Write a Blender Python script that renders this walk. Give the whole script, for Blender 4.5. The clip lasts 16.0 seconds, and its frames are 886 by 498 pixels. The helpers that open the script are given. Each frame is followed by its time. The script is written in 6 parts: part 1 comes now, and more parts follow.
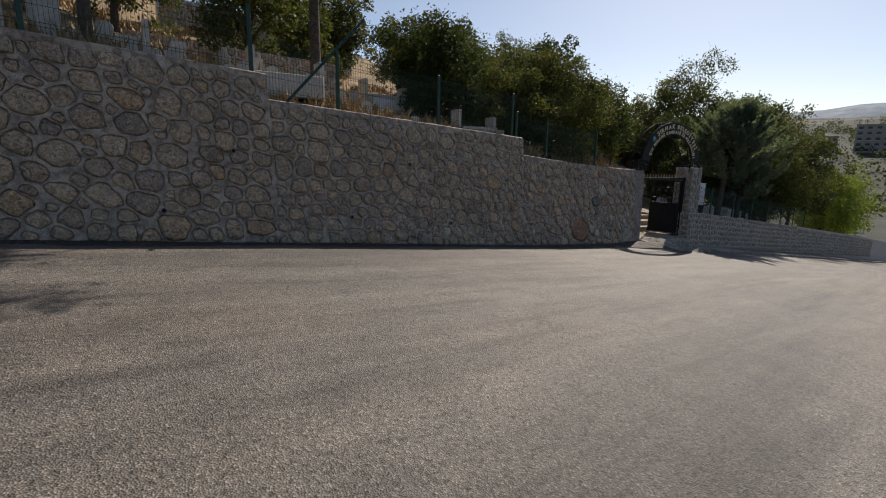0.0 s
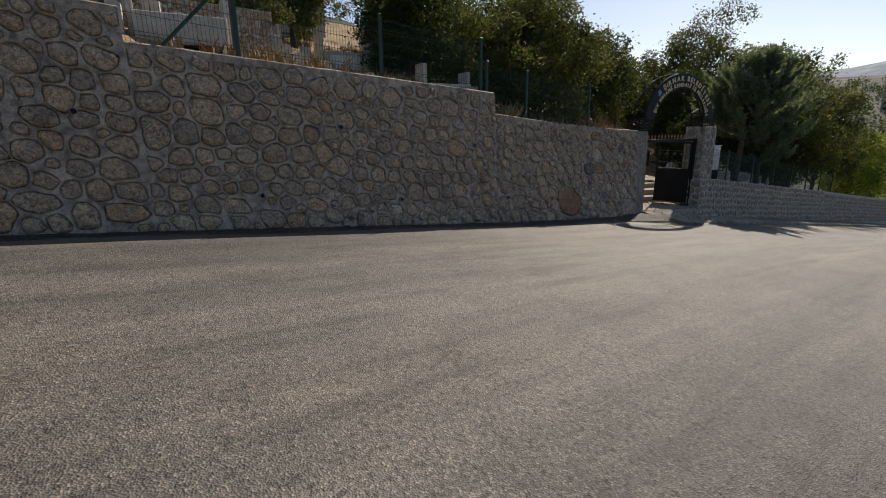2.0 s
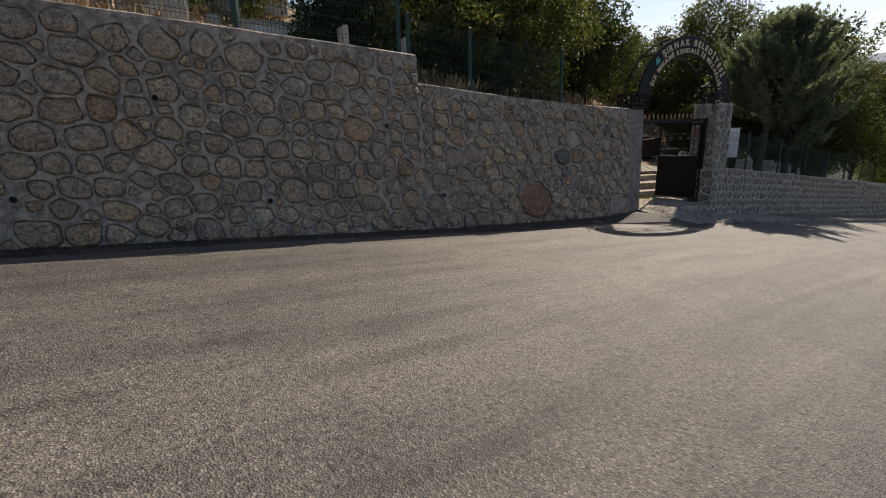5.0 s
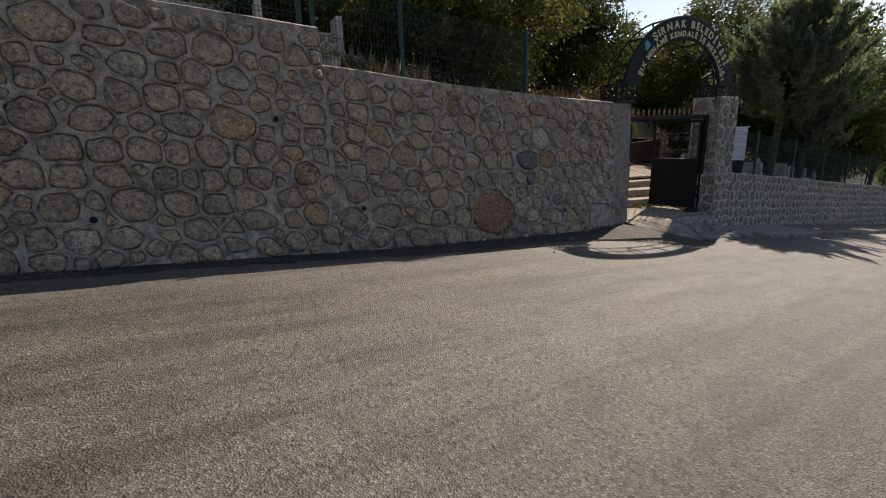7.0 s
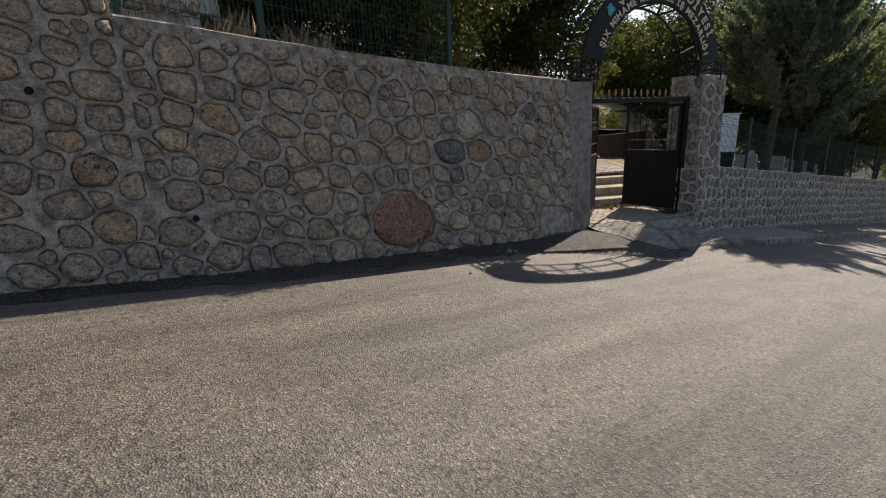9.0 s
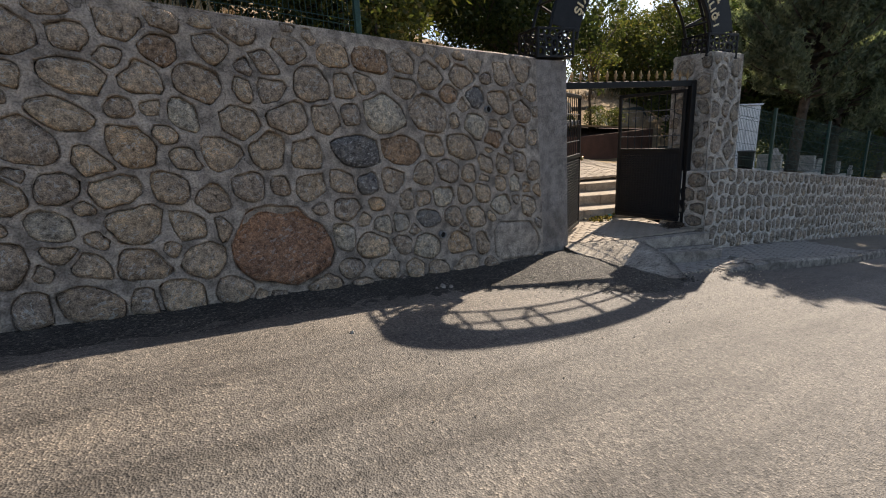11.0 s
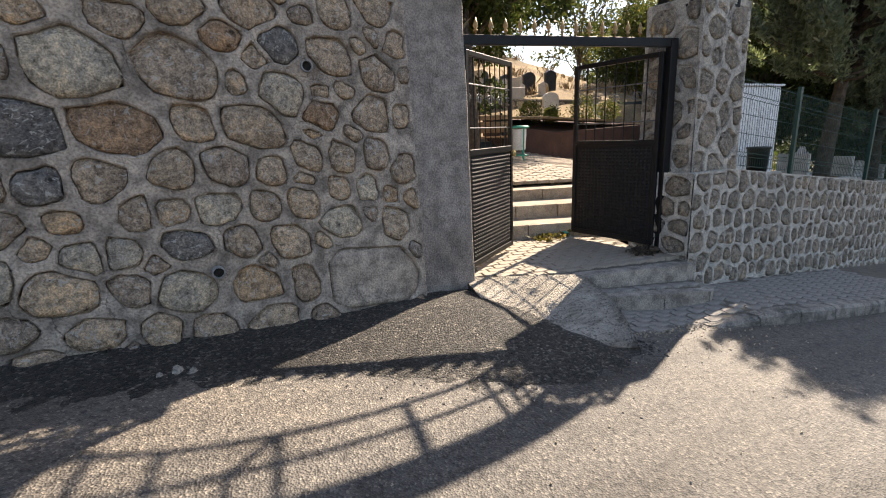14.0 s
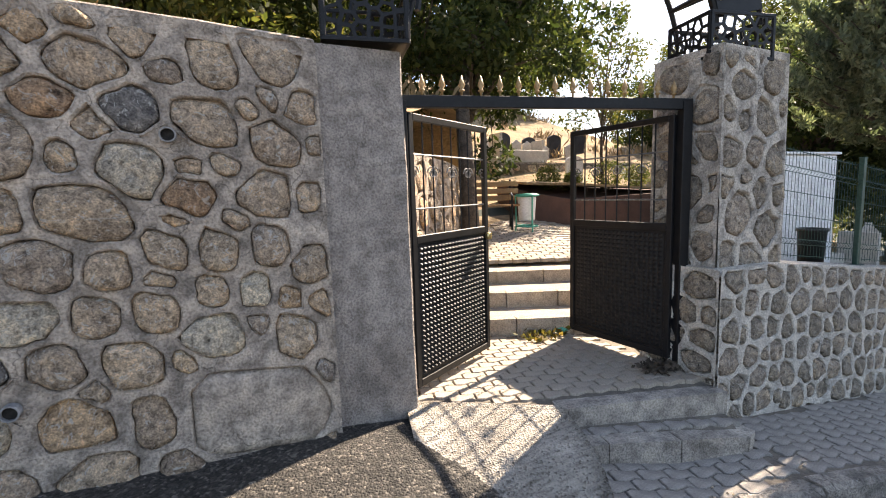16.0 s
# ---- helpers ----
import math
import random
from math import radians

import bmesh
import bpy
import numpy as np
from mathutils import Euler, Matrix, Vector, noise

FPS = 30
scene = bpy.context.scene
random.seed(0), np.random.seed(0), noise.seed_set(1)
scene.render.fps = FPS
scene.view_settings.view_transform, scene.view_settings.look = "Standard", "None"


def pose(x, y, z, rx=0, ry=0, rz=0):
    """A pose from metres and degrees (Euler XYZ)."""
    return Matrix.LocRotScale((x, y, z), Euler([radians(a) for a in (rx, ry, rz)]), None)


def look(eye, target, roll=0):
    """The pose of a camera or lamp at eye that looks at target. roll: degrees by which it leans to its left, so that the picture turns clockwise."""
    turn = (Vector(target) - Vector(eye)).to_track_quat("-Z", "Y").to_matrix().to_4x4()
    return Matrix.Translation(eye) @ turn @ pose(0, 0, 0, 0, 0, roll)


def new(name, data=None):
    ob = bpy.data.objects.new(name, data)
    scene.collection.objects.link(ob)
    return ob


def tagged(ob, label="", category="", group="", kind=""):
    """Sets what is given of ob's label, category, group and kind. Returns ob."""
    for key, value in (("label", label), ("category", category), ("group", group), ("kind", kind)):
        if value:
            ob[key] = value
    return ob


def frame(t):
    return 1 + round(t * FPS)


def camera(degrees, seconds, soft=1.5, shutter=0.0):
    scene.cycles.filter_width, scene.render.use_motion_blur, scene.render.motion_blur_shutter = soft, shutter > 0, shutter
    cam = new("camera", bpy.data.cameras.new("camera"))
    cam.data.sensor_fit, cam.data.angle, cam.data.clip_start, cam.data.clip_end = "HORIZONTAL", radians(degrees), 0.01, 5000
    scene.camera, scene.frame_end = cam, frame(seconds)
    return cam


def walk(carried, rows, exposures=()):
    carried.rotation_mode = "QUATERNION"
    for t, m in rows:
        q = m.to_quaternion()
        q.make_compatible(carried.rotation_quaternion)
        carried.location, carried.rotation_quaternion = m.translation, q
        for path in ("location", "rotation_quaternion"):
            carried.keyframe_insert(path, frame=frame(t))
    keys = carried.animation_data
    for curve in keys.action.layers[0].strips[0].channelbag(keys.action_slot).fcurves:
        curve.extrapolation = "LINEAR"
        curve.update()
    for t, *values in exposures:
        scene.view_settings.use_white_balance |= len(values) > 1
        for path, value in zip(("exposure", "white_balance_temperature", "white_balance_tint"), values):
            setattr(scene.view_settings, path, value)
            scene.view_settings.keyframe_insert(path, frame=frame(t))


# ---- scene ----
cam = camera(87.7, 16.0, soft=1.05)
# seconds, place in metres, turn in degrees
EXPOSURES = [(0.0, 0.08, 7050, 13), (4.0, 0.25, 7300, 13), (9.0, 0.54, 7350, 13), (12.5, 1.28, 7650, 14), (14.5, 1.74, 7800, 14), (16.0, 2.1, 7900, 15)]
ROWS = [
    (0.0, 0.172, -0.068, 1.489, 78.64, -1.13, -39.42),
    (0.5, 0.734, 0.12, 1.452, 76.93, -0.79, -39.34),
    (1.0, 1.275, 0.298, 1.383, 76.08, 0.01, -38.65),
    (1.5, 1.793, 0.448, 1.317, 75.74, 0.48, -38.43),
    (2.0, 2.341, 0.659, 1.245, 75.48, 0.6, -38.2),
    (2.5, 2.885, 0.83, 1.171, 75.26, 0.92, -38.19),
    (3.0, 3.448, 0.978, 1.111, 75.1, 1.0, -37.88),
    (3.5, 3.978, 1.119, 1.074, 74.99, 1.21, -37.37),
    (4.0, 4.48, 1.237, 1.017, 74.92, 1.39, -36.82),
    (6.5, 6.908, 2.119, 0.743, 75.44, 1.91, -34.91),
    (7.0, 7.468, 2.296, 0.709, 75.61, 1.92, -34.86),
    (7.5, 8.005, 2.459, 0.637, 75.72, 2.03, -35.08),
    (8.0, 8.561, 2.628, 0.608, 75.61, 2.05, -35.18),
    (8.5, 9.106, 2.812, 0.572, 75.41, 2.2, -35.09),
    (9.0, 9.617, 2.962, 0.492, 75.15, 2.26, -34.89),
    (11.5, 12.047, 4.02, 0.265, 75.95, 2.97, -32.6),
    (12.0, 12.52, 4.213, 0.213, 76.03, 2.93, -32.14),
    (12.5, 12.933, 4.366, 0.154, 76.01, 2.87, -31.9),
    (13.0, 13.361, 4.508, 0.144, 76.01, 2.64, -31.68),
    (13.5, 13.779, 4.644, 0.087, 76.04, 2.55, -31.17),
    (14.0, 14.165, 4.745, 0.015, 76.04, 2.48, -30.62),
    (14.5, 14.551, 4.898, -0.015, 76.07, 2.27, -30.09),
    (15.0, 14.91, 5.104, -0.032, 77.02, 2.15, -28.93),
    (15.5, 15.196, 5.212, 0.014, 79.72, 2.03, -27.14),
    (16.0, 15.382, 5.301, 0.17, 83.11, 1.73, -25.48),
]
walk(cam, [(t, pose(*r)) for t, *r in ROWS], EXPOSURES)

# ---- light ----
SUN_AZ, SUN_EL = 21.4, 41.0          # degrees from +x towards +y, and above the horizon
world = bpy.data.worlds.new("sky")
scene.world = world
world.use_nodes = True
_wn = world.node_tree.nodes
_sky = _wn.new("ShaderNodeTexSky")
_sky.sky_type = "NISHITA"
_sky.sun_disc = False
_sky.sun_elevation, _sky.sun_rotation = radians(SUN_EL), radians(90 - SUN_AZ)
_sky.altitude, _sky.air_density, _sky.dust_density = 1300, 1.0, 1.6
world.node_tree.links.new(_sky.outputs[0], _wn["Background"].inputs[0])
_wn["Background"].inputs[1].default_value = 0.105
sun = new("sun", bpy.data.lights.new("sun", "SUN"))
sun.data.energy, sun.data.angle, sun.data.color = 4.6, radians(0.55), (1.0, 0.945, 0.86)
_sd = Vector((math.cos(radians(SUN_AZ)) * math.cos(radians(SUN_EL)), math.sin(radians(SUN_AZ)) * math.cos(radians(SUN_EL)), math.sin(radians(SUN_EL))))
sun.matrix_basis = look(_sd * 60, (0, 0, 0))


# ---- materials ----
def material(name, rough=0.8, metal=0.0, spec=0.3):
    m = bpy.data.materials.new(name)
    m.use_nodes = True
    b = m.node_tree.nodes["Principled BSDF"]
    b.inputs["Roughness"].default_value = rough
    b.inputs["Metallic"].default_value = metal
    b.inputs["Specular IOR Level"].default_value = spec
    return m, m.node_tree.nodes, m.node_tree.links, b


def add_noise(n, l, scale, detail=4, stretch=(1, 1, 1), kind="noise", coords="Object"):
    tc, mp = n.new("ShaderNodeTexCoord"), n.new("ShaderNodeMapping")
    mp.inputs["Scale"].default_value = stretch
    l.new(tc.outputs[coords], mp.inputs[0])
    if kind == "noise":
        t = n.new("ShaderNodeTexNoise")
        t.inputs["Detail"].default_value = detail
    else:
        t = n.new("ShaderNodeTexVoronoi")
    t.inputs["Scale"].default_value = scale
    l.new(mp.outputs[0], t.inputs["Vector"])
    return t


def ramp(n, l, source, stops):
    r = n.new("ShaderNodeValToRGB")
    while len(r.color_ramp.elements) < len(stops):
        r.color_ramp.elements.new(0.5)
    for e, (p, c) in zip(r.color_ramp.elements, stops):
        e.position = p
        e.color = (*c, 1) if len(c) == 3 else c
    l.new(source, r.inputs[0])
    return r.outputs[0]


def mixed(n, l, a, b, fac, mode="MIX"):
    m = n.new("ShaderNodeMix")
    m.data_type, m.blend_type = "RGBA", mode
    for sock, v in ((m.inputs[6], a), (m.inputs[7], b), (m.inputs[0], fac)):
        if hasattr(v, "links"):
            l.new(v, sock)
        elif isinstance(v, (int, float)):
            sock.default_value = v
        else:
            sock.default_value = (*v, 1)
    return m.outputs[2]


def bumped(n, l, b, height, strength=0.5, distance=0.01):
    k = n.new("ShaderNodeBump")
    k.inputs["Strength"].default_value, k.inputs["Distance"].default_value = strength, distance
    l.new(height, k.inputs["Height"])
    l.new(k.outputs[0], b.inputs["Normal"])


def simple(name, stops, scale=8, rough=0.8, metal=0.0, bump=0.4, fine=60, dist=0.006, spec=0.3, detail=5):
    """Two scales of noise: large patches of colour, and fine grain in tone and relief."""
    m, n, l, b = material(name, rough, metal, spec)
    big, small = add_noise(n, l, scale, detail), add_noise(n, l, fine, 3)
    c = ramp(n, l, big.outputs[0], stops)
    g = ramp(n, l, small.outputs[0], [(0.3, (0.72, 0.72, 0.72)), (0.7, (1.2, 1.2, 1.2))])
    l.new(mixed(n, l, c, g, 1.0, "MULTIPLY"), b.inputs["Base Color"])
    bumped(n, l, b, small.outputs[0], bump, dist)
    return m


def asphalt_material():
    m, n, l, b = material("asphalt", 0.64, 0, 0.42)
    lanes = add_noise(n, l, 1.0, 4, (0.04, 0.85, 1))
    wide = add_noise(n, l, 0.35, 5, (0.35, 1, 1))
    streak = add_noise(n, l, 3.0, 6, (0.07, 1.5, 1))
    c = ramp(n, l, lanes.outputs[0], [(0.3, (0.070, 0.0645, 0.060)), (0.5, (0.098, 0.090, 0.083)), (0.68, (0.135, 0.124, 0.113))])
    c = mixed(n, l, c, (0.150, 0.125, 0.101), ramp(n, l, wide.outputs[0], [(0.48, (0, 0, 0)), (0.70, (0.6, 0.6, 0.6))]))
    c = mixed(n, l, c, ramp(n, l, streak.outputs[0], [(0.32, (0.66, 0.65, 0.64)), (0.46, (0.97, 0.97, 0.97)), (0.7, (1.18, 1.17, 1.15))]), 1.0, "MULTIPLY")
    blot = add_noise(n, l, 2.2, 8)
    c = mixed(n, l, c, ramp(n, l, blot.outputs[0], [(0.34, (0.82, 0.81, 0.80)), (0.5, (1, 1, 1)), (0.66, (1.10, 1.09, 1.07))]), 1.0, "MULTIPLY")
    # pale chips of aggregate in a darker binder
    grit = add_noise(n, l, 95, 2, kind="voronoi")
    sep = n.new("ShaderNodeSeparateColor")
    l.new(grit.outputs["Color"], sep.inputs[0])
    c = mixed(n, l, c, ramp(n, l, sep.outputs[0], [(0.0, (0.66, 0.65, 0.64)), (0.5, (0.93, 0.92, 0.91)), (0.84, (1.12, 1.11, 1.08)), (0.96, (1.95, 1.88, 1.76))]), 1.0, "MULTIPLY")
    crackle = add_noise(n, l, 30, 6)
    c = mixed(n, l, c, ramp(n, l, crackle.outputs[0], [(0.35, (0.46, 0.46, 0.46)), (0.46, (0.97, 0.97, 0.97)), (0.62, (1.14, 1.13, 1.11))]), 1.0, "MULTIPLY")
    # long fine cracks, here and there
    cell = n.new("ShaderNodeTexVoronoi")
    cell.feature = "DISTANCE_TO_EDGE"
    cell.inputs["Scale"].default_value = 0.55
    tc, off = n.new("ShaderNodeTexCoord"), n.new("ShaderNodeVectorMath")
    off.operation = "MULTIPLY_ADD"
    off.inputs[1].default_value = (0.9, 0.9, 0.9)
    l.new(add_noise(n, l, 1.4, 7).outputs["Color"], off.inputs[0])
    l.new(tc.outputs["Object"], off.inputs[2])
    l.new(off.outputs[0], cell.inputs["Vector"])
    line = ramp(n, l, cell.outputs["Distance"], [(0.0, (0.55, 0.54, 0.53)), (0.007, (1, 1, 1))])
    where = ramp(n, l, add_noise(n, l, 0.5, 2).outputs[0], [(0.58, (0, 0, 0)), (0.66, (1, 1, 1))])
    c = mixed(n, l, c, mixed(n, l, c, line, 1.0, "MULTIPLY"), where)
    l.new(c, b.inputs["Base Color"])
    hh = n.new("ShaderNodeMath")
    hh.operation = "ADD"
    l.new(grit.outputs["Distance"], hh.inputs[0])
    l.new(crackle.outputs[0], hh.inputs[1])
    bumped(n, l, b, hh.outputs[0], 0.62, 0.0105)
    return m


def tar_material():
    """Loose chippings in black binder: coarse, pebbly relief."""
    m, n, l, b = material("fresh_asphalt", 0.66, 0, 0.4)
    cells, fine, wide = add_noise(n, l, 62, kind="voronoi"), add_noise(n, l, 160, 3), add_noise(n, l, 2.5, 5)
    sep = n.new("ShaderNodeSeparateColor")
    l.new(cells.outputs["Color"], sep.inputs[0])
    c = ramp(n, l, sep.outputs[0], [(0.0, (0.018, 0.0165, 0.015)), (0.55, (0.044, 0.040, 0.036)), (0.85, (0.085, 0.078, 0.069)), (1.0, (0.21, 0.19, 0.167))])
    c = mixed(n, l, c, ramp(n, l, wide.outputs[0], [(0.35, (0.62, 0.61, 0.60)), (0.65, (1.3, 1.27, 1.22))]), 1.0, "MULTIPLY")
    l.new(c, b.inputs["Base Color"])
    hh = n.new("ShaderNodeMath")
    hh.operation = "SUBTRACT"
    l.new(fine.outputs[0], hh.inputs[0])
    l.new(cells.outputs["Distance"], hh.inputs[1])
    bumped(n, l, b, hh.outputs[0], 1.0, 0.022)
    return m


def ramp_material():
    """Coarse worn concrete: exposed grit, a brushed grain, darker stains."""
    m, n, l, b = material("worn_concrete", 0.88, 0, 0.2)
    wide, brush, grit = add_noise(n, l, 2.6, 6), add_noise(n, l, 26, 5, (0.35, 1.4, 1)), add_noise(n, l, 80, kind="voronoi")
    c = ramp(n, l, wide.outputs[0], [(0.32, (0.21, 0.19, 0.165)), (0.55, (0.32, 0.29, 0.25)), (0.7, (0.40, 0.365, 0.32))])
    c = mixed(n, l, c, ramp(n, l, brush.outputs[0], [(0.35, (0.62, 0.61, 0.60)), (0.5, (1, 1, 1)), (0.68, (1.22, 1.2, 1.17))]), 1.0, "MULTIPLY")
    sep = n.new("ShaderNodeSeparateColor")
    l.new(grit.outputs["Color"], sep.inputs[0])
    c = mixed(n, l, c, ramp(n, l, sep.outputs[0], [(0.0, (0.45, 0.44, 0.43)), (0.2, (0.95, 0.95, 0.95)), (1.0, (1.15, 1.15, 1.14))]), 1.0, "MULTIPLY")
    l.new(c, b.inputs["Base Color"])
    hh = n.new("ShaderNodeMath")
    hh.operation = "ADD"
    l.new(brush.outputs[0], hh.inputs[0])
    l.new(grit.outputs["Distance"], hh.inputs[1])
    bumped(n, l, b, hh.outputs[0], 0.9, 0.014)
    return m


def stone_material(name, tones, vein=0.25):
    """Field stone: each piece has its own tone and grain; pale lichen smears, veins, dark pits."""
    m, n, l, b = material(name, 0.85, 0, 0.25)
    info, geo = n.new("ShaderNodeObjectInfo"), n.new("ShaderNodeNewGeometry")
    both, wrap = n.new("ShaderNodeMath"), n.new("ShaderNodeMath")
    both.operation, wrap.operation = "ADD", "FRACT"
    l.new(info.outputs["Random"], both.inputs[0])
    l.new(geo.outputs["Random Per Island"], both.inputs[1])
    l.new(both.outputs[0], wrap.inputs[0])
    tc, shift, turn = n.new("ShaderNodeTexCoord"), n.new("ShaderNodeVectorMath"), n.new("ShaderNodeVectorRotate")
    shift.operation = "MULTIPLY_ADD"
    l.new(wrap.outputs[0], shift.inputs[0])
    shift.inputs[1].default_value = (41.0, 23.0, 67.0)
    l.new(tc.outputs["Object"], shift.inputs[2])
    turn.inputs["Axis"].default_value = (0.2, 1, 0.1)
    angle = n.new("ShaderNodeMath")
    angle.operation, angle.inputs[1].default_value = "MULTIPLY", 61.0
    l.new(wrap.outputs[0], angle.inputs[0])
    l.new(shift.outputs[0], turn.inputs["Vector"])
    l.new(angle.outputs[0], turn.inputs["Angle"])

    def grainy(scale, detail, warp=0.0, stretch=(1, 1, 1)):
        mp, t = n.new("ShaderNodeMapping"), n.new("ShaderNodeTexNoise")
        mp.inputs["Scale"].default_value = stretch
        l.new(turn.outputs[0], mp.inputs[0])
        l.new(mp.outputs[0], t.inputs["Vector"])
        t.inputs["Scale"].default_value, t.inputs["Detail"].default_value, t.inputs["Distortion"].default_value = scale, detail, warp
        t.inputs["Roughness"].default_value = 0.62
        return t.outputs[0]

    c = ramp(n, l, wrap.outputs[0], tones)
    patch, mid, grain = grainy(4.5, 4, 0.8), grainy(24, 9, 0.5), grainy(95, 6)
    c = mixed(n, l, c, ramp(n, l, patch, [(0.32, (0.74, 0.74, 0.75)), (0.5, (1.0, 0.99, 0.98)), (0.68, (1.28, 1.20, 1.08))]), 1.0, "MULTIPLY")
    c = mixed(n, l, c, ramp(n, l, mid, [(0.36, (0.55, 0.54, 0.53)), (0.5, (1.0, 1.0, 1.0)), (0.62, (1.42, 1.39, 1.32))]), 1.0, "MULTIPLY")
    c = mixed(n, l, c, ramp(n, l, grain, [(0.36, (0.58, 0.57, 0.56)), (0.5, (1.0, 1.0, 1.0)), (0.64, (1.40, 1.38, 1.33))]), 1.0, "MULTIPLY")
    smear = ramp(n, l, grainy(20, 11, 1.0, (1, 1, 1.7)), [(0.57, (0, 0, 0)), (0.61, (min(0.85, vein * 2.6),) * 3)])
    c = mixed(n, l, c, (0.55, 0.52, 0.47), smear)
    streak = ramp(n, l, grainy(5, 5, 0.7, (1, 1, 4.5)), [(0.64, (0, 0, 0)), (0.68, (min(0.7, vein * 1.6),) * 3), (0.72, (0, 0, 0))])
    c = mixed(n, l, c, (0.62, 0.60, 0.56), streak)
    c = mixed(n, l, c, ramp(n, l, grainy(24, 5), [(0.29, (0.32, 0.31, 0.30)), (0.36, (1, 1, 1))]), 1.0, "MULTIPLY")
    l.new(c, b.inputs["Base Color"])
    h1, h2 = n.new("ShaderNodeMath"), n.new("ShaderNodeMath")
    h1.operation, h2.operation, h2.inputs[1].default_value = "ADD", "MULTIPLY_ADD", 0.35
    l.new(patch, h1.inputs[0])
    l.new(mid, h1.inputs[1])
    l.new(grain, h2.inputs[0])
    l.new(h1.outputs[0], h2.inputs[2])
    bumped(n, l, b, h2.outputs[0], 1.0, 0.04)
    return m


def mortar_material(name, dark, light, blot=1.0):
    m, n, l, b = material(name, 0.9, 0, 0.2)
    big, mid, fine = add_noise(n, l, 1.6, 6), add_noise(n, l, 9, 5), add_noise(n, l, 70, 3)
    c = ramp(n, l, big.outputs[0], [(0.3, dark), (0.7, light)])
    c = mixed(n, l, c, ramp(n, l, mid.outputs[0], [(0.36, (1 - 0.42 * blot,) * 3), (0.5, (1, 1, 1)), (0.63, (1 + 0.32 * blot, 1 + 0.30 * blot, 1 + 0.26 * blot))]), 1.0, "MULTIPLY")
    c = mixed(n, l, c, ramp(n, l, fine.outputs[0], [(0.35, (0.70, 0.70, 0.70)), (0.5, (1, 1, 1)), (0.65, (1.22, 1.22, 1.22))]), 1.0, "MULTIPLY")
    # hairline cracks, here and there
    warp = add_noise(n, l, 4.0, 6)
    cell = n.new("ShaderNodeTexVoronoi")
    cell.feature = "DISTANCE_TO_EDGE"
    cell.inputs["Scale"].default_value = 2.6
    tc = n.new("ShaderNodeTexCoord")
    off = n.new("ShaderNodeVectorMath")
    off.operation = "MULTIPLY_ADD"
    off.inputs[1].default_value = (0.35, 0.35, 0.35)
    l.new(warp.outputs["Color"], off.inputs[0])
    l.new(tc.outputs["Object"], off.inputs[2])
    l.new(off.outputs[0], cell.inputs["Vector"])
    line = ramp(n, l, cell.outputs["Distance"], [(0.0, (0.35, 0.35, 0.35)), (0.012, (1, 1, 1))])
    where = ramp(n, l, add_noise(n, l, 1.3, 2).outputs[0], [(0.48, (0, 0, 0)), (0.58, (blot, blot, blot))])
    c = mixed(n, l, c, mixed(n, l, c, line, 1.0, "MULTIPLY"), where)
    l.new(c, b.inputs["Base Color"])
    hh = n.new("ShaderNodeMath")
    hh.operation = "ADD"
    l.new(mid.outputs[0], hh.inputs[0])
    l.new(fine.outputs[0], hh.inputs[1])
    bumped(n, l, b, hh.outputs[0], 0.9, 0.018)
    return m


def leaf_material(name, tones, shine=0.62):
    m, n, l, b = material(name, shine, 0, 0.2)
    geo = n.new("ShaderNodeNewGeometry")
    c = ramp(n, l, geo.outputs["Random Per Island"], tones)
    patch = add_noise(n, l, 1.1, 3)
    c = mixed(n, l, c, ramp(n, l, patch.outputs[0], [(0.3, (0.7, 0.75, 0.7)), (0.7, (1.25, 1.2, 1.05))]), 1.0, "MULTIPLY")
    l.new(c, b.inputs["Base Color"])
    tr, mx = n.new("ShaderNodeBsdfTranslucent"), n.new("ShaderNodeMixShader")
    l.new(mixed(n, l, c, (1.15, 1.2, 0.7), 1.0, "MULTIPLY"), tr.inputs[0])
    mx.inputs[0].default_value = 0.45
    l.new(b.outputs[0], mx.inputs[1])
    l.new(tr.outputs[0], mx.inputs[2])
    l.new(mx.outputs[0], n["Material Output"].inputs[0])
    return m


GREYS = [(0.0, (0.35, 0.262, 0.192)), (0.18, (0.44, 0.335, 0.24)), (0.36, (0.315, 0.25, 0.20)), (0.52, (0.47, 0.355, 0.255)), (0.68, (0.37, 0.283, 0.214)), (0.82, (0.51, 0.39, 0.28)), (0.92, (0.46, 0.305, 0.185)), (1.0, (0.27, 0.222, 0.185))]
M_ASPHALT = asphalt_material()
M_TAR = tar_material()
M_CHIP = simple("tarred_chippings", [(0.3, (0.045, 0.042, 0.039)), (0.55, (0.11, 0.10, 0.09)), (0.7, (0.22, 0.20, 0.175))], 30, 0.6, bump=0.4, fine=150)
M_RAMP = ramp_material()
M_STONE = stone_material("field_stone", GREYS)
M_RED = stone_material("red_stone", [(0.0, (0.30, 0.165, 0.105)), (1.0, (0.35, 0.20, 0.13))], 0.15)
M_ORANGE = stone_material("ochre_stone", [(0.0, (0.32, 0.205, 0.13)), (1.0, (0.36, 0.24, 0.16))], 0.2)
M_PALE = stone_material("pale_stone", [(0.0, (0.42, 0.36, 0.29)), (1.0, (0.50, 0.43, 0.34))], 0.15)
M_SLATE = stone_material("slate_stone", [(0.0, (0.155, 0.145, 0.14)), (1.0, (0.20, 0.185, 0.175))], 0.3)
M_MORTAR = mortar_material("mortar", (0.295, 0.243, 0.199), (0.425, 0.356, 0.295))
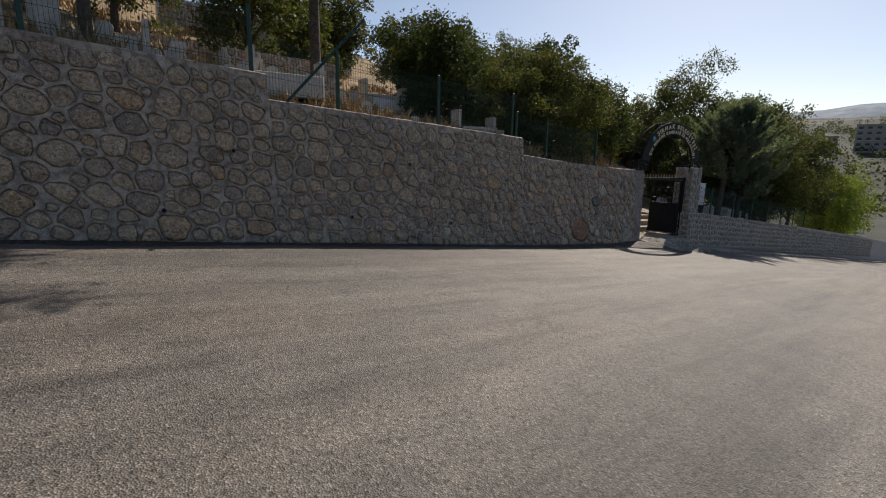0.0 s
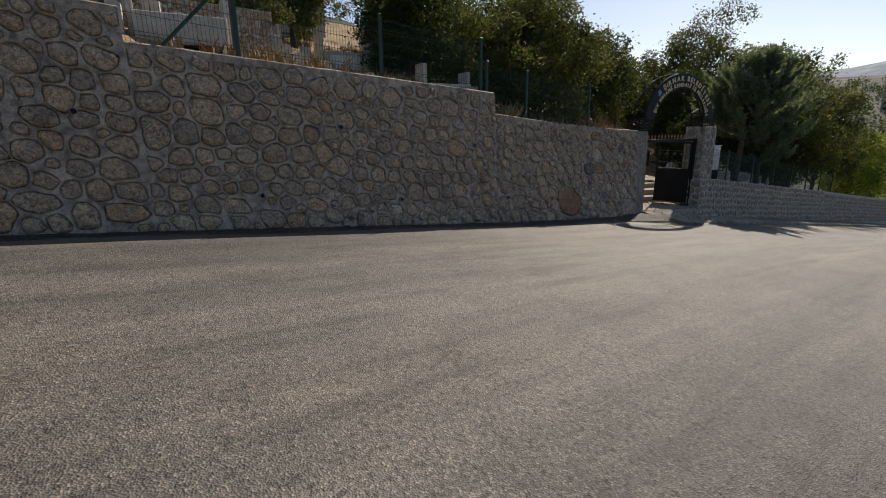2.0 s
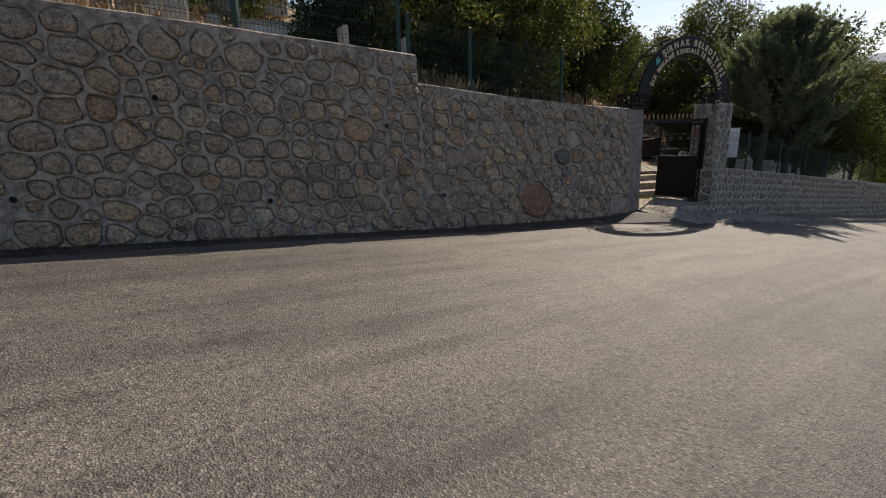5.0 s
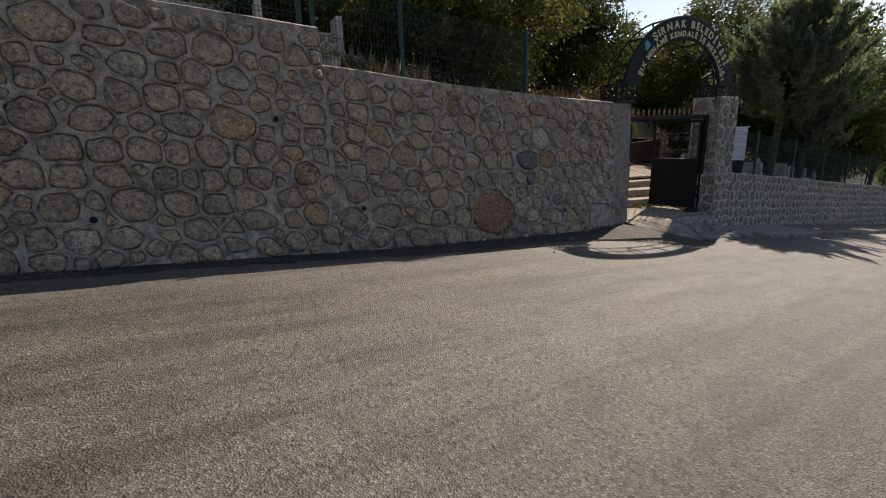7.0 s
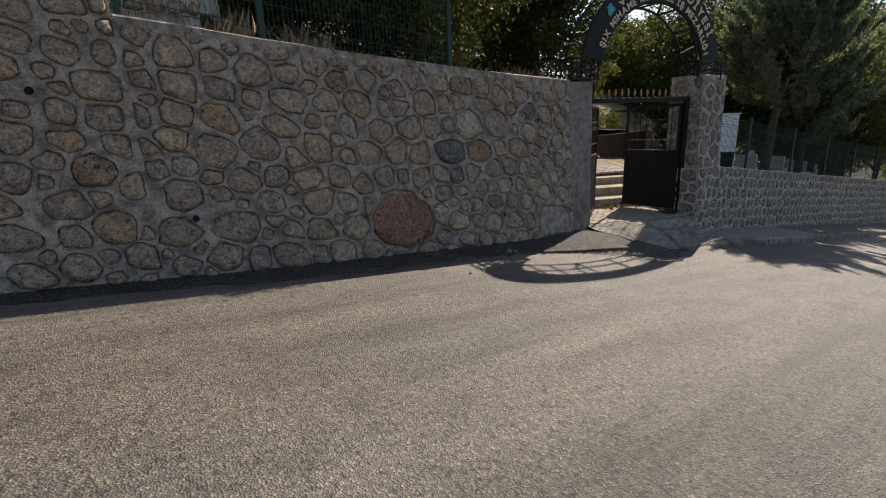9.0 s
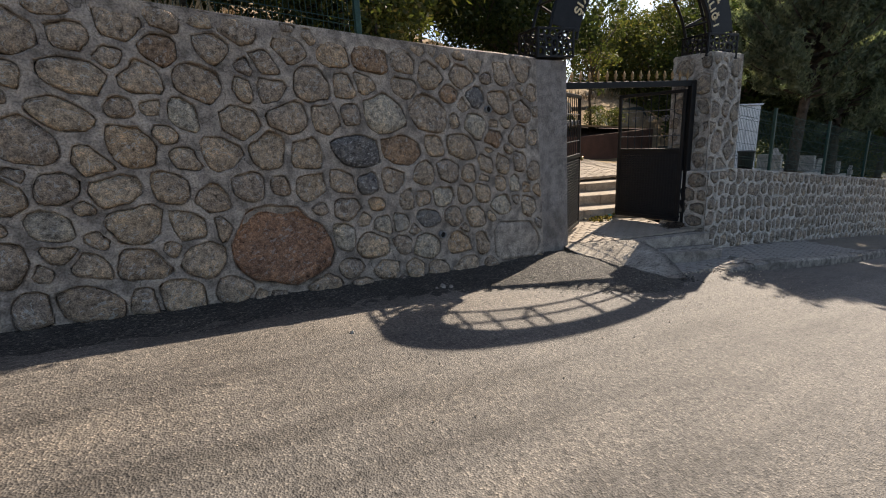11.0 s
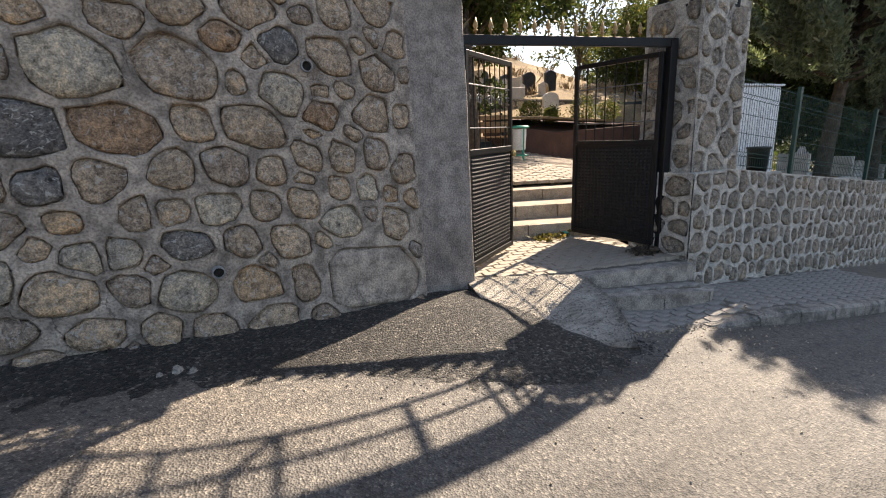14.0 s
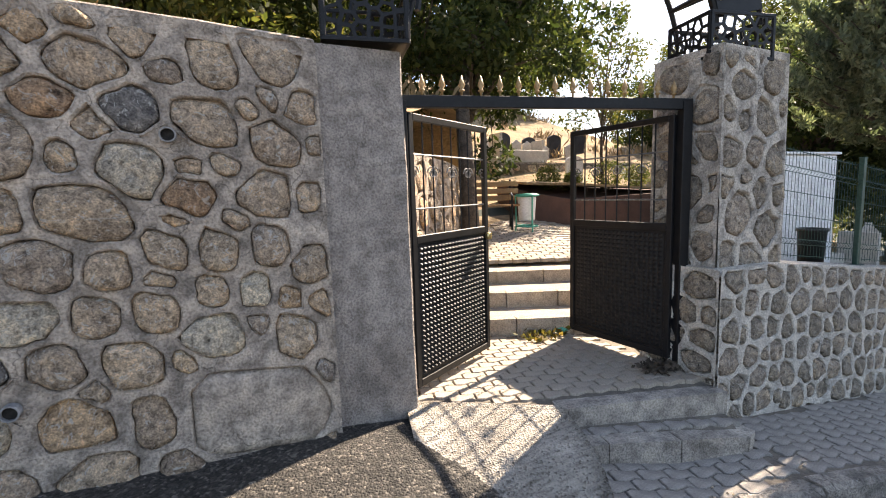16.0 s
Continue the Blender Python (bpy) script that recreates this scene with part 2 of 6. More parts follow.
M_MORTAR_PALE = mortar_material("pale_mortar", (0.44, 0.405, 0.355), (0.58, 0.535, 0.475), 0.6)
M_STONE_SMALL = stone_material("small_wall_stone", [(0.0, (0.22, 0.19, 0.155)), (0.5, (0.27, 0.232, 0.19)), (1.0, (0.34, 0.28, 0.225))], 0.16)
M_MORTAR_PIER = mortar_material("pier_mortar", (0.36, 0.325, 0.285), (0.48, 0.44, 0.385))
M_PATCH = mortar_material("render_patch", (0.33, 0.27, 0.218), (0.46, 0.38, 0.31), 0.9)
M_PLASTER = mortar_material("cement_plaster", (0.232, 0.20, 0.175), (0.335, 0.292, 0.258), 0.6)
M_CONCRETE = mortar_material("concrete", (0.28, 0.25, 0.217), (0.40, 0.36, 0.312), 0.8)
M_PAVER = simple("paver", [(0.3, (0.30, 0.252, 0.20)), (0.7, (0.40, 0.34, 0.275))], 3, 0.85, bump=0.5, fine=90)
M_PAVER_GREY = simple("grey_paver", [(0.35, (0.20, 0.182, 0.162)), (0.65, (0.33, 0.302, 0.268))], 7, 0.85, bump=0.5, fine=90)
M_STEP = mortar_material("step_stone", (0.33, 0.28, 0.225), (0.42, 0.36, 0.29), 0.4)
M_KERB = mortar_material("dirty_kerb", (0.19, 0.172, 0.15), (0.31, 0.28, 0.245), 1.0)
M_JOINT = simple("sandy_joint", [(0.3, (0.12, 0.104, 0.086)), (0.7, (0.19, 0.164, 0.132))], 9, 0.95)
M_BLACK = simple("black_paint", [(0.3, (0.006, 0.006, 0.007)), (0.7, (0.011, 0.011, 0.012))], 12, 0.5, 0.0, 0.15, 40, 0.002, 0.3)
M_GREY_IRON = simple("worn_iron", [(0.3, (0.12, 0.12, 0.12)), (0.7, (0.25, 0.24, 0.23))], 20, 0.5, 0.5, 0.3, 80, 0.003)
M_BRASS = simple("brass", [(0.3, (0.45, 0.33, 0.14)), (0.7, (0.60, 0.46, 0.22))], 20, 0.3, 0.9, 0.1)
M_GOLD = simple("dull_gold_paint", [(0.3, (0.32, 0.20, 0.09)), (0.7, (0.42, 0.28, 0.14))], 20, 0.5, 0.2, 0.2)
M_LETTER = simple("letter_gold", [(0.3, (0.74, 0.56, 0.32)), (0.7, (0.82, 0.66, 0.42))], 30, 0.45, 0.1, 0.1)
M_TEAL = simple("teal_enamel", [(0.3, (0.05, 0.33, 0.36)), (0.7, (0.10, 0.45, 0.45))], 30, 0.5)
M_FENCE = simple("green_fence", [(0.3, (0.014, 0.046, 0.038)), (0.7, (0.026, 0.07, 0.058))], 14, 0.45, 0.1, 0.1)
M_BARK = simple("bark", [(0.3, (0.05, 0.038, 0.028)), (0.7, (0.13, 0.10, 0.075))], 9, 0.95, bump=1.0, fine=30, dist=0.03)
M_LEAF = leaf_material("leaf_green", [(0.0, (0.044, 0.057, 0.021)), (0.5, (0.082, 0.096, 0.034)), (0.85, (0.125, 0.130, 0.048)), (1.0, (0.20, 0.155, 0.065))])
M_LEAF_DARK = leaf_material("leaf_dark", [(0.0, (0.026, 0.041, 0.016)), (0.6, (0.050, 0.067, 0.026)), (1.0, (0.095, 0.104, 0.042))])
M_LEAF_LIME = leaf_material("leaf_lime", [(0.0, (0.11, 0.16, 0.025)), (0.6, (0.16, 0.21, 0.04)), (1.0, (0.22, 0.23, 0.06))])
M_LEAF_DRY = leaf_material("leaf_dry", [(0.0, (0.09, 0.085, 0.03)), (0.6, (0.14, 0.11, 0.04)), (1.0, (0.22, 0.14, 0.05))])
M_NEEDLE = leaf_material("needle", [(0.0, (0.105, 0.135, 0.105)), (0.6, (0.195, 0.235, 0.185)), (1.0, (0.30, 0.325, 0.255))], 0.55)
M_STRAW = simple("straw", [(0.3, (0.24, 0.165, 0.085)), (0.7, (0.42, 0.30, 0.165))], 3, 0.8, bump=0.1)
M_EARTH = simple("dry_earth", [(0.3, (0.17, 0.12, 0.07)), (0.5, (0.27, 0.19, 0.105)), (0.7, (0.36, 0.26, 0.14))], 0.8, 0.95, bump=0.8, fine=14, dist=0.05)
M_LAND = simple("far_land", [(0.36, (0.022, 0.030, 0.024)), (0.46, (0.040, 0.046, 0.032)), (0.56, (0.026, 0.034, 0.026)), (0.62, (0.13, 0.10, 0.07)), (0.72, (0.04, 0.045, 0.032))], 0.008, 0.95, bump=0.2, fine=0.09, dist=1.0, detail=12)
# the blue veil of distance is mixed into this base colour
M_HAZE = simple("hazed_mountain", [(0.3, (0.17, 0.21, 0.26)), (0.7, (0.21, 0.25, 0.30))], 0.004, 1.0, bump=0.1, fine=0.02)
M_GRAVE = simple("grave_stone", [(0.3, (0.42, 0.39, 0.34)), (0.7, (0.60, 0.56, 0.50))], 5, 0.8, bump=0.4)
M_GRAVE_DARK = simple("dark_marble", [(0.3, (0.03, 0.03, 0.032)), (0.7, (0.06, 0.06, 0.062))], 5, 0.3, bump=0.1)
M_MARBLE = simple("pale_marble", [(0.3, (0.66, 0.64, 0.60)), (0.7, (0.78, 0.76, 0.72))], 4, 0.5, bump=0.1)
M_WOOD = simple("varnished_wood", [(0.3, (0.30, 0.17, 0.08)), (0.7, (0.45, 0.27, 0.13))], 4, 0.5, bump=0.3)
M_WHITE = simple("white_paint", [(0.3, (0.70, 0.71, 0.72)), (0.7, (0.80, 0.80, 0.79))], 5, 0.5, bump=0.1)
M_GREENPAINT = simple("turquoise_paint", [(0.3, (0.05, 0.34, 0.25)), (0.7, (0.08, 0.42, 0.31))], 10, 0.45, bump=0.1)
M_BROWNWALL = simple("brown_render", [(0.3, (0.075, 0.042, 0.032)), (0.7, (0.12, 0.065, 0.05))], 3, 0.8)
M_PLASTIC = simple("black_plastic", [(0.3, (0.015, 0.016, 0.017)), (0.7, (0.03, 0.03, 0.032))], 6, 0.45, bump=0.1)
M_PIPE = simple("grey_pipe", [(0.3, (0.20, 0.20, 0.20)), (0.7, (0.32, 0.31, 0.30))], 20, 0.6)
# near-black paint stands in for the shade down the bore of a pipe
M_PIPE_SHADE = simple("pipe_inside", [(0.3, (0.012, 0.011, 0.010)), (0.7, (0.03, 0.027, 0.024))], 20, 0.95)
M_FACADE = simple("ochre_facade", [(0.3, (0.30, 0.25, 0.21)), (0.7, (0.40, 0.34, 0.29))], 0.4, 0.9)
M_GLASS = simple("window_glass", [(0.3, (0.03, 0.035, 0.04)), (0.7, (0.05, 0.055, 0.06))], 1, 0.15, bump=0.02)


# ---- mesh building ----
class Geo:
    """Collects vertices and faces; makes one mesh object."""

    def __init__(self):
        self.v, self.f = [], []

    def add(self, vs, fs):
        k = len(self.v)
        self.v.extend([tuple(p) for p in vs])
        self.f.extend([tuple(i + k for i in f) for f in fs])
        return self

    def box(self, size, at=(0, 0, 0), bevel=0.006, m=None):
        """A chamfered box about its centre."""
        h = [s / 2 for s in size]
        b = min(bevel, *(x * 0.6 for x in h))
        vs, idx = [], {}
        for sx in (-1, 1):
            for sy in (-1, 1):
                for sz in (-1, 1):
                    for ax in range(3):
                        p = [sx * (h[0] - b), sy * (h[1] - b), sz * (h[2] - b)]
                        p[ax] = (sx, sy, sz)[ax] * h[ax]
                        idx[(sx, sy, sz, ax)] = len(vs)
                        vs.append(p)
        fs = []
        for ax in range(3):
            a, c = (ax + 1) % 3, (ax + 2) % 3
            for s in (-1, 1):
                ring = []
                for sa, sc in ((-1, -1), (1, -1), (1, 1), (-1, 1)):
                    k = [0, 0, 0]
                    k[ax], k[a], k[c] = s, sa, sc
                    ring.append(idx[(*k, ax)])
                fs.append(ring if s > 0 else ring[::-1])
            for sa in (-1, 1):
                for sc in (-1, 1):
                    k0, k1 = [0, 0, 0], [0, 0, 0]
                    k0[ax], k0[a], k0[c] = -1, sa, sc
                    k1[ax], k1[a], k1[c] = 1, sa, sc
                    q = [idx[(*k0, a)], idx[(*k1, a)], idx[(*k1, c)], idx[(*k0, c)]]
                    fs.append(q if sa * sc < 0 else q[::-1])
        for sx in (-1, 1):
            for sy in (-1, 1):
                for sz in (-1, 1):
                    t = [idx[(sx, sy, sz, ax)] for ax in range(3)]
                    fs.append(t if sx * sy * sz > 0 else t[::-1])
        t = Matrix.Translation(at)
        if m is not None:
            t = t @ m
        return self.add([t @ Vector(p) for p in vs], fs)

    def tube(self, pts, radii, sides=8, cap=True):
        pts = [Vector(p) for p in pts]
        if not hasattr(radii, "__len__"):
            radii = [radii] * len(pts)
        vs, fs = [], []
        side = None
        for i, p in enumerate(pts):
            d = (pts[min(i + 1, len(pts) - 1)] - pts[max(i - 1, 0)]).normalized()
            ref = side if side is not None else (Vector((0, 0, 1)) if abs(d.z) < 0.9 else Vector((1, 0, 0)))
            a = (ref - d * ref.dot(d)).normalized()
            side = a
            c = d.cross(a)
            for k in range(sides):
                t = 2 * math.pi * (k + 0.5) / sides
                vs.append(p + (a * math.cos(t) + c * math.sin(t)) * radii[i])
        for i in range(len(pts) - 1):
            for k in range(sides):
                k2 = (k + 1) % sides
                fs.append((i * sides + k, i * sides + k2, (i + 1) * sides + k2, (i + 1) * sides + k))
        if cap:
            fs.append(tuple(range(sides))[::-1])
            fs.append(tuple((len(pts) - 1) * sides + k for k in range(sides)))
        return self.add(vs, fs)

    def prism(self, outline, lift):
        """An outline of 3D points pushed along lift."""
        n = len(outline)
        o = [Vector(p) for p in outline]
        vs = o + [p + Vector(lift) for p in o]
        fs = [tuple(range(n))[::-1], tuple(range(n, 2 * n))]
        fs += [(i, (i + 1) % n, n + (i + 1) % n, n + i) for i in range(n)]
        return self.add(vs, fs)

    def lathe(self, profile, at=(0, 0, 0), sides=16):
        vs, fs = [], []
        for r, z in profile:
            for k in range(sides):
                t = 2 * math.pi * k / sides
                vs.append((at[0] + r * math.cos(t), at[1] + r * math.sin(t), at[2] + z))
        for i in range(len(profile) - 1):
            for k in range(sides):
                k2 = (k + 1) % sides
                fs.append((i * sides + k, i * sides + k2, (i + 1) * sides + k2, (i + 1) * sides + k))
        fs.append(tuple(range(sides))[::-1])
        fs.append(tuple((len(profile) - 1) * sides + k for k in range(sides)))
        return self.add(vs, fs)

    def make(self, name, mat, parent=None, label="", smooth=False):
        me = bpy.data.meshes.new(name)
        me.from_pydata([tuple(p) for p in self.v], [], self.f)
        me.materials.append(mat)
        if smooth:
            me.polygons.foreach_set("use_smooth", [True] * len(me.polygons))
        ob = new(name, me)
        if parent is not None:
            ob.parent = parent
        if label:
            tagged(ob, label)
        return ob


def empty(name, m, label, category, group="", kind=""):
    ob = new(name)
    ob.empty_display_size = 0.2
    ob.matrix_basis = m
    return tagged(ob, label, category, group, kind)


def shade_smooth(ob):
    ob.data.polygons.foreach_set("use_smooth", [True] * len(ob.data.polygons))
    return ob


# ---- the lie of the land ----
def z_road(x, y):
    bend = max(0.0, x - 19.0)
    near = min(1.0, max(0.0, (y - 6.7) / 1.35))
    gutter = 0.115 * min(1.0, max(0.0, (15.6 - x) / 5.0)) * near * near * (3 - 2 * near)
    return -0.1153 * x + 0.0455 * y - 0.028 * bend * bend / (bend + 3.0) - gutter


def z_court(x, y):
    d = 0.375 * x + 0.927 * y
    if d < 17.1 and x < 20.5:
        return -1.75
    raised = min(1.0, max(0.0, (y - 13) / 4)) * min(1.0, max(0.0, (40 - x) / 9))
    z = -0.87 + 0.13 * (min(d, 24) - 16.6) - 0.17 * max(0.0, x - 20.5) * (1 - raised)
    return z + (0.12 + 0.22 * raised) * max(0.0, min(y, 60) - 14.5)


TOPS = [(-14.0, 3.60), (3.08, 2.79), (3.081, 2.38), (9.80, 2.00), (9.801, 1.56), (13.0, 1.27), (16.0, 1.14), (16.6, 1.13), (40, 1.1)]


def z_top(x):
    for (x0, a), (x1, b) in zip(TOPS, TOPS[1:]):
        if x <= x1:
            return a + (b - a) * (x - x0) / (x1 - x0)
    return TOPS[-1][1]


def z_hill(x, y):
    base = 2.95 - 0.135 * x if x < 16 else 0.79
    base = min(base, z_top(x) - 0.05) if y < 9.6 else base - 0.25 * (y < 0)
    d = y - 8.7
    z = base + 0.20 * min(d, 6) + 0.33 * max(0.0, min(d - 6, 45)) + 0.12 * math.sin(x * 0.9 + y * 0.4) * min(1, max(0, d - 1))
    # runs out level into the court slope
    join = min(1.0, max(0.0, (y - 13.9) / 2.0)) * min(1.0, max(0.0, (x - 15.5) / 5.0))
    return z + (z_court(max(x, 20.6), y) - 0.03 - z) * join if join > 0 else z


def x_inner(y):
    """Where the raised ground behind the wall ends towards the court."""
    return 16.75 + 0.70 * max(0.0, min(y - 9.1, 5.4))


def y_face(x, v=0.0):
    return 8.03 + 0.011 * x + 0.06 * v


# ---- ground, road, far land ----
def grid_mesh(name, xs, ys, fz, mat):
    g = Geo()
    nx = len(xs)
    g.v = [(x, y, fz(x, y)) for y in ys for x in xs]
    g.f = [(j * nx + i, j * nx + i + 1, (j + 1) * nx + i + 1, (j + 1) * nx + i) for j in range(len(ys) - 1) for i in range(nx - 1)]
    return g.make(name, mat, smooth=True)


def z_land(x, y):
    """Road level on the open side, court level behind the walls, a valley and hills far off."""
    near = z_road(max(-40, min(x, 80)), max(-10, min(y, 8.2))) - 0.09 if y < 8.3 else z_court(min(x, 80), y) - 0.05
    if y < 8.3 and x > 17.0 and y > 7.7:
        near = z_court(x, 8.3) - 0.3
    r = math.hypot(x, y)
    if r < 90:
        return near
    t = min(1, (r - 90) / 160)
    far = -14 + 0.105 * max(0, r - 200) + 9 * noise.noise((x * 0.006, y * 0.006, 0)) * min(1, r / 400)
    far = min(far, 118 + 12 * noise.noise((x * 0.004, y * 0.004, 3)))
    return near * (1 - t) + far * t


def axis(fine0, fine1, step, far):
    a = list(np.arange(fine0, fine1 + 1e-6, step))
    s, lo, hi = step, fine0, fine1
    while hi < far:
        s *= 1.35
        lo, hi = lo - s, hi + s
        a = [lo] + a + [hi]
    return a


ground = grid_mesh("ground", axis(-10, 46, 1.0, 1800), sorted(axis(-10, 30, 1.0, 1800) + [8.29, 8.31, 7.69, 7.71]), z_land, M_LAND)
tagged(ground, "dry sloping land falling to a hazy valley", "ground", kind="structure")
court_earth = grid_mesh("ground_court", list(np.arange(16.7, 70, 0.45)), list(np.arange(8.32, 52, 0.45)), lambda x, y: z_court(x, y) + 0.05 * noise.noise((x, y, 0)) * (y > 13 or x > 24) - 0.02, M_EARTH)
tagged(court_earth, "dry brown earth of the cemetery", "ground", kind="structure")


def hill():
    g = Geo()
    ys = [8.62, 8.75, 9.0, 9.3, 9.7] + list(np.arange(10.3, 60, 0.8))
    ss = np.linspace(0, 1, 90)
    for y in ys:
        xe = x_inner(y)
        for s in ss:
            x = -45 + (xe + 45) * (1 - (1 - s) ** 1.6)
            g.v.append((x, y, z_hill(x, y) + 0.07 * noise.noise((x * 1.3, y * 1.3, 5)) * (y > 9.2)))
    n = len(ss)
    g.f = [(j * n + i, j * n + i + 1, (j + 1) * n + i + 1, (j + 1) * n + i) for j in range(len(ys) - 1) for i in range(n - 1)]
    return tagged(g.make("ground_hillside", M_EARTH, smooth=True), "dry golden hillside of earth and straw", "ground", kind="structure")


hill()
road = grid_mesh("road", list(np.arange(-30, 100, 0.8)), list(np.arange(-9.5, 6.2, 0.6)) + list(np.arange(6.2, 8.46, 0.15)),
                 lambda x, y: z_road(x, y) + 0.012 * noise.noise((x * 0.5, y * 0.5, 1)), M_ASPHALT)
tagged(road, "worn grey asphalt road with gravel grain", "road", kind="structure")

# distant mountain ridge, its haze put into the colour
ridge = Geo()
for i in range(80):
    a = radians(-60 + i * 2.4)
    h = 240 + 70 * noise.noise((i * 0.13, 0, 0)) + 30 * noise.noise((i * 0.5, 2, 0))
    for r, z in ((2300, -60), (2500, h * 0.6), (2800, h), (3100, -60)):
        ridge.v.append((r * math.cos(a), r * math.sin(a), z))
ridge.f = [(i * 4 + k, i * 4 + 4 + k, i * 4 + 5 + k, i * 4 + 1 + k) for i in range(79) for k in range(3)]
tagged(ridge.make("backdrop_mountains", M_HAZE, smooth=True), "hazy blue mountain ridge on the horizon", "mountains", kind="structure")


# ---- stone facing ----
def clip(poly, a, b, c):
    """Keep a*u + b*v <= c of a convex polygon."""
    out = []
    for (p, q) in zip(poly, poly[1:] + poly[:1]):
        dp, dq = a * p[0] + b * p[1] - c, a * q[0] + b * q[1] - c
        if dp <= 0:
            out.append(p)
        if (dp < 0 < dq) or (dq < 0 < dp):
            s = dp / (dp - dq)
            out.append((p[0] + s * (q[0] - p[0]), p[1] + s * (q[1] - p[1])))
    return out


def facing(region, sizes, rng, chosen=(), aspect=1.18, gap=0.03, fill=1.28, rows=0.0):
    """Splits a convex region into cells round stones. Returns (centre, cell, hole radii by angle, material or None)."""
    us, vs = [p[0] for p in region], [p[1] for p in region]
    seeds = [(u, v, w * 0.5 / aspect ** 0.5, h * 0.5, m) for u, v, w, h, m in chosen]
    P = [(s[0] / aspect, s[1], (s[2] + s[3]) / 2) for s in seeds]
    for r, tries in sizes:
        for _ in range(tries):
            u, v = rng.uniform(min(us), max(us)), rng.uniform(min(vs), max(vs))
            if rows:
                v = min(vs) + rows * (round((v - min(vs)) / rows - 0.5) + 0.5) + rng.uniform(-0.032, 0.032)
            rr = r * rng.uniform(0.88, 1.12)
            if P:
                A = np.array(P)
                if ((A[:, 0] - u / aspect) ** 2 + (A[:, 1] - v) ** 2 < (0.97 * (A[:, 2] + rr)) ** 2).any():
                    continue
            poly = region
            inside = all((q[0] - p[0]) * (v - p[1]) - (q[1] - p[1]) * (u - p[0]) > rr * 0.75 * math.hypot(q[0] - p[0], q[1] - p[1]) for p, q in zip(poly, poly[1:] + poly[:1]))
            if not inside:
                continue
            P.append((u / aspect, v, rr))
            seeds.append((u, v, rr * rng.uniform(0.9, 1.12), rr * rng.uniform(0.85, 1.05), None))
    A = np.array(P)
    th = np.arange(72) * 2 * math.pi / 72
    out = []
    for i, (u, v, w, h, m) in enumerate(seeds):
        poly = [(p[0] / aspect, p[1]) for p in region]
        d2 = (A[:, 0] - A[i, 0]) ** 2 + (A[:, 1] - A[i, 1]) ** 2
        for j in np.argsort(d2)[1:26]:
            a, b = 2 * (A[j, 0] - A[i, 0]), 2 * (A[j, 1] - A[i, 1])
            c = A[j, 0] ** 2 + A[j, 1] ** 2 - A[j, 2] ** 2 - (A[i, 0] ** 2 + A[i, 1] ** 2 - A[i, 2] ** 2)
            poly = clip(poly, a, b, c)
            if len(poly) < 3:
                break
        if len(poly) < 3:
            continue
        poly = [(p[0] * aspect, p[1]) for p in poly]
        rc = np.full(72, 9.0)
        for p, q in zip(poly, poly[1:] + poly[:1]):
            ex, ey = q[0] - p[0], q[1] - p[1]
            nx, ny = ey, -ex
            dist = nx * (p[0] - u) + ny * (p[1] - v)
            den = nx * np.cos(th) + ny * np.sin(th)
            ok = den > 1e-9
            rc[ok] = np.minimum(rc[ok], dist / den[ok])
        k = rng.uniform(2.3, 3.4) if m is None else {"red_stone": 5.0, "render_patch": 9.0}.get(m.name, rng.uniform(2.6, 4.0))
        W, H = w * aspect ** 0.5, h
        f = 1.11 if m is not None else fill
        rot = rng.uniform(-0.35, 0.35) if m is None else 0
        el = f / ((abs(np.cos(th - rot)) / W) ** k + (abs(np.sin(th - rot)) / H) ** k) ** (1 / k)
        rh = np.minimum(rc - gap, el)
        rh *= 1 + 0.05 * np.sin(2 * th + rng.uniform(0, 6)) + 0.04 * np.sin(3 * th + rng.uniform(0, 6)) + 0.02 * np.sin(5 * th + rng.uniform(0, 6))
        for _ in range(0 if m is not None and m.name in ("red_stone", "render_patch") else rng.choice((2, 3, 4))):
            cut, far = rng.uniform(0, 6.283), rng.uniform(0.80, 0.97) if m is None else rng.uniform(0.88, 1.0)
            side = np.cos(th - cut)
            lim = np.where(side > 0.05, far * float(np.interp(cut, th, rh)) / np.maximum(side, 0.05), 9.0)
            rh = np.minimum(rh, lim)
        for _ in range(2):
            rh = (np.roll(rh, 1) + np.roll(rh, -1) + rh * 2) / 4
        if m is None or m.name not in ("render_patch",):
            rh *= 1 + 0.022 * np.sin(7 * th + rng.uniform(0, 6)) + 0.018 * np.sin(11 * th + rng.uniform(0, 6)) + 0.012 * np.sin(16 * th + rng.uniform(0, 6))
        rh = np.minimum(rh, rc - 0.35 * gap)
        if rh.min() < 0.018:
            rh = np.maximum(rh, 0.0)
            if rh.max() < 0.03:
                rh = None
        out.append(((u, v), poly, rh, m, rc))
    return out


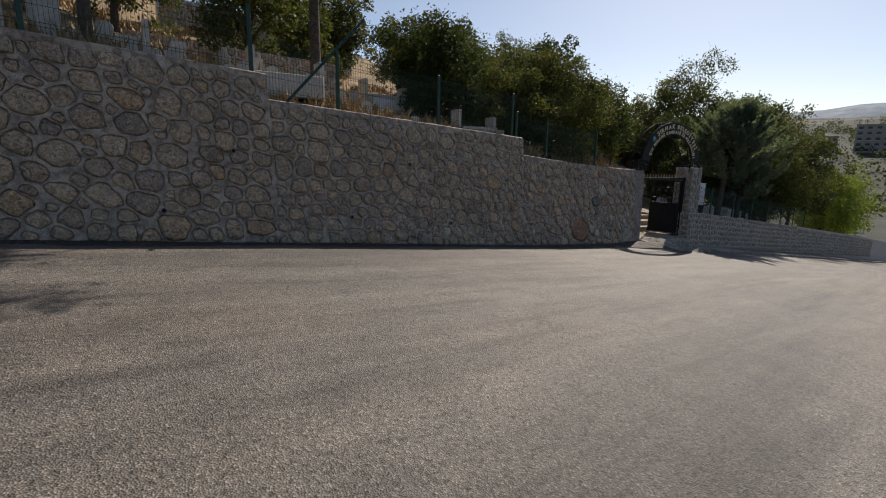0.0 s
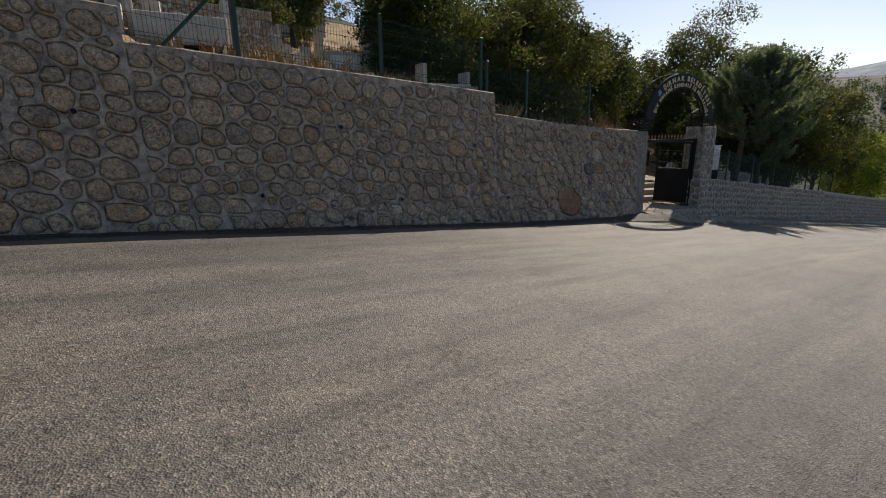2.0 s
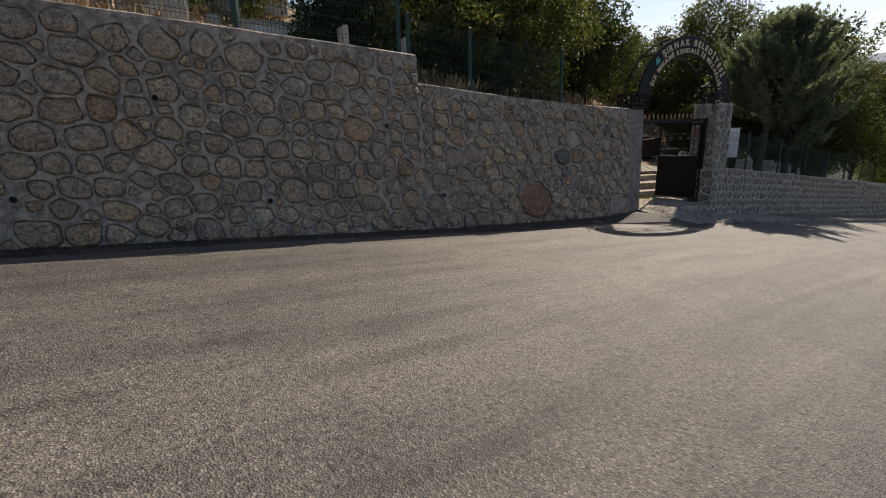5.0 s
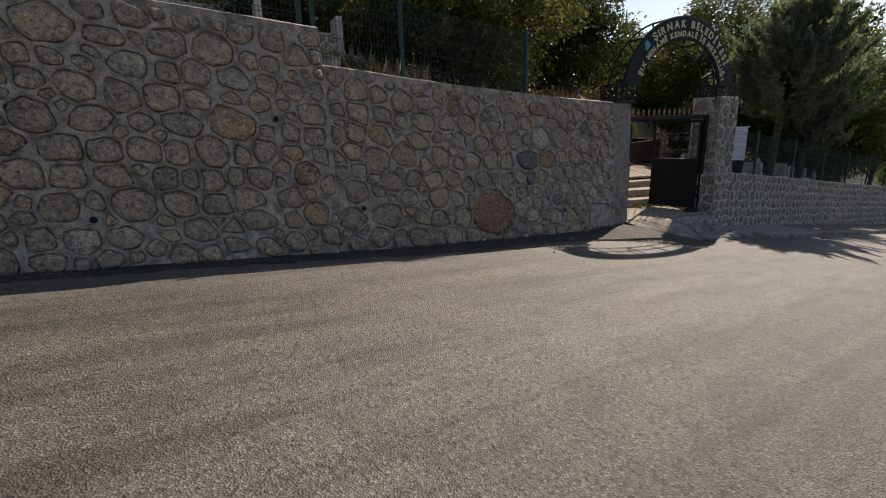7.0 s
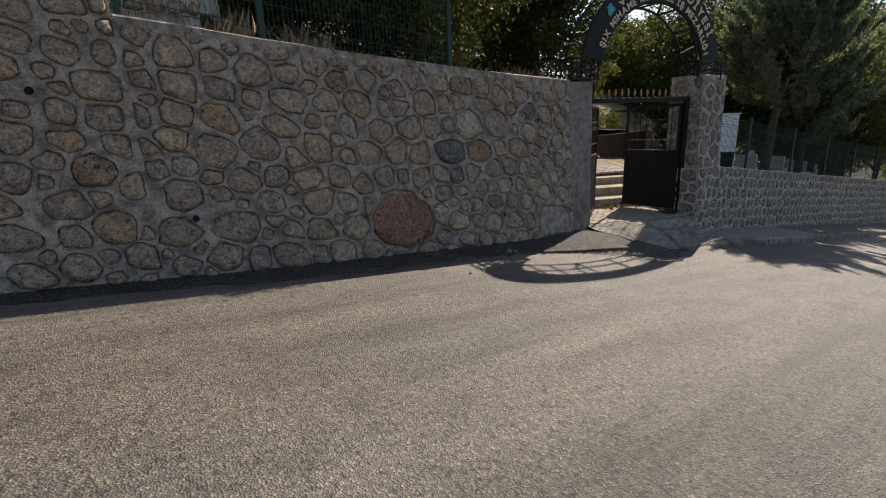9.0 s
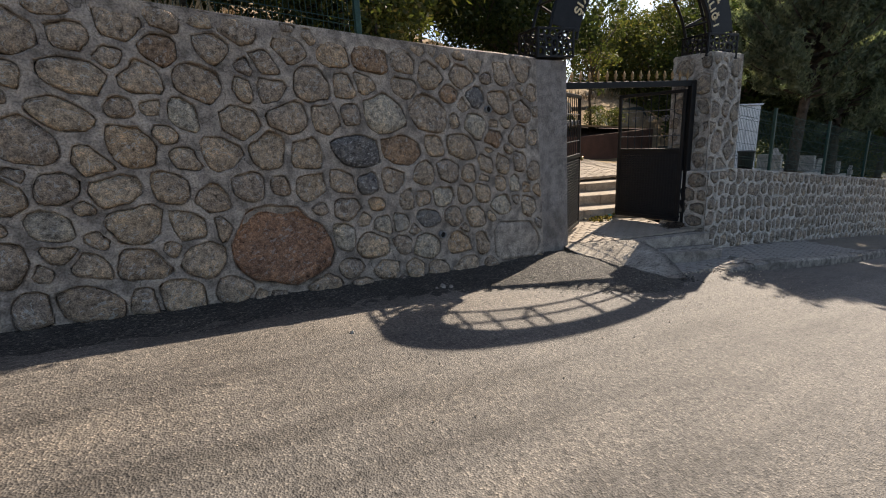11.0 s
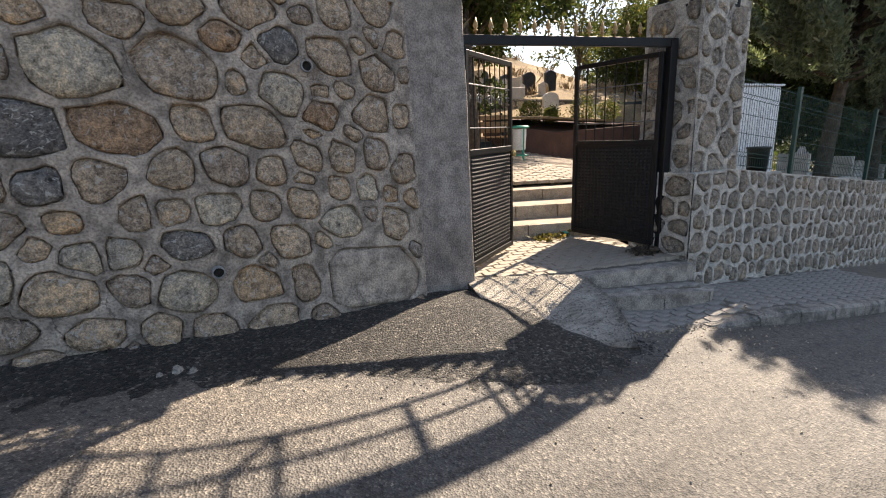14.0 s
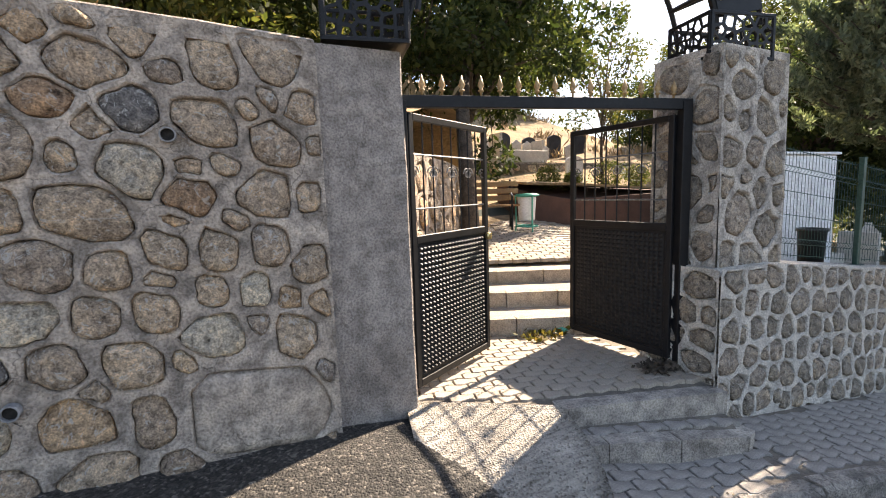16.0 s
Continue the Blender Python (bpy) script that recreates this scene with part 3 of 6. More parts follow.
def build_facing(parent, place, cells, mortar_mat, rng, keep=lambda c: True, sides=20, bulge=(0.004, 0.036), stone_mat=None):
    """place(u, v, w) gives the point; w is how proud it lies. Stones that keep() picks are parts, the rest one joined part."""
    mort, rest = Geo(), Geo()
    stone_mat = stone_mat or M_STONE
    th72 = np.arange(73) * 2 * math.pi / 72
    for (u, v), poly, rh, m, rc in cells:
        if rh is None:
            k = len(mort.v)
            mort.v += [place(p[0], p[1], 0) for p in poly]
            mort.f.append(tuple(range(k, k + len(poly))))
            continue
        angs = sorted(list(np.arange(16) * 2 * math.pi / 16) + [math.atan2(p[1] - v, p[0] - u) % (2 * math.pi) for p in poly])
        rci, rhi = np.append(rc, rc[0]), np.append(rh, rh[0])
        k, n = len(mort.v), len(angs)
        vert = {round(math.atan2(p[1] - v, p[0] - u) % (2 * math.pi), 9): p for p in poly}
        for t in angs:
            p = vert.get(round(t, 9))
            if p is None:
                c = float(np.interp(t, th72, rci))
                p = (u + c * math.cos(t), v + c * math.sin(t))
            q = float(np.interp(t, th72, rhi))
            mort.v.append(place(p[0], p[1], 0.008))
            for lip, w in ((q + 0.012, 0.010), (q + 0.001, 0.0), (q * 0.965 - 0.004, -0.06)):
                mort.v.append(place(u + lip * math.cos(t), v + lip * math.sin(t), w))
        for a in range(n):
            b = (a + 1) % n
            for s in range(3):
                mort.f.append((k + a * 4 + s, k + b * 4 + s, k + b * 4 + s + 1, k + a * 4 + s + 1))
        # the stone itself: sunk edge, deepest on one side, a tilted, chipped face
        g = Geo()
        cu, cv = u, v
        sides_here = 36 if m is M_PATCH else sides
        rise, salt = rng.uniform(*bulge) + (0.025 if v < 0.16 and bulge[1] > 0.027 else 0.0), rng.uniform(0, 90)
        lean_u, lean_v, dark_side = rng.uniform(-0.10, 0.10), rng.uniform(-0.17, 0.02), rng.uniform(0.6, 2.1)
        if m is M_PATCH:
            rise, lean_u, lean_v = 0.012, 0.0, 0.0
        rough = 0.004 if m is M_PATCH else 0.022
        for f, w in ((0.99, -0.05), (0.985, -0.014), (0.945, 0.002 + rise * 0.6), (0.72, 0.004 + rise), (0.38, 0.004 + rise * 1.05)):
            for a in range(sides_here):
                t = 2 * math.pi * (a + 0.5) / sides_here
                q = float(np.interp(t, th72, rhi)) * f
                du, dv = q * math.cos(t), q * math.sin(t)
                chip = 0.0
                if f > 0.95:
                    chip = -0.020 * max(0.0, math.cos(t - dark_side)) if f < 0.988 else 0.0
                else:
                    chip = rough * noise.noise((du * 9 + salt, dv * 9, salt)) + 0.6 * rough * noise.noise((du * 22, dv * 22 + salt, 3)) + lean_u * du + lean_v * dv
                    if f > 0.8:
                        chip -= 0.026 * max(0.0, math.cos(t - dark_side)) + rng.uniform(0, 0.5) * rough
                g.v.append(place(cu + du, cv + dv, w + chip))
        for s in range(4):
            for a in range(sides_here):
                b = (a + 1) % sides_here
                g.f.append((s * sides_here + a, s * sides_here + b, (s + 1) * sides_here + b, (s + 1) * sides_here + a))
        g.v.append(place(cu, cv, 0.004 + rise + rough * noise.noise((salt, 0, salt))))
        g.f += [(4 * sides_here + a, 4 * sides_here + (a + 1) % sides_here, 5 * sides_here) for a in range(sides_here)]
        if m is not None or keep((u, v)):
            o = Vector(place(cu, cv, 0))
            g.v = [tuple(Vector(p) - o) for p in g.v]
            ob = g.make("stone", m or stone_mat, parent, smooth=True)
            ob.data.polygons.foreach_set("use_smooth", [i >= 2 * sides_here for i in range(len(g.f))])
            ob.location = o
        else:
            rest.add(g.v, g.f)
    mort.make("mortar", mortar_mat, parent, "smooth grey mortar pointing", smooth=False)
    if rest.v:
        tagged(rest.make("stones_beyond", stone_mat, parent, smooth=True), kind="stuff")


# ---- the tall retaining wall ----
def base_line(x):
    return -0.1153 * x + 0.37


TONE = {"N": M_STONE, "R": M_RED, "O": M_ORANGE, "P": M_PALE, "S": M_SLATE, "C": M_PATCH}
# the larger stones, stretch by stretch: along, above the foot, width, height, tone
STRETCH_A = [
    (2.25, 0.46, 0.19, 0.22, "N"), (2.34, 0.12, 0.26, 0.31, "N"), (2.38, 0.72, 0.25, 0.22, "N"), (2.47, 1, 0.26, 0.24, "N"), (2.53, 0.45, 0.27, 0.26, "N"), (2.57, 1.81, 0.24, 0.23, "N"), (2.61, 1.55, 0.2, 0.21, "N"), (2.76, 0.15, 0.49, 0.25, "N"),
    (2.78, 0.74, 0.45, 0.26, "N"), (2.79, 2.11, 0.38, 0.26, "N"), (2.86, 1.04, 0.32, 0.27, "N"), (2.87, 1.35, 0.34, 0.23, "N"), (2.87, 0.45, 0.33, 0.26, "N"), (2.91, 1.82, 0.31, 0.22, "N"), (2.91, 1.56, 0.26, 0.23, "N"), (3.13, 0.72, 0.17, 0.22, "N"),
    (3.16, 0.47, 0.18, 0.16, "N"), (3.2, 2.18, 0.31, 0.23, "N"), (3.2, 1.93, 0.21, 0.23, "N"), (3.2, 0.21, 0.25, 0.22, "N"), (3.26, 1.25, 0.37, 0.43, "N"), (3.31, 1.66, 0.41, 0.26, "N"), (3.33, 0.68, 0.24, 0.18, "N"), (3.44, 0.43, 0.25, 0.22, "N"),
]
STRETCH_B = [
    (3.47, 0.21, 0.1, 0.15, "N"), (3.52, 0.94, 0.31, 0.26, "N"), (3.57, 1.92, 0.25, 0.29, "N"), (3.59, 2.24, 0.33, 0.25, "N"), (3.6, 1.61, 0.13, 0.18, "N"), (3.6, 0.7, 0.26, 0.22, "N"), (3.63, 1.3, 0.35, 0.35, "N"), (3.77, 0.02, 0.32, 0.21, "N"),
    (3.78, 0.27, 0.35, 0.25, "N"), (3.83, 0.97, 0.22, 0.22, "N"), (3.86, 0.53, 0.22, 0.19, "N"), (3.92, 0.77, 0.21, 0.13, "N"), (3.94, 1.62, 0.47, 0.36, "N"), (3.95, 2.24, 0.2, 0.23, "N"), (3.97, 1.98, 0.43, 0.31, "N"), (3.98, 1.26, 0.32, 0.27, "N"),
    (4.09, 1.04, 0.2, 0.17, "N"), (4.12, 0.53, 0.19, 0.2, "O"), (4.18, 0.82, 0.2, 0.22, "N"), (4.19, 0.26, 0.37, 0.22, "N"), (4.26, 2.23, 0.34, 0.27, "N"), (4.33, 1.33, 0.3, 0.32, "N"), (4.35, 1.67, 0.24, 0.24, "N"), (4.4, 0.56, 0.29, 0.22, "N"),
]
STRETCH_C = [
    (4.41, 1.02, 0.29, 0.28, "N"), (4.46, 1.95, 0.38, 0.26, "N"), (4.55, 2.23, 0.15, 0.22, "N"), (4.66, 0.78, 0.32, 0.24, "N"), (4.68, 0.05, 0.43, 0.27, "N"), (4.69, 1.7, 0.34, 0.23, "N"), (4.69, 1.38, 0.36, 0.33, "N"), (4.8, 0.53, 0.22, 0.2, "N"),
    (4.85, 1.09, 0.42, 0.28, "N"), (4.87, 1.93, 0.3, 0.2, "N"), (4.89, 2.22, 0.37, 0.32, "N"), (4.98, 0.82, 0.23, 0.23, "N"), (5.08, 0.55, 0.27, 0.26, "N"), (5.12, 1.39, 0.37, 0.26, "N"), (5.13, 1.7, 0.38, 0.28, "N"), (5.27, 0.83, 0.21, 0.22, "N"),
    (5.29, 2.31, 0.31, 0.23, "N"), (5.3, 1.12, 0.36, 0.29, "N"), (5.33, 2.03, 0.44, 0.29, "N"), (5.42, 0.56, 0.28, 0.23, "N"), (5.49, 1.44, 0.26, 0.3, "O"), (5.56, 1.77, 0.3, 0.27, "N"), (6.71, 0.85, 0.27, 0.36, "N"), (6.72, 0.21, 0.22, 0.26, "N"),
]
STRETCH_D = [
    (6.86, 1.96, 0.19, 0.19, "N"), (6.88, 1.4, 0.37, 0.33, "N"), (6.92, 1.74, 0.23, 0.19, "N"), (6.92, 0.53, 0.37, 0.26, "N"), (7.03, 1.12, 0.33, 0.25, "N"), (7.04, 0.84, 0.27, 0.25, "N"), (7.05, 0.18, 0.34, 0.24, "P"), (7.11, 2.26, 0.49, 0.35, "N"),
    (7.11, 1.98, 0.2, 0.16, "N"), (7.21, 0.59, 0.14, 0.23, "P"), (7.26, 1.72, 0.31, 0.31, "N"), (7.32, 1.42, 0.37, 0.24, "N"), (7.35, 1.95, 0.16, 0.14, "N"), (7.39, 1.12, 0.32, 0.26, "N"), (7.4, 0.2, 0.3, 0.26, "N"), (7.41, 0.85, 0.33, 0.21, "N"),
    (7.48, 2.46, 0.23, 0.17, "N"), (7.53, 0.55, 0.42, 0.34, "N"), (7.58, 2.23, 0.39, 0.17, "N"), (7.62, 1.67, 0.29, 0.34, "N"), (7.71, 2, 0.42, 0.22, "P"), (7.72, 1.14, 0.3, 0.29, "N"), (7.74, 1.42, 0.22, 0.17, "N"), (7.87, 0.84, 0.24, 0.23, "N"),
]
STRETCH_E = [
    (7.97, 1.7, 0.29, 0.32, "N"), (7.97, 0.56, 0.33, 0.28, "N"), (8.03, 1.13, 0.26, 0.26, "N"), (8.07, 1.98, 0.21, 0.25, "N"), (8.1, 2.27, 0.43, 0.26, "N"), (8.11, 0.82, 0.16, 0.24, "N"), (8.13, 1.44, 0.39, 0.24, "N"), (8.3, 1.72, 0.29, 0.19, "N"),
    (8.32, 2.01, 0.31, 0.26, "N"), (8.33, 0.83, 0.25, 0.24, "N"), (8.36, 1.15, 0.35, 0.33, "N"), (8.47, 0.08, 0.3, 0.17, "N"), (8.55, 2.28, 0.44, 0.35, "N"), (8.58, 0.88, 0.17, 0.21, "N"), (8.64, 1.5, 0.49, 0.35, "N"), (8.66, 1.78, 0.29, 0.12, "N"),
    (8.68, 1.13, 0.17, 0.21, "N"), (8.68, 0.61, 0.38, 0.27, "N"), (8.72, 2, 0.35, 0.24, "P"), (8.76, 0.37, 0.5, 0.21, "N"), (8.85, 0.88, 0.29, 0.27, "N"), (8.95, 1.21, 0.25, 0.28, "N"), (8.97, 1.76, 0.23, 0.23, "N"), (9.09, 2, 0.24, 0.22, "N"),
]
STRETCH_F = [
    (9.14, 2.22, 0.21, 0.2, "N"), (9.19, 0.64, 0.29, 0.29, "N"), (9.19, 0.36, 0.21, 0.22, "N"), (9.21, 2.51, 0.25, 0.33, "N"), (9.29, 1.45, 0.2, 0.28, "N"), (9.38, 1.95, 0.25, 0.21, "N"), (9.44, 0.95, 0.29, 0.34, "O"), (9.5, 0.42, 0.32, 0.31, "N"),
    (9.58, 1.7, 0.41, 0.25, "N"), (9.59, 1.43, 0.31, 0.23, "N"), (9.65, 1.19, 0.21, 0.23, "N"), (9.71, 1.97, 0.21, 0.24, "N"), (9.75, 0.64, 0.24, 0.32, "N"), (9.82, 1, 0.26, 0.33, "N"), (9.87, 1.48, 0.12, 0.29, "N"), (9.94, 1.8, 0.18, 0.2, "N"),
    (10, 0.36, 0.42, 0.27, "N"), (10.09, 1.28, 0.28, 0.23, "N"), (10.1, 0.74, 0.31, 0.36, "N"), (10.16, 1.52, 0.33, 0.24, "N"), (10.16, 1, 0.22, 0.23, "P"), (10.23, 2.07, 0.35, 0.31, "N"), (10.23, 1.79, 0.34, 0.3, "N"), (10.46, 1.18, 0.35, 0.39, "N"),
]
STRETCH_G = [
    (10.56, 2.07, 0.25, 0.26, "N"), (10.56, 0.4, 0.43, 0.35, "N"), (10.57, 1.5, 0.38, 0.27, "N"), (10.59, 1.8, 0.27, 0.23, "N"), (10.68, 0.88, 0.3, 0.28, "N"), (10.88, 1.73, 0.17, 0.24, "N"), (10.9, 1.27, 0.38, 0.37, "N"), (10.93, 0.65, 0.25, 0.26, "P"),
    (10.94, 2.03, 0.4, 0.3, "N"), (11.02, 0.94, 0.27, 0.23, "N"), (11.15, 1.49, 0.42, 0.24, "N"), (11.27, 1.76, 0.47, 0.24, "N"), (11.29, 2.05, 0.27, 0.2, "N"), (11.39, 0.9, 0.37, 0.28, "N"), (11.46, 0.67, 0.46, 0.3, "N"), (11.51, 1.57, 0.2, 0.15, "N"),
    (11.52, 1.28, 0.32, 0.34, "N"), (11.75, 0.95, 0.24, 0.27, "N"), (11.85, 2.05, 0.27, 0.24, "O"), (11.94, 1.55, 0.2, 0.31, "P"), (12.12, 0.61, 0.16, 0.35, "N"), (12.35, 0.97, 0.24, 0.25, "N"), (12.37, 1.51, 0.32, 0.3, "N"), (12.42, 1.82, 0.14, 0.27, "N"),
]
STRETCH_H = [
    (12.57, 1.3, 0.32, 0.35, "N"), (12.58, 0.41, 0.89, 0.79, "R"), (12.63, 0.98, 0.17, 0.16, "N"), (12.68, 1.82, 0.28, 0.24, "N"), (12.8, 1.61, 0.37, 0.3, "N"), (12.91, 1.28, 0.29, 0.29, "N"), (12.91, 0.97, 0.26, 0.28, "N"), (13.05, 1.94, 0.32, 0.36, "N"),
    (13.15, 1.63, 0.28, 0.28, "N"), (13.19, 0.48, 0.22, 0.28, "P"), (13.22, 0.14, 0.28, 0.18, "N"), (13.23, 1.02, 0.26, 0.23, "N"), (13.25, 0.75, 0.27, 0.21, "N"), (13.3, 2.24, 0.3, 0.25, "N"), (13.37, 1.96, 0.22, 0.23, "N"), (13.4, 1.67, 0.2, 0.23, "N"),
    (13.42, 1.35, 0.59, 0.31, "S"), (13.48, 0.36, 0.35, 0.31, "N"), (13.5, 1.01, 0.2, 0.25, "S"), (13.57, 0.8, 0.19, 0.13, "N"), (13.6, 2.01, 0.24, 0.22, "N"), (13.62, 0.09, 0.35, 0.18, "N"), (13.63, 0.58, 0.21, 0.21, "P"), (13.67, 2.25, 0.42, 0.25, "O"),
]
STRETCH_I = [
    (13.77, 1.72, 0.51, 0.36, "P"), (13.8, 1.05, 0.26, 0.24, "N"), (13.83, 0.59, 0.19, 0.23, "P"), (13.93, 1.37, 0.48, 0.3, "O"), (13.93, 0.84, 0.16, 0.25, "N"), (14.04, 2.02, 0.28, 0.23, "N"), (14.06, 2.28, 0.3, 0.2, "N"), (14.14, 0.85, 0.2, 0.17, "N"),
    (14.15, 0.31, 0.34, 0.32, "P"), (14.18, 1.14, 0.25, 0.25, "N"), (14.2, 0.63, 0.32, 0.18, "S"), (14.33, 1.79, 0.5, 0.37, "N"), (14.35, 1.45, 0.22, 0.25, "N"), (14.38, 2.19, 0.33, 0.27, "N"), (14.43, 0.88, 0.27, 0.21, "P"), (14.51, 1.17, 0.29, 0.24, "N"),
    (14.54, 0.64, 0.22, 0.26, "N"), (14.59, 2.02, 0.28, 0.19, "O"), (14.6, 0.33, 0.31, 0.27, "N"), (14.65, 1.73, 0.12, 0.18, "N"), (14.73, 0.9, 0.19, 0.21, "N"), (14.74, 1.46, 0.44, 0.28, "N"), (14.79, 2.24, 0.33, 0.26, "N"), (14.81, 1.15, 0.2, 0.19, "N"),
]
STRETCH_J = [
    (14.88, 0.62, 0.3, 0.24, "N"), (14.95, 1.71, 0.36, 0.29, "P"), (14.95, 0.31, 0.19, 0.28, "N"), (14.97, 2.03, 0.27, 0.22, "S"), (15, 0.93, 0.2, 0.27, "N"), (15.09, 1.27, 0.22, 0.24, "N"), (15.15, 2.26, 0.16, 0.13, "N"), (15.22, 1.58, 0.26, 0.22, "O"),
    (15.29, 0.77, 0.35, 0.24, "P"), (15.29, 1.04, 0.16, 0.18, "N"), (15.34, 2.02, 0.37, 0.25, "N"), (15.34, 1.28, 0.2, 0.29, "N"), (15.4, 2.36, 0.25, 0.29, "N"), (15.52, 1.03, 0.17, 0.21, "P"), (15.50, 0.28, 0.90, 0.58, "C"), (15.62, 1.62, 0.29, 0.29, "N"),
    (15.63, 1.33, 0.2, 0.26, "N"), (15.71, 1.95, 0.28, 0.27, "N"), (15.74, 0.77, 0.23, 0.28, "N"),
]
CHOSEN = STRETCH_A + STRETCH_B + STRETCH_C + STRETCH_D + STRETCH_E + STRETCH_F + STRETCH_G + STRETCH_H + STRETCH_I + STRETCH_J

rng = random.Random(11)
wall_tall = Geo()
for x0, x1 in ((-14.0, 3.08), (3.08, 9.80), (9.80, 15.98)):
    xs = np.linspace(x0, x1, 14)
    prof = [(x, base_line(x) - 0.5) for x in xs] + [(x, z_top(min(max(x, x0 + 0.002), x1 - 0.002))) for x in xs[::-1]]
    n = len(prof)
    vs = [(x, y_face(x, z - base_line(x)) + 0.05, z) for x, z in prof] + [(x, 8.72, z) for x, z in prof]
    wall_tall.add(vs, [tuple(range(n)), tuple(range(n, 2 * n))[::-1]] + [(i, n + i, n + (i + 1) % n, (i + 1) % n) for i in range(n)])
wall_tall = wall_tall.make("wall_tall", M_MORTAR)
tagged(wall_tall, "tall retaining wall of grey fieldstones in thick mortar", "wall", kind="structure")


PIPES = ((2.43, 1.42), (1.35, 0.38), (4.567, 0.43), (6.021, 1.63), (7.17, 0.41), (9.123, 1.594), (10.161, 0.50), (14.354, 0.44), (15.14, 1.91))


def tall_place(u, v, w):
    k = 0.010 * noise.noise((u * 1.1, v * 1.1, 7.0))
    return (u, y_face(u, v) - w - k, base_line(u) + v)


for x0, x1 in ((-14.0, 3.08), (3.08, 9.80), (9.80, 15.98)):
    t0, t1 = z_top(x0 + 0.002) - base_line(x0) - 0.03, z_top(x1 - 0.002) - base_line(x1) - 0.03
    region = [(x0, -0.12), (x1, -0.12), (x1, t1), (x0, t0)]
    rows_here = [(u, v, w, h, TONE[t]) for u, v, w, h, t in CHOSEN if x0 + 0.05 < u < x1 - 0.05]
    cells = facing(region, [(0.17, 40 if x0 > -9 else 150), (0.14, 900), (0.115, 2200), (0.09, 2500), (0.06, 2500)], rng, rows_here, gap=0.02)
    fitted = []
    for (u, v), poly, rh, m, rc in cells:
        if rh is not None and m is None and max(rh) < 0.15 and any(math.hypot(u - pu, v - pv) < max(rh) + 0.03 for pu, pv in PIPES):
            rh = None
        if rh is not None and m is M_PATCH:
            th = np.arange(len(rh)) * 2 * math.pi / len(rh)
            c, s = np.cos(th) + 1e-9, np.sin(th) + 1e-9
            box = np.minimum(np.where(c > 0, 0.43, 0.37) / np.abs(c), np.where(s > 0, 0.28, 0.22) / np.abs(s))
            rh = np.minimum(box, np.maximum(np.asarray(rc) - 0.012, np.asarray(rh)))
        fitted.append(((u, v), poly, rh, m, rc))
    build_facing(wall_tall, tall_place, fitted, M_MORTAR, rng, keep=lambda c: c[0] > 9.8)

# rough cement cap along the top, with steps
for x0, x1 in ((-14.0, 3.08), (3.08, 9.80), (9.80, 15.98)):
    g = Geo()
    xs = np.linspace(x0 + 0.003, x1 - 0.003, int((x1 - x0) * 5))
    for x in xs:
        z, yf = z_top(x), y_face(x, z_top(x) - base_line(x))
        a, b = 0.012 * noise.noise((x * 2.2, 0, 0)), 0.014 * noise.noise((x * 3.1, 4, 0))
        g.v += [(x, yf - 0.006 + a, z - 0.10 + b * 2), (x, yf - 0.012 + a, z + b), (x, yf + 0.03, z + 0.022 + b), (x, 8.74, z + 0.02 - b), (x, 8.74, z - 0.1)]
    g.f = [(i * 5 + k, i * 5 + 5 + k, i * 5 + 6 + k, i * 5 + 1 + k) for i in range(len(xs) - 1) for k in range(4)]
    g.f += [tuple(range(5)), tuple((len(xs) - 1) * 5 + k for k in range(5))[::-1]]
    g.make("coping", M_MORTAR, wall_tall, "rough cement coping", smooth=False)

# plastered pillar that ends the wall
g = Geo()
zs = np.linspace(-1.9, 1.13, 12)
for z in zs:
    e = 0.012 * noise.noise((z * 1.7, 1, 0))
    left = 15.955 + 0.012 * noise.noise((z * 3, 5, 0)) + 0.03 * (z < -1)
    for x, y in ((left, 8.285 + 0.03 * (z + 1.4)), (16.545 + e, 8.285 + 0.03 * (z + 1.4)), (16.56 + e, 8.30 + 0.03 * (z + 1.4)), (16.57 + e, 8.95), (left, 8.95)):
        g.v.append((x, y, z))
n = len(zs)
g.f = [(i * 5 + k, i * 5 + (k + 1) % 5, i * 5 + 5 + (k + 1) % 5, i * 5 + 5 + k) for i in range(n - 1) for k in range(5)]
g.f += [tuple((n - 1) * 5 + k for k in range(5)), tuple(range(5))[::-1]]
tagged(g.make("wall_pillar", M_PLASTER), "smooth grey cement-plastered wall end", "pillar", kind="structure")

# drain pipes in the wall: along, above the foot
for u, v in PIPES:
    c = Vector(tall_place(u, v, 0.012))
    pipe = empty("drain_pipe", Matrix.Translation(c), "short grey plastic drain pipe in the wall", "pipe", "weep pipes of the wall")
    g = Geo()
    k = 20
    for r, y in ((0.042, 0.03), (0.042, -0.035), (0.034, -0.035), (0.034, 0.03)):
        g.v += [(r * math.cos(2 * math.pi * i / k), y, r * math.sin(2 * math.pi * i / k)) for i in range(k)]
    g.f = [(s * k + i, s * k + (i + 1) % k, (s + 1) * k + (i + 1) % k, (s + 1) * k + i) for s in range(3) for i in range(k)]
    g.make("pipe_ring", M_PIPE, pipe, smooth=False)
    g = Geo()
    g.v = [(0.034 * math.cos(2 * math.pi * i / k), -0.012, 0.034 * math.sin(2 * math.pi * i / k)) for i in range(k)]
    g.f = [tuple(range(k))]
    g.make("pipe_inside", M_PIPE_SHADE, pipe, "near-black disc for the shaded bore")

# ---- low wall and gate pier ----
def low_top(x):
    return -0.55 - 0.119 * (x - 20) - 0.0002 * max(0, x - 30) ** 2


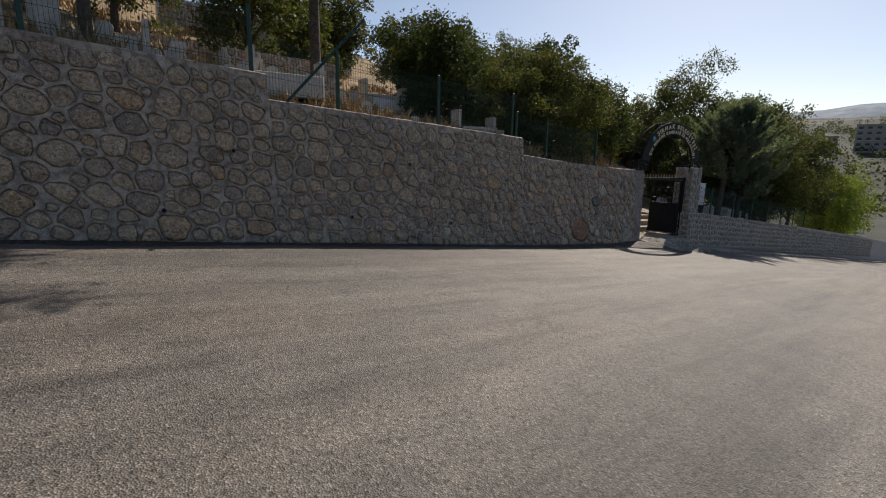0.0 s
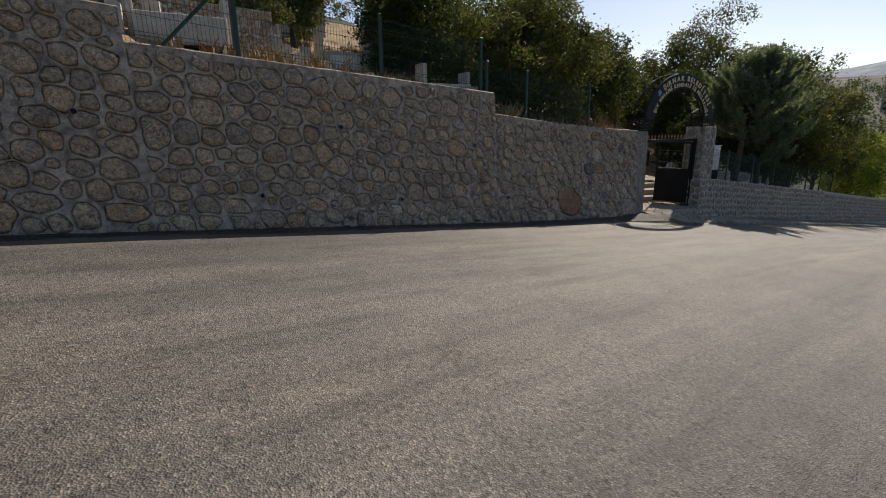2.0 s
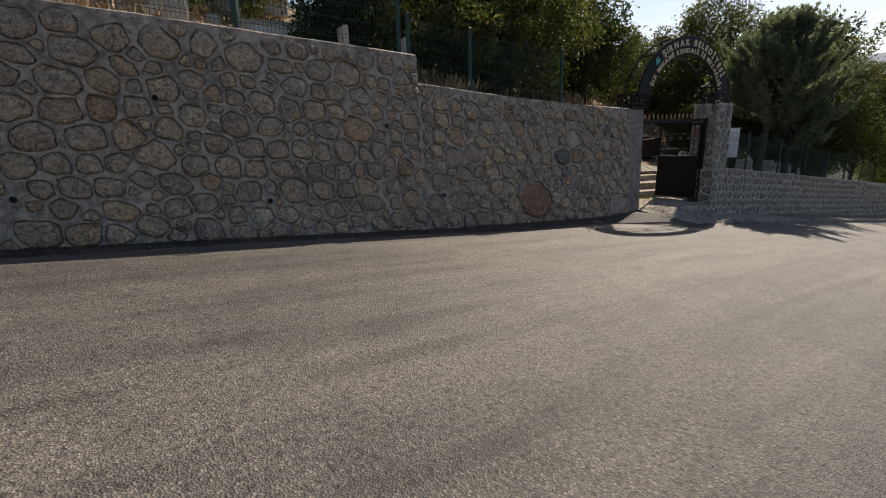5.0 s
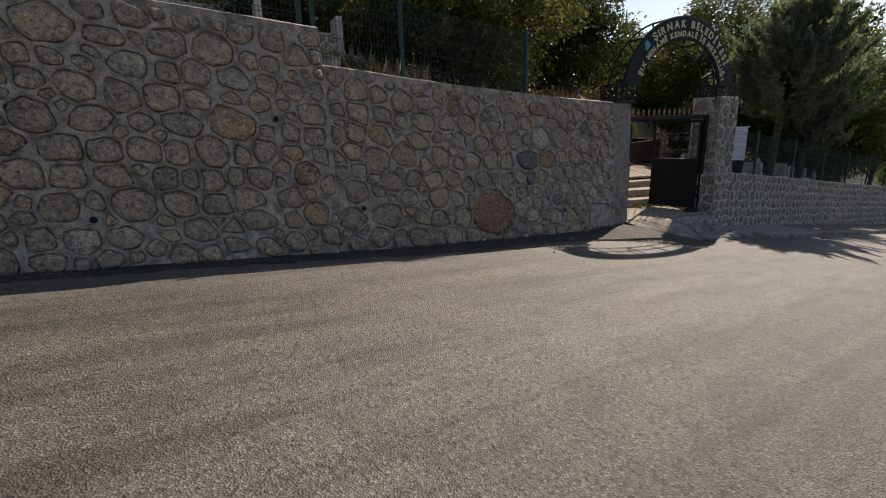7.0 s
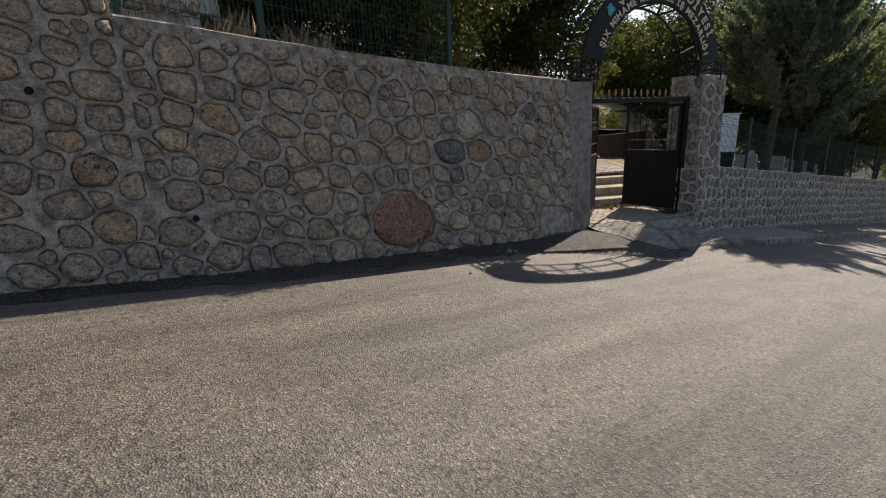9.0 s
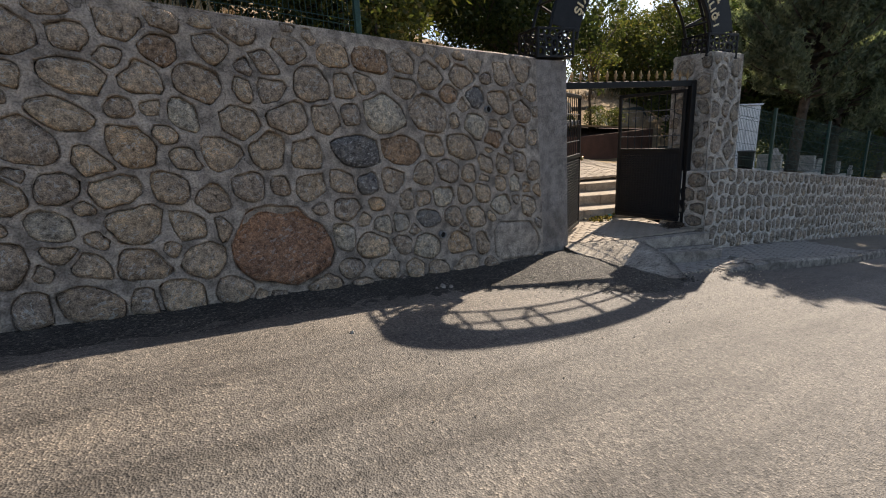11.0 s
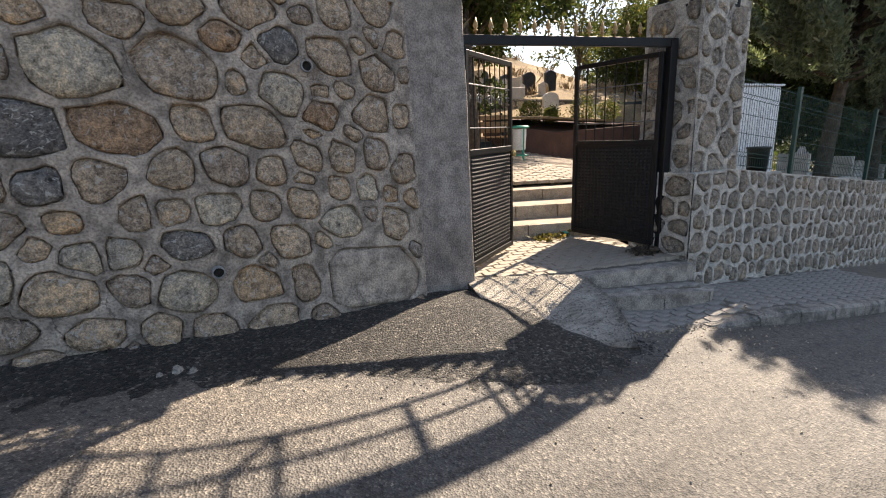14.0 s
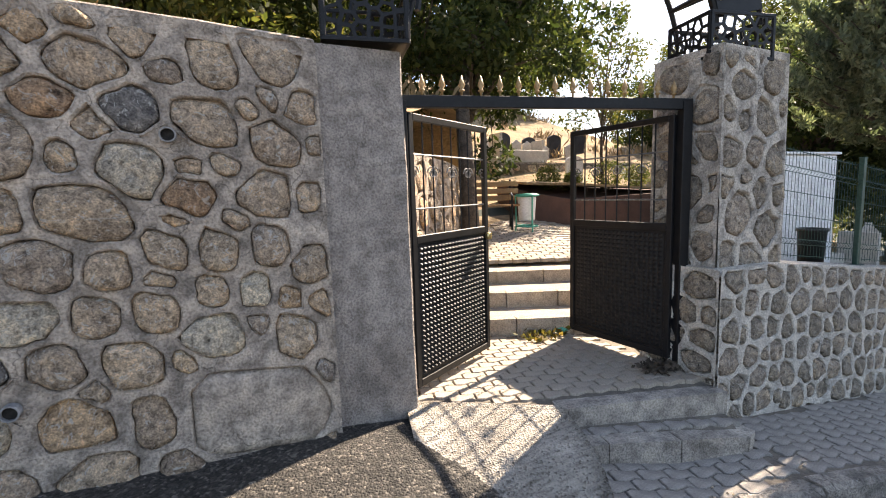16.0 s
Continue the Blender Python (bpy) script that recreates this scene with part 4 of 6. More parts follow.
wall_low = Geo()
xs = list(np.linspace(18.84, 20.5, 6)) + list(np.linspace(21, 80, 40))
prof = [(x, z_road(x, 7.6) - 0.4) for x in xs] + [(x, min(low_top(x), -0.49)) for x in xs[::-1]]
n = len(prof)
wall_low.add([(x, 7.60, z) for x, z in prof] + [(x, 7.95, z) for x, z in prof], [tuple(range(n)), tuple(range(n, 2 * n))[::-1]] + [(i, n + i, n + (i + 1) % n, (i + 1) % n) for i in range(n)])
wall_low = tagged(wall_low.make("wall_low", M_MORTAR_PALE), "low boundary wall of small stones in pale mortar", "wall", kind="structure")


def low_place(u, v, w):
    return (u, 7.55 - w - 0.012 * noise.noise((u, v, 3)), min(low_top(u), -0.49) - 1.75 + v)


cells = facing([(18.80, 0), (34, 0), (34, 1.75), (18.80, 1.75)], [(0.112, 4000), (0.09, 5000), (0.06, 4000)], rng, aspect=0.92, gap=0.021, fill=1.3, rows=0.22)
build_facing(wall_low, low_place, cells, M_MORTAR_PALE, rng, keep=lambda c: c[0] < 24.5 and c[1] > 0.4, sides=10, bulge=(0.0, 0.02), stone_mat=M_STONE_SMALL)
cells = facing([(34, 0), (62, 0), (62, 1.75), (34, 1.75)], [(0.12, 2500), (0.09, 3000)], rng, aspect=1.1, gap=0.016, rows=0.23)
build_facing(wall_low, low_place, cells, M_MORTAR_PALE, rng, keep=lambda c: False, sides=8, bulge=(0.0, 0.02), stone_mat=M_STONE_SMALL)

pier = Geo().box((0.80, 0.62, 3.3), (19.33, 8.01, -0.42), 0.03).make("pier", M_MORTAR_PIER)
tagged(pier, "square gate pier of grey stones in mortar", "pier", kind="structure")
# front of the pier, and its side towards the gate
STONES_OF_PIER = [(0.17, 150), (0.145, 500), (0.11, 700), (0.07, 900)]
cells = facing([(0, 0), (0.86, 0), (0.86, 1.80), (0, 1.80)], STONES_OF_PIER, rng, aspect=0.95, gap=0.034)
build_facing(pier, lambda u, v, w: (18.90 + u, 7.655 - w + 0.012 * v, -0.56 + v), cells, M_MORTAR_PIER, rng, sides=12, bulge=(0.0, 0.025), stone_mat=M_STONE_SMALL)
cells = facing([(0, 0), (0.64, 0), (0.64, 1.80), (0, 1.80)], STONES_OF_PIER, rng, aspect=1.0, gap=0.034)
build_facing(pier, lambda u, v, w: (18.90 - w + 0.012 * v, 8.30 - u, -0.56 + v), cells, M_MORTAR_PIER, rng, sides=12, bulge=(0.0, 0.025), stone_mat=M_STONE_SMALL)
# wider foot below
foot = Geo().box((0.50, 0.62, 1.46), (19.10, 7.97, -1.30), 0.02).make("pier_foot", M_MORTAR_PALE, pier)
cells = facing([(0, 0), (0.735, 0), (0.735, 1.48), (0, 1.48)], [(0.11, 600), (0.08, 900)], rng, aspect=1.1, gap=0.022, rows=0.2)
build_facing(pier, lambda u, v, w: (18.80 - w, 8.29 - u, -1.97 + v), cells, M_MORTAR_PALE, rng, sides=10, bulge=(0.0, 0.02), stone_mat=M_STONE_SMALL)
Geo().box((0.84, 0.66, 0.10), (19.335, 8.0, 1.205), 0.03).make("pier_cap", M_MORTAR_PIER, pier, "rounded cement cap")


# ---- gate: frame, two leaves ----
HL, HR = Vector((16.615, 8.46, 0)), Vector((18.80, 7.93, 0))
gate_dir = (HR - HL).normalized()
gate_turn = math.degrees(math.atan2(gate_dir.y, gate_dir.x))
gate_frame = empty("gateway", pose(HL.x, HL.y, -1.37, 0, 0, gate_turn), "black steel gateway with spearheads on its beam", "gateway")
span = (HR - HL).length
Geo().box((0.07, 0.07, 2.22), (-0.035, 0, 1.09), 0.004).make("post", M_BLACK, gate_frame)
Geo().box((0.085, 0.085, 2.24), (span + 0.03, 0, 1.10), 0.004).make("post", M_BLACK, gate_frame)
Geo().box((span + 0.16, 0.06, 0.085), (span / 2, 0, 2.195), 0.004).make("beam", M_BLACK, gate_frame)
for i in range(15):
    x = 0.12 + i * (span - 0.2) / 14
    g = Geo().lathe([(0.009, 0), (0.009, 0.03), (0.022, 0.035), (0.022, 0.042), (0.010, 0.05), (0.026, 0.075), (0.018, 0.10), (0.001, 0.15)], (x, 0, 2.238), 8)
    g.make("spearhead", M_GOLD, gate_frame, "dull gold spearhead", smooth=True)


def gate_leaf(name, at, turn, label, side, embossed):
    """A leaf in its own plane: x from the hinge, z up. side is -1 or 1 for the face with the relief."""
    w, h, mid = 1.12, 2.06, 1.17
    leaf = empty(name, pose(at.x, at.y, -1.31, 0, 0, turn), label, "gate", "gate leaves")
    for a, size in (((0.025, 0, h / 2), (0.05, 0.04, h)), ((w - 0.025, 0, h / 2), (0.05, 0.04, h))):
        Geo().box(size, a, 0.004).make("stile", M_BLACK, leaf)
    for z, hh in ((0.03, 0.06), (mid - 0.03, 0.06), (h - 0.025, 0.05)):
        Geo().box((w - 0.10, 0.04, hh), (w / 2, 0, z), 0.004).make("rail", M_BLACK, leaf)
    Geo().box((w - 0.10, 0.006, mid - 0.12), (w / 2, 0, mid / 2), 0.001).make("panel", M_BLACK, leaf)
    # pressed pyramids of the panel
    g, nx, nz = Geo(), 20, 25
    px, pz = (w - 0.16) / nx, (mid - 0.17) / nz
    for sgn in (-1, 1):
        hgt = embossed * px
        for i in range(nx):
            for j in range(nz):
                x, z = 0.08 + i * px, 0.085 + j * pz
                y0 = sgn * 0.0035
                vs = [(x, y0, z), (x + px, y0, z), (x + px, y0, z + pz), (x, y0, z + pz), (x + px / 2, y0 + sgn * hgt, z + pz / 2)]
                g.add(vs, [(0, 1, 4), (1, 2, 4), (2, 3, 4), (3, 0, 4)] if sgn < 0 else [(1, 0, 4), (2, 1, 4), (3, 2, 4), (0, 3, 4)])
    tagged(g.make("pressed_relief", M_BLACK, leaf, "pyramid-pressed black sheet"), kind="stuff")
    # grille of twisted bars
    for i in range(7):
        x = 0.05 + (w - 0.10) * (i + 1) / 8
        Geo().tube([(x, 0, mid), (x, 0, h - 0.05)], 0.007, 6).make("grille_bar", M_BLACK, leaf)
    for z in (mid + 0.20, h - 0.29):
        Geo().tube([(0.05, 0, z), (w - 0.05, 0, z)], 0.008, 6).make("grille_rail", M_GREY_IRON, leaf)
    # scrolls between the bars
    for i in range(8):
        x0 = 0.05 + (w - 0.10) * (i + 0.5) / 8
        for s in (-1, 1):
            if (i + (s > 0)) % 2:
                continue
            pts = []
            for k in range(22):
                t = k / 21 * 2.6 * math.pi
                r = 0.052 * (1 - k / 21 * 0.72)
                pts.append((x0 + s * (0.045 - r * math.cos(t)), 0, mid + 0.44 + r * math.sin(t) + 0.03))
            Geo().tube(pts, 0.006, 5).make("scroll", M_GREY_IRON, leaf, "curled iron scroll")
    return leaf


leaf_l = gate_leaf("gate_leaf", HL, 29.5, "black steel gate leaf, ajar, pressed panel and grille", -1, 0.42)
knob = Geo().lathe([(0.005, -0.03), (0.03, -0.028), (0.034, 0), (0.02, 0.022), (0.012, 0.03)], (0, 0, 0), 14)
for dx in (1.075, 1.045):
    k = Geo()
    k.add([(dx + p[0] * 0.6, -0.05 + p[2] * 0.8, 1.08 + p[1]) for p in knob.v], knob.f)
    k.make("knob", M_BRASS, leaf_l, "brass door knob", smooth=True)
leaf_r = gate_leaf("gate_leaf", HR + Vector((-0.03, 0.03, 0)), 96.0, "black steel gate leaf standing wide open", 1, 0.22)

# ---- arch over the gate ----
ARCH_TURN = -11.6
arch = empty("entrance_arch", pose(15.98, 8.42, 1.16, 0, 0, ARCH_TURN), "black steel entrance arch with gold lettering", "arch")
CU, CZ, R_IN, R_OUT = 1.90, 0.06, 1.22, 1.645


def arc_sheet(r0, r1, y0, y1, a0, a1, steps=48):
    g = Geo()
    for i in range(steps + 1):
        a = radians(a0 + (a1 - a0) * i / steps)
        for r, y in ((r0, y0), (r1, y0), (r1, y1), (r0, y1)):
            g.v.append((CU - r * math.cos(a), y, CZ + r * math.sin(a)))
    g.f = [(i * 4 + k, i * 4 + (k + 1) % 4, i * 4 + 4 + (k + 1) % 4, i * 4 + 4 + k) for i in range(steps) for k in range(4)]
    g.f += [(3, 2, 1, 0), tuple(steps * 4 + k for k in range(4))]
    return g


arc_sheet(R_IN, R_OUT, -0.012, 0.012, 12, 168).make("sign_panel", M_BLACK, arch, "curved black sign board")
ARCH_DEPTH = 0.45
for y in (0.0, ARCH_DEPTH - 0.02):
    for r in (R_IN, R_OUT):
        pts = [(CU - r * math.cos(radians(a)), y + 0.02, CZ + r * math.sin(radians(a))) for a in np.linspace(8, 172, 50)]
        Geo().tube(pts, 0.022, 6).make("hoop", M_BLACK, arch)
for i, a in enumerate((24, 46, 73, 90, 112, 137, 158)):
    c, s = math.cos(radians(a)), math.sin(radians(a))
    for r in (R_IN, R_OUT):
        Geo().tube([(CU - r * c, 0.02, CZ + r * s), (CU - r * c, ARCH_DEPTH, CZ + r * s)], 0.02, 6).make("strut", M_BLACK, arch)
    if i != 3:
        Geo().tube([(CU - R_IN * c, ARCH_DEPTH, CZ + R_IN * s), (CU - R_OUT * c, ARCH_DEPTH, CZ + R_OUT * s)], 0.02, 6).make("strut", M_BLACK, arch)


def lattice_panel(parent, m, w, h, seed):
    """A pierced sheet: an irregular web of bars in a frame."""
    rr = random.Random(seed)
    for size, at in (((w, 0.02, 0.025), (w / 2, 0, 0.0125)), ((w, 0.02, 0.025), (w / 2, 0, h - 0.0125)), ((0.025, 0.02, h - 0.05), (0.0125, 0, h / 2)), ((0.025, 0.02, h - 0.05), (w - 0.0125, 0, h / 2))):
        ob = Geo().box(size, at, 0.002).make("lattice_frame", M_BLACK, parent)
        ob.matrix_basis = m
    region = [(0.02, 0.02), (w - 0.02, 0.02), (w - 0.02, h - 0.02), (0.02, h - 0.02)]
    g = Geo()
    for (u, v), poly, rh, mm, rc in facing(region, [(0.04, 400), (0.028, 600)], rr, aspect=1.0, gap=0.011):
        if len(poly) < 3:
            continue
        inner = [(u + (p[0] - u) * 0.72, v + (p[1] - v) * 0.72) for p in poly]
        k, c = len(g.v), len(poly)
        for y in (-0.004, 0.004):
            g.v += [(p[0], y, p[1]) for p in poly] + [(p[0], y, p[1]) for p in inner]
        for i in range(c):
            j = (i + 1) % c
            g.f += [(k + i, k + j, k + c + j, k + c + i), (k + 2 * c + j, k + 2 * c + i, k + 3 * c + i, k + 3 * c + j), (k + c + i, k + c + j, k + 3 * c + j, k + 3 * c + i)]
    ob = g.make("lattice", M_BLACK, parent, "pierced lattice of irregular cells")
    ob.matrix_basis = m


for n0, (x0, w) in enumerate(((0.06, 0.56), (3.00, 0.62))):
    for mm, ww in ((pose(x0, -0.03, 0), w), (pose(x0, ARCH_DEPTH - 0.02, 0), w), (pose(x0, -0.03, 0, 0, 0, 90), ARCH_DEPTH + 0.01), (pose(x0 + w, -0.03, 0, 0, 0, 90), ARCH_DEPTH + 0.01)):
        lattice_panel(arch, mm, ww, 0.36, 5 + n0)
    Geo().box((w, ARCH_DEPTH + 0.03, 0.012), (x0 + w / 2, ARCH_DEPTH / 2 - 0.02, 0.006), 0.002).make("base_plate", M_BLACK, arch)

# lettering: each character is a small raised mesh on the board
def glyph(ch, size):
    cu = bpy.data.curves.new("glyph", "FONT")
    cu.body, cu.size, cu.extrude, cu.align_x = ch, size, 0.006, "CENTER"
    cu.offset = size * 0.03
    tmp = new("glyph", cu)
    bpy.context.view_layer.update()
    me = bpy.data.meshes.new_from_object(tmp.evaluated_get(bpy.context.evaluated_depsgraph_get()))
    bpy.data.objects.remove(tmp)
    bpy.data.curves.remove(cu)
    me.materials.clear()
    me.materials.append(M_LETTER)
    return me


def write_arc(words, r, a0, a1, size):
    """Characters spread over an arc, from a0 to a1 degrees, clockwise from the left."""
    made = {}
    wide = []
    for ch in words:
        if ch != " " and ch not in made:
            made[ch] = glyph(ch, size)
        if ch == " ":
            wide.append(size * 0.42)
        else:
            xs = [v.co.x for v in made[ch].vertices]
            wide.append(max(xs) - min(xs) + size * 0.13)
    total, run = sum(wide), 0.0
    for ch, w in zip(words, wide):
        a = a0 + (a1 - a0) * (run + w / 2) / total
        run += w
        if ch == " ":
            continue
        xs = [v.co.x for v in made[ch].vertices]
        ob = new("letter", made[ch])
        ob.parent = arch
        ob.matrix_basis = Matrix.Translation((CU - r * math.cos(radians(a)), -0.016, CZ + r * math.sin(radians(a)))) @ Matrix.Rotation(radians(a - 90), 4, "Y") @ Matrix.Translation((-(max(xs) + min(xs)) / 2, 0, 0)) @ Matrix.Rotation(radians(90), 4, "X")


write_arc("ŞIRNAK BELEDİYESİ", 1.435, 51, 152, 0.20)
write_arc("ŞIX MIHAMÊ KENDALÊ İŞ MEZARLIĞI", 1.262, 20, 163, 0.150)
g = Geo()
lob = [(0.075 * (1 + 0.22 * math.sin(3 * t + 1) + 0.12 * math.sin(5 * t)) * math.cos(t), 0.085 * (1 + 0.2 * math.cos(4 * t)) * math.sin(t)) for t in np.linspace(0, 2 * math.pi, 26)[:-1]]
g.prism([(CU - 1.50 * math.cos(radians(44)) + a, -0.016, CZ + 1.50 * math.sin(radians(44)) + b) for a, b in lob], (0, -0.006, 0))
g.make("emblem", M_TEAL, arch, "turquoise map-shaped emblem")


# ---- landing, steps, ramp, pavement ----
def flat_poly(name, pts, depth, mat, parent=None, label="", smooth=False):
    return Geo().prism([(*p[:2], p[2] - depth) for p in pts], (0, 0, depth)).make(name, mat, parent, label, smooth)


AL, IN = Vector((0.927, -0.375, 0)), Vector((0.375, 0.927, 0))      # along the steps, and inwards


def along(u, d, z):
    p = AL * u + IN * d
    return (p.x, p.y, z)


landing = Geo().prism([(16.57, 8.36, -1.55), (17.44, 7.79, -1.55), (18.80, 7.50, -1.58), (18.84, 8.3, -1.55), (19.15, 9.0, -1.55), (17.0, 9.95, -1.55), (16.57, 9.0, -1.55)], (0, 0, 0.155))
landing = tagged(landing.make("floor_landing", M_JOINT), "paved landing of interlocking blocks at the gate", "paving", kind="structure")
Geo().prism([(17.42, 7.78, -1.56), (18.80, 7.455, -1.60), (18.80, 7.60, -1.60), (17.47, 7.92, -1.56)], (0, 0, 0.178)).make("kerb_edge", M_CONCRETE, landing, "pale concrete edging")

stairs = empty("steps", Matrix.Identity(4), "three low pale concrete steps inside the gate", "steps", kind="structure")
for d, top, h in ((15.45, -1.20, 0.30), (16.0, -1.03, 0.30), (16.62, -0.88, 0.25)):
    for i in range(5):
        a, b = 13.05 - 0.35 + i * 0.62, 13.05 - 0.35 + (i + 1) * 0.62 - 0.008
        bow = 0.02 * abs(i - 2)
        Geo().prism([along(a, d + bow, top - h), along(b, d + bow, top - h), along(b, d + 0.14 + bow, top - h), along(a, d + 0.14 + bow, top - h)], (0, 0, h)).make("step_block", M_STEP, stairs)
    Geo().prism([along(12.6, d + 0.12, top - h), along(15.9, d + 0.12, top - h), along(15.9, d + 0.72, top - h), along(12.6, d + 0.72, top - h)], (0, 0, h - 0.012)).make("tread", M_PAVER, stairs)

# second, lower step in front of the landing
lower = empty("kerb_step", Matrix.Identity(4), "lower step of weathered concrete kerbstones with paving", "step", kind="structure")
for (xa, ya, za), (xb, yb, zb) in (((17.35, 7.55, -1.53), (17.60, 7.48, -1.54)), ((17.61, 7.48, -1.54), (18.12, 7.33, -1.58)), ((18.13, 7.33, -1.58), (18.66, 7.20, -1.63))):
    Geo().prism([(xa, ya, za - 0.3), (xb, yb, zb - 0.3), (xb + 0.03, yb + 0.13, zb - 0.3), (xa + 0.03, ya + 0.13, za - 0.3)], (0, 0, 0.3)).make("kerbstone", M_CONCRETE, lower)
Geo().prism([(18.665, 7.195, -1.95), (18.80, 7.24, -1.95), (18.80, 7.44, -1.95), (18.70, 7.46, -1.95)], (0, 0, 0.31)).make("kerbstone", M_CONCRETE, lower)
Geo().add([(17.36, 7.66, -1.53), (18.69, 7.31, -1.625), (18.80, 7.47, -1.60), (17.44, 7.82, -1.52), (17.36, 7.66, -1.8), (18.69, 7.31, -1.8), (18.80, 7.47, -1.8), (17.44, 7.82, -1.8)],
          [(0, 1, 2, 3), (4, 5, 1, 0), (5, 6, 2, 1), (6, 7, 3, 2), (7, 4, 0, 3)]).make("step_fill", M_JOINT, lower)

# concrete ramp
g = Geo()
TL, TR, BR, BL = Vector((16.50, 8.42, -1.365)), Vector((17.45, 7.80, -1.362)), Vector((17.03, 6.78, -1.62)), Vector((16.22, 7.28, -1.55))
N = 10
for j in range(N + 1):
    for i in range(N + 1):
        s, t = i / N, j / N
        p = (TL * (1 - s) + TR * s) * (1 - t) + (BL * (1 - s) + BR * s) * t
        p.z += 0.05 * math.sin(math.pi * t) * 0.6 + 0.006 * noise.noise(p * 5)
        p.x += 0.09 * math.sin(math.pi * t) * s
        g.v.append(tuple(p))
g.f = [(j * 11 + i, (j + 1) * 11 + i, (j + 1) * 11 + i + 1, j * 11 + i + 1) for j in range(N) for i in range(N)]
edge = [j * 11 + N for j in range(N + 1)] + [N * 11 + i for i in range(N - 1, -1, -1)] + [j * 11 for j in range(N - 1, -1, -1)]
k = len(g.v)
g.v += [(g.v[i][0] + 0.03, g.v[i][1] - 0.01, g.v[i][2] - 0.35) for i in edge]
g.f += [(edge[i], k + i, k + i + 1, edge[i + 1]) for i in range(len(edge) - 1)]
tagged(g.make("ramp", M_RAMP, smooth=True), "rough pale concrete ramp up to the gate", "ramp", kind="structure")

# heap of loose tar gravel between the wall foot and the ramp
g = Geo()
xs, ys = np.concatenate([np.arange(-8.0, 12.0, 0.16), np.linspace(12.0, 17.3, 76)]), np.linspace(6.3, 8.42, 34)
nx = len(xs)
for y in ys:
    for x in xs:
        d = (8.25 + 0.011 * (x - 16)) - y
        strip = max(0.0, 1 - d / (0.58 + 0.75 * min(1.0, max(0.0, (x - 9.0) / 4)) + 0.16 * noise.noise((x * 0.8, 0, 0)) + 0.10 * noise.noise((x * 4.1, 2, 0)))) * 0.048
        mound = 0.115 * math.exp(-((x - 16.25) / 0.85) ** 2 - ((y - 7.65) / 0.78) ** 2) + 0.022 * math.exp(-((x - 16.75) / 0.5) ** 2 - ((y - 6.95) / 0.28) ** 2)
        g.v.append((x, y, z_road(x, y) - 0.02 + strip + mound + 0.012 * noise.noise((x * 9, y * 9, 0))))
g.f = [(j * nx + i, j * nx + i + 1, (j + 1) * nx + i + 1, (j + 1) * nx + i) for j in range(len(ys) - 1) for i in range(nx - 1)]
tagged(g.make("pavement_tar_strip", M_TAR, smooth=True), "black fresh tar and gravel along the wall foot", "asphalt", kind="structure")

# pavement and its kerb beside the road
def kerb_y(x):
    return 7.04 - 0.29 * (x - 17.4) + 0.032 * (x - 17.4) ** 2 if x < 21.4 else 6.39


pavement = Geo()
xs = list(np.linspace(17.1, 20, 30)) + list(np.linspace(20.4, 40, 44)) + list(np.linspace(41, 78, 20))
for x in xs:
    for f in (0, 1):
        y = kerb_y(x) + 0.10 if f == 0 else 7.62
        pavement.v.append((x, y, z_road(x, y) + 0.105 * min(1, max(0.0, (x - 18.1) / 0.9)) - 0.004))
pavement.f = [(i * 2, i * 2 + 2, i * 2 + 3, i * 2 + 1) for i in range(len(xs) - 1)]
pavement = tagged(pavement.make("pavement", M_JOINT), "grey interlocking block pavement beside the road", "pavement", kind="structure")
x = 18.15
while x < 60:
    ln = 0.55 if x < 30 else 1.5
    xb = x + ln - 0.012
    ya, yb = kerb_y(x), kerb_y(xb)
    r = rng.uniform(-0.012, 0.012)
    g = Geo()
    for xx, yy in ((x, ya), (xb, yb)):
        zz = z_road(xx, yy)
        h = min(1.0, max(0.12, (xx - 18.1) / 0.9)) * 0.118 + 0.012 + r
        g.v += [(xx, yy, zz - 0.15), (xx, yy + 0.012, zz + h - 0.03), (xx, yy + 0.04, zz + h), (xx, yy + 0.15, zz + h), (xx, yy + 0.15, zz - 0.15)]
    g.f = [(k, k + 5, k + 6, k + 1) for k in range(4)] + [(0, 1, 2, 3, 4), (9, 8, 7, 6, 5)]
    g.make("kerbstone", M_KERB, pavement)
    x += ln

# ---- fence ----
def fence_post(x, y, z, h, group="fence posts on the wall"):
    p = empty("fence_post", Matrix.Translation((x, y, z)), "dark green steel fence post", "fence post", group)
    Geo().box((0.06, 0.045, h), (0, 0, h / 2), 0.004).make("shaft", M_FENCE, p)
    Geo().box((0.066, 0.05, 0.02), (0, 0, h + 0.008), 0.004).make("cap", M_FENCE, p)
    Geo().box((0.12, 0.10, 0.01), (0, 0, 0.005), 0.002).make("foot_plate", M_FENCE, p)
    return p


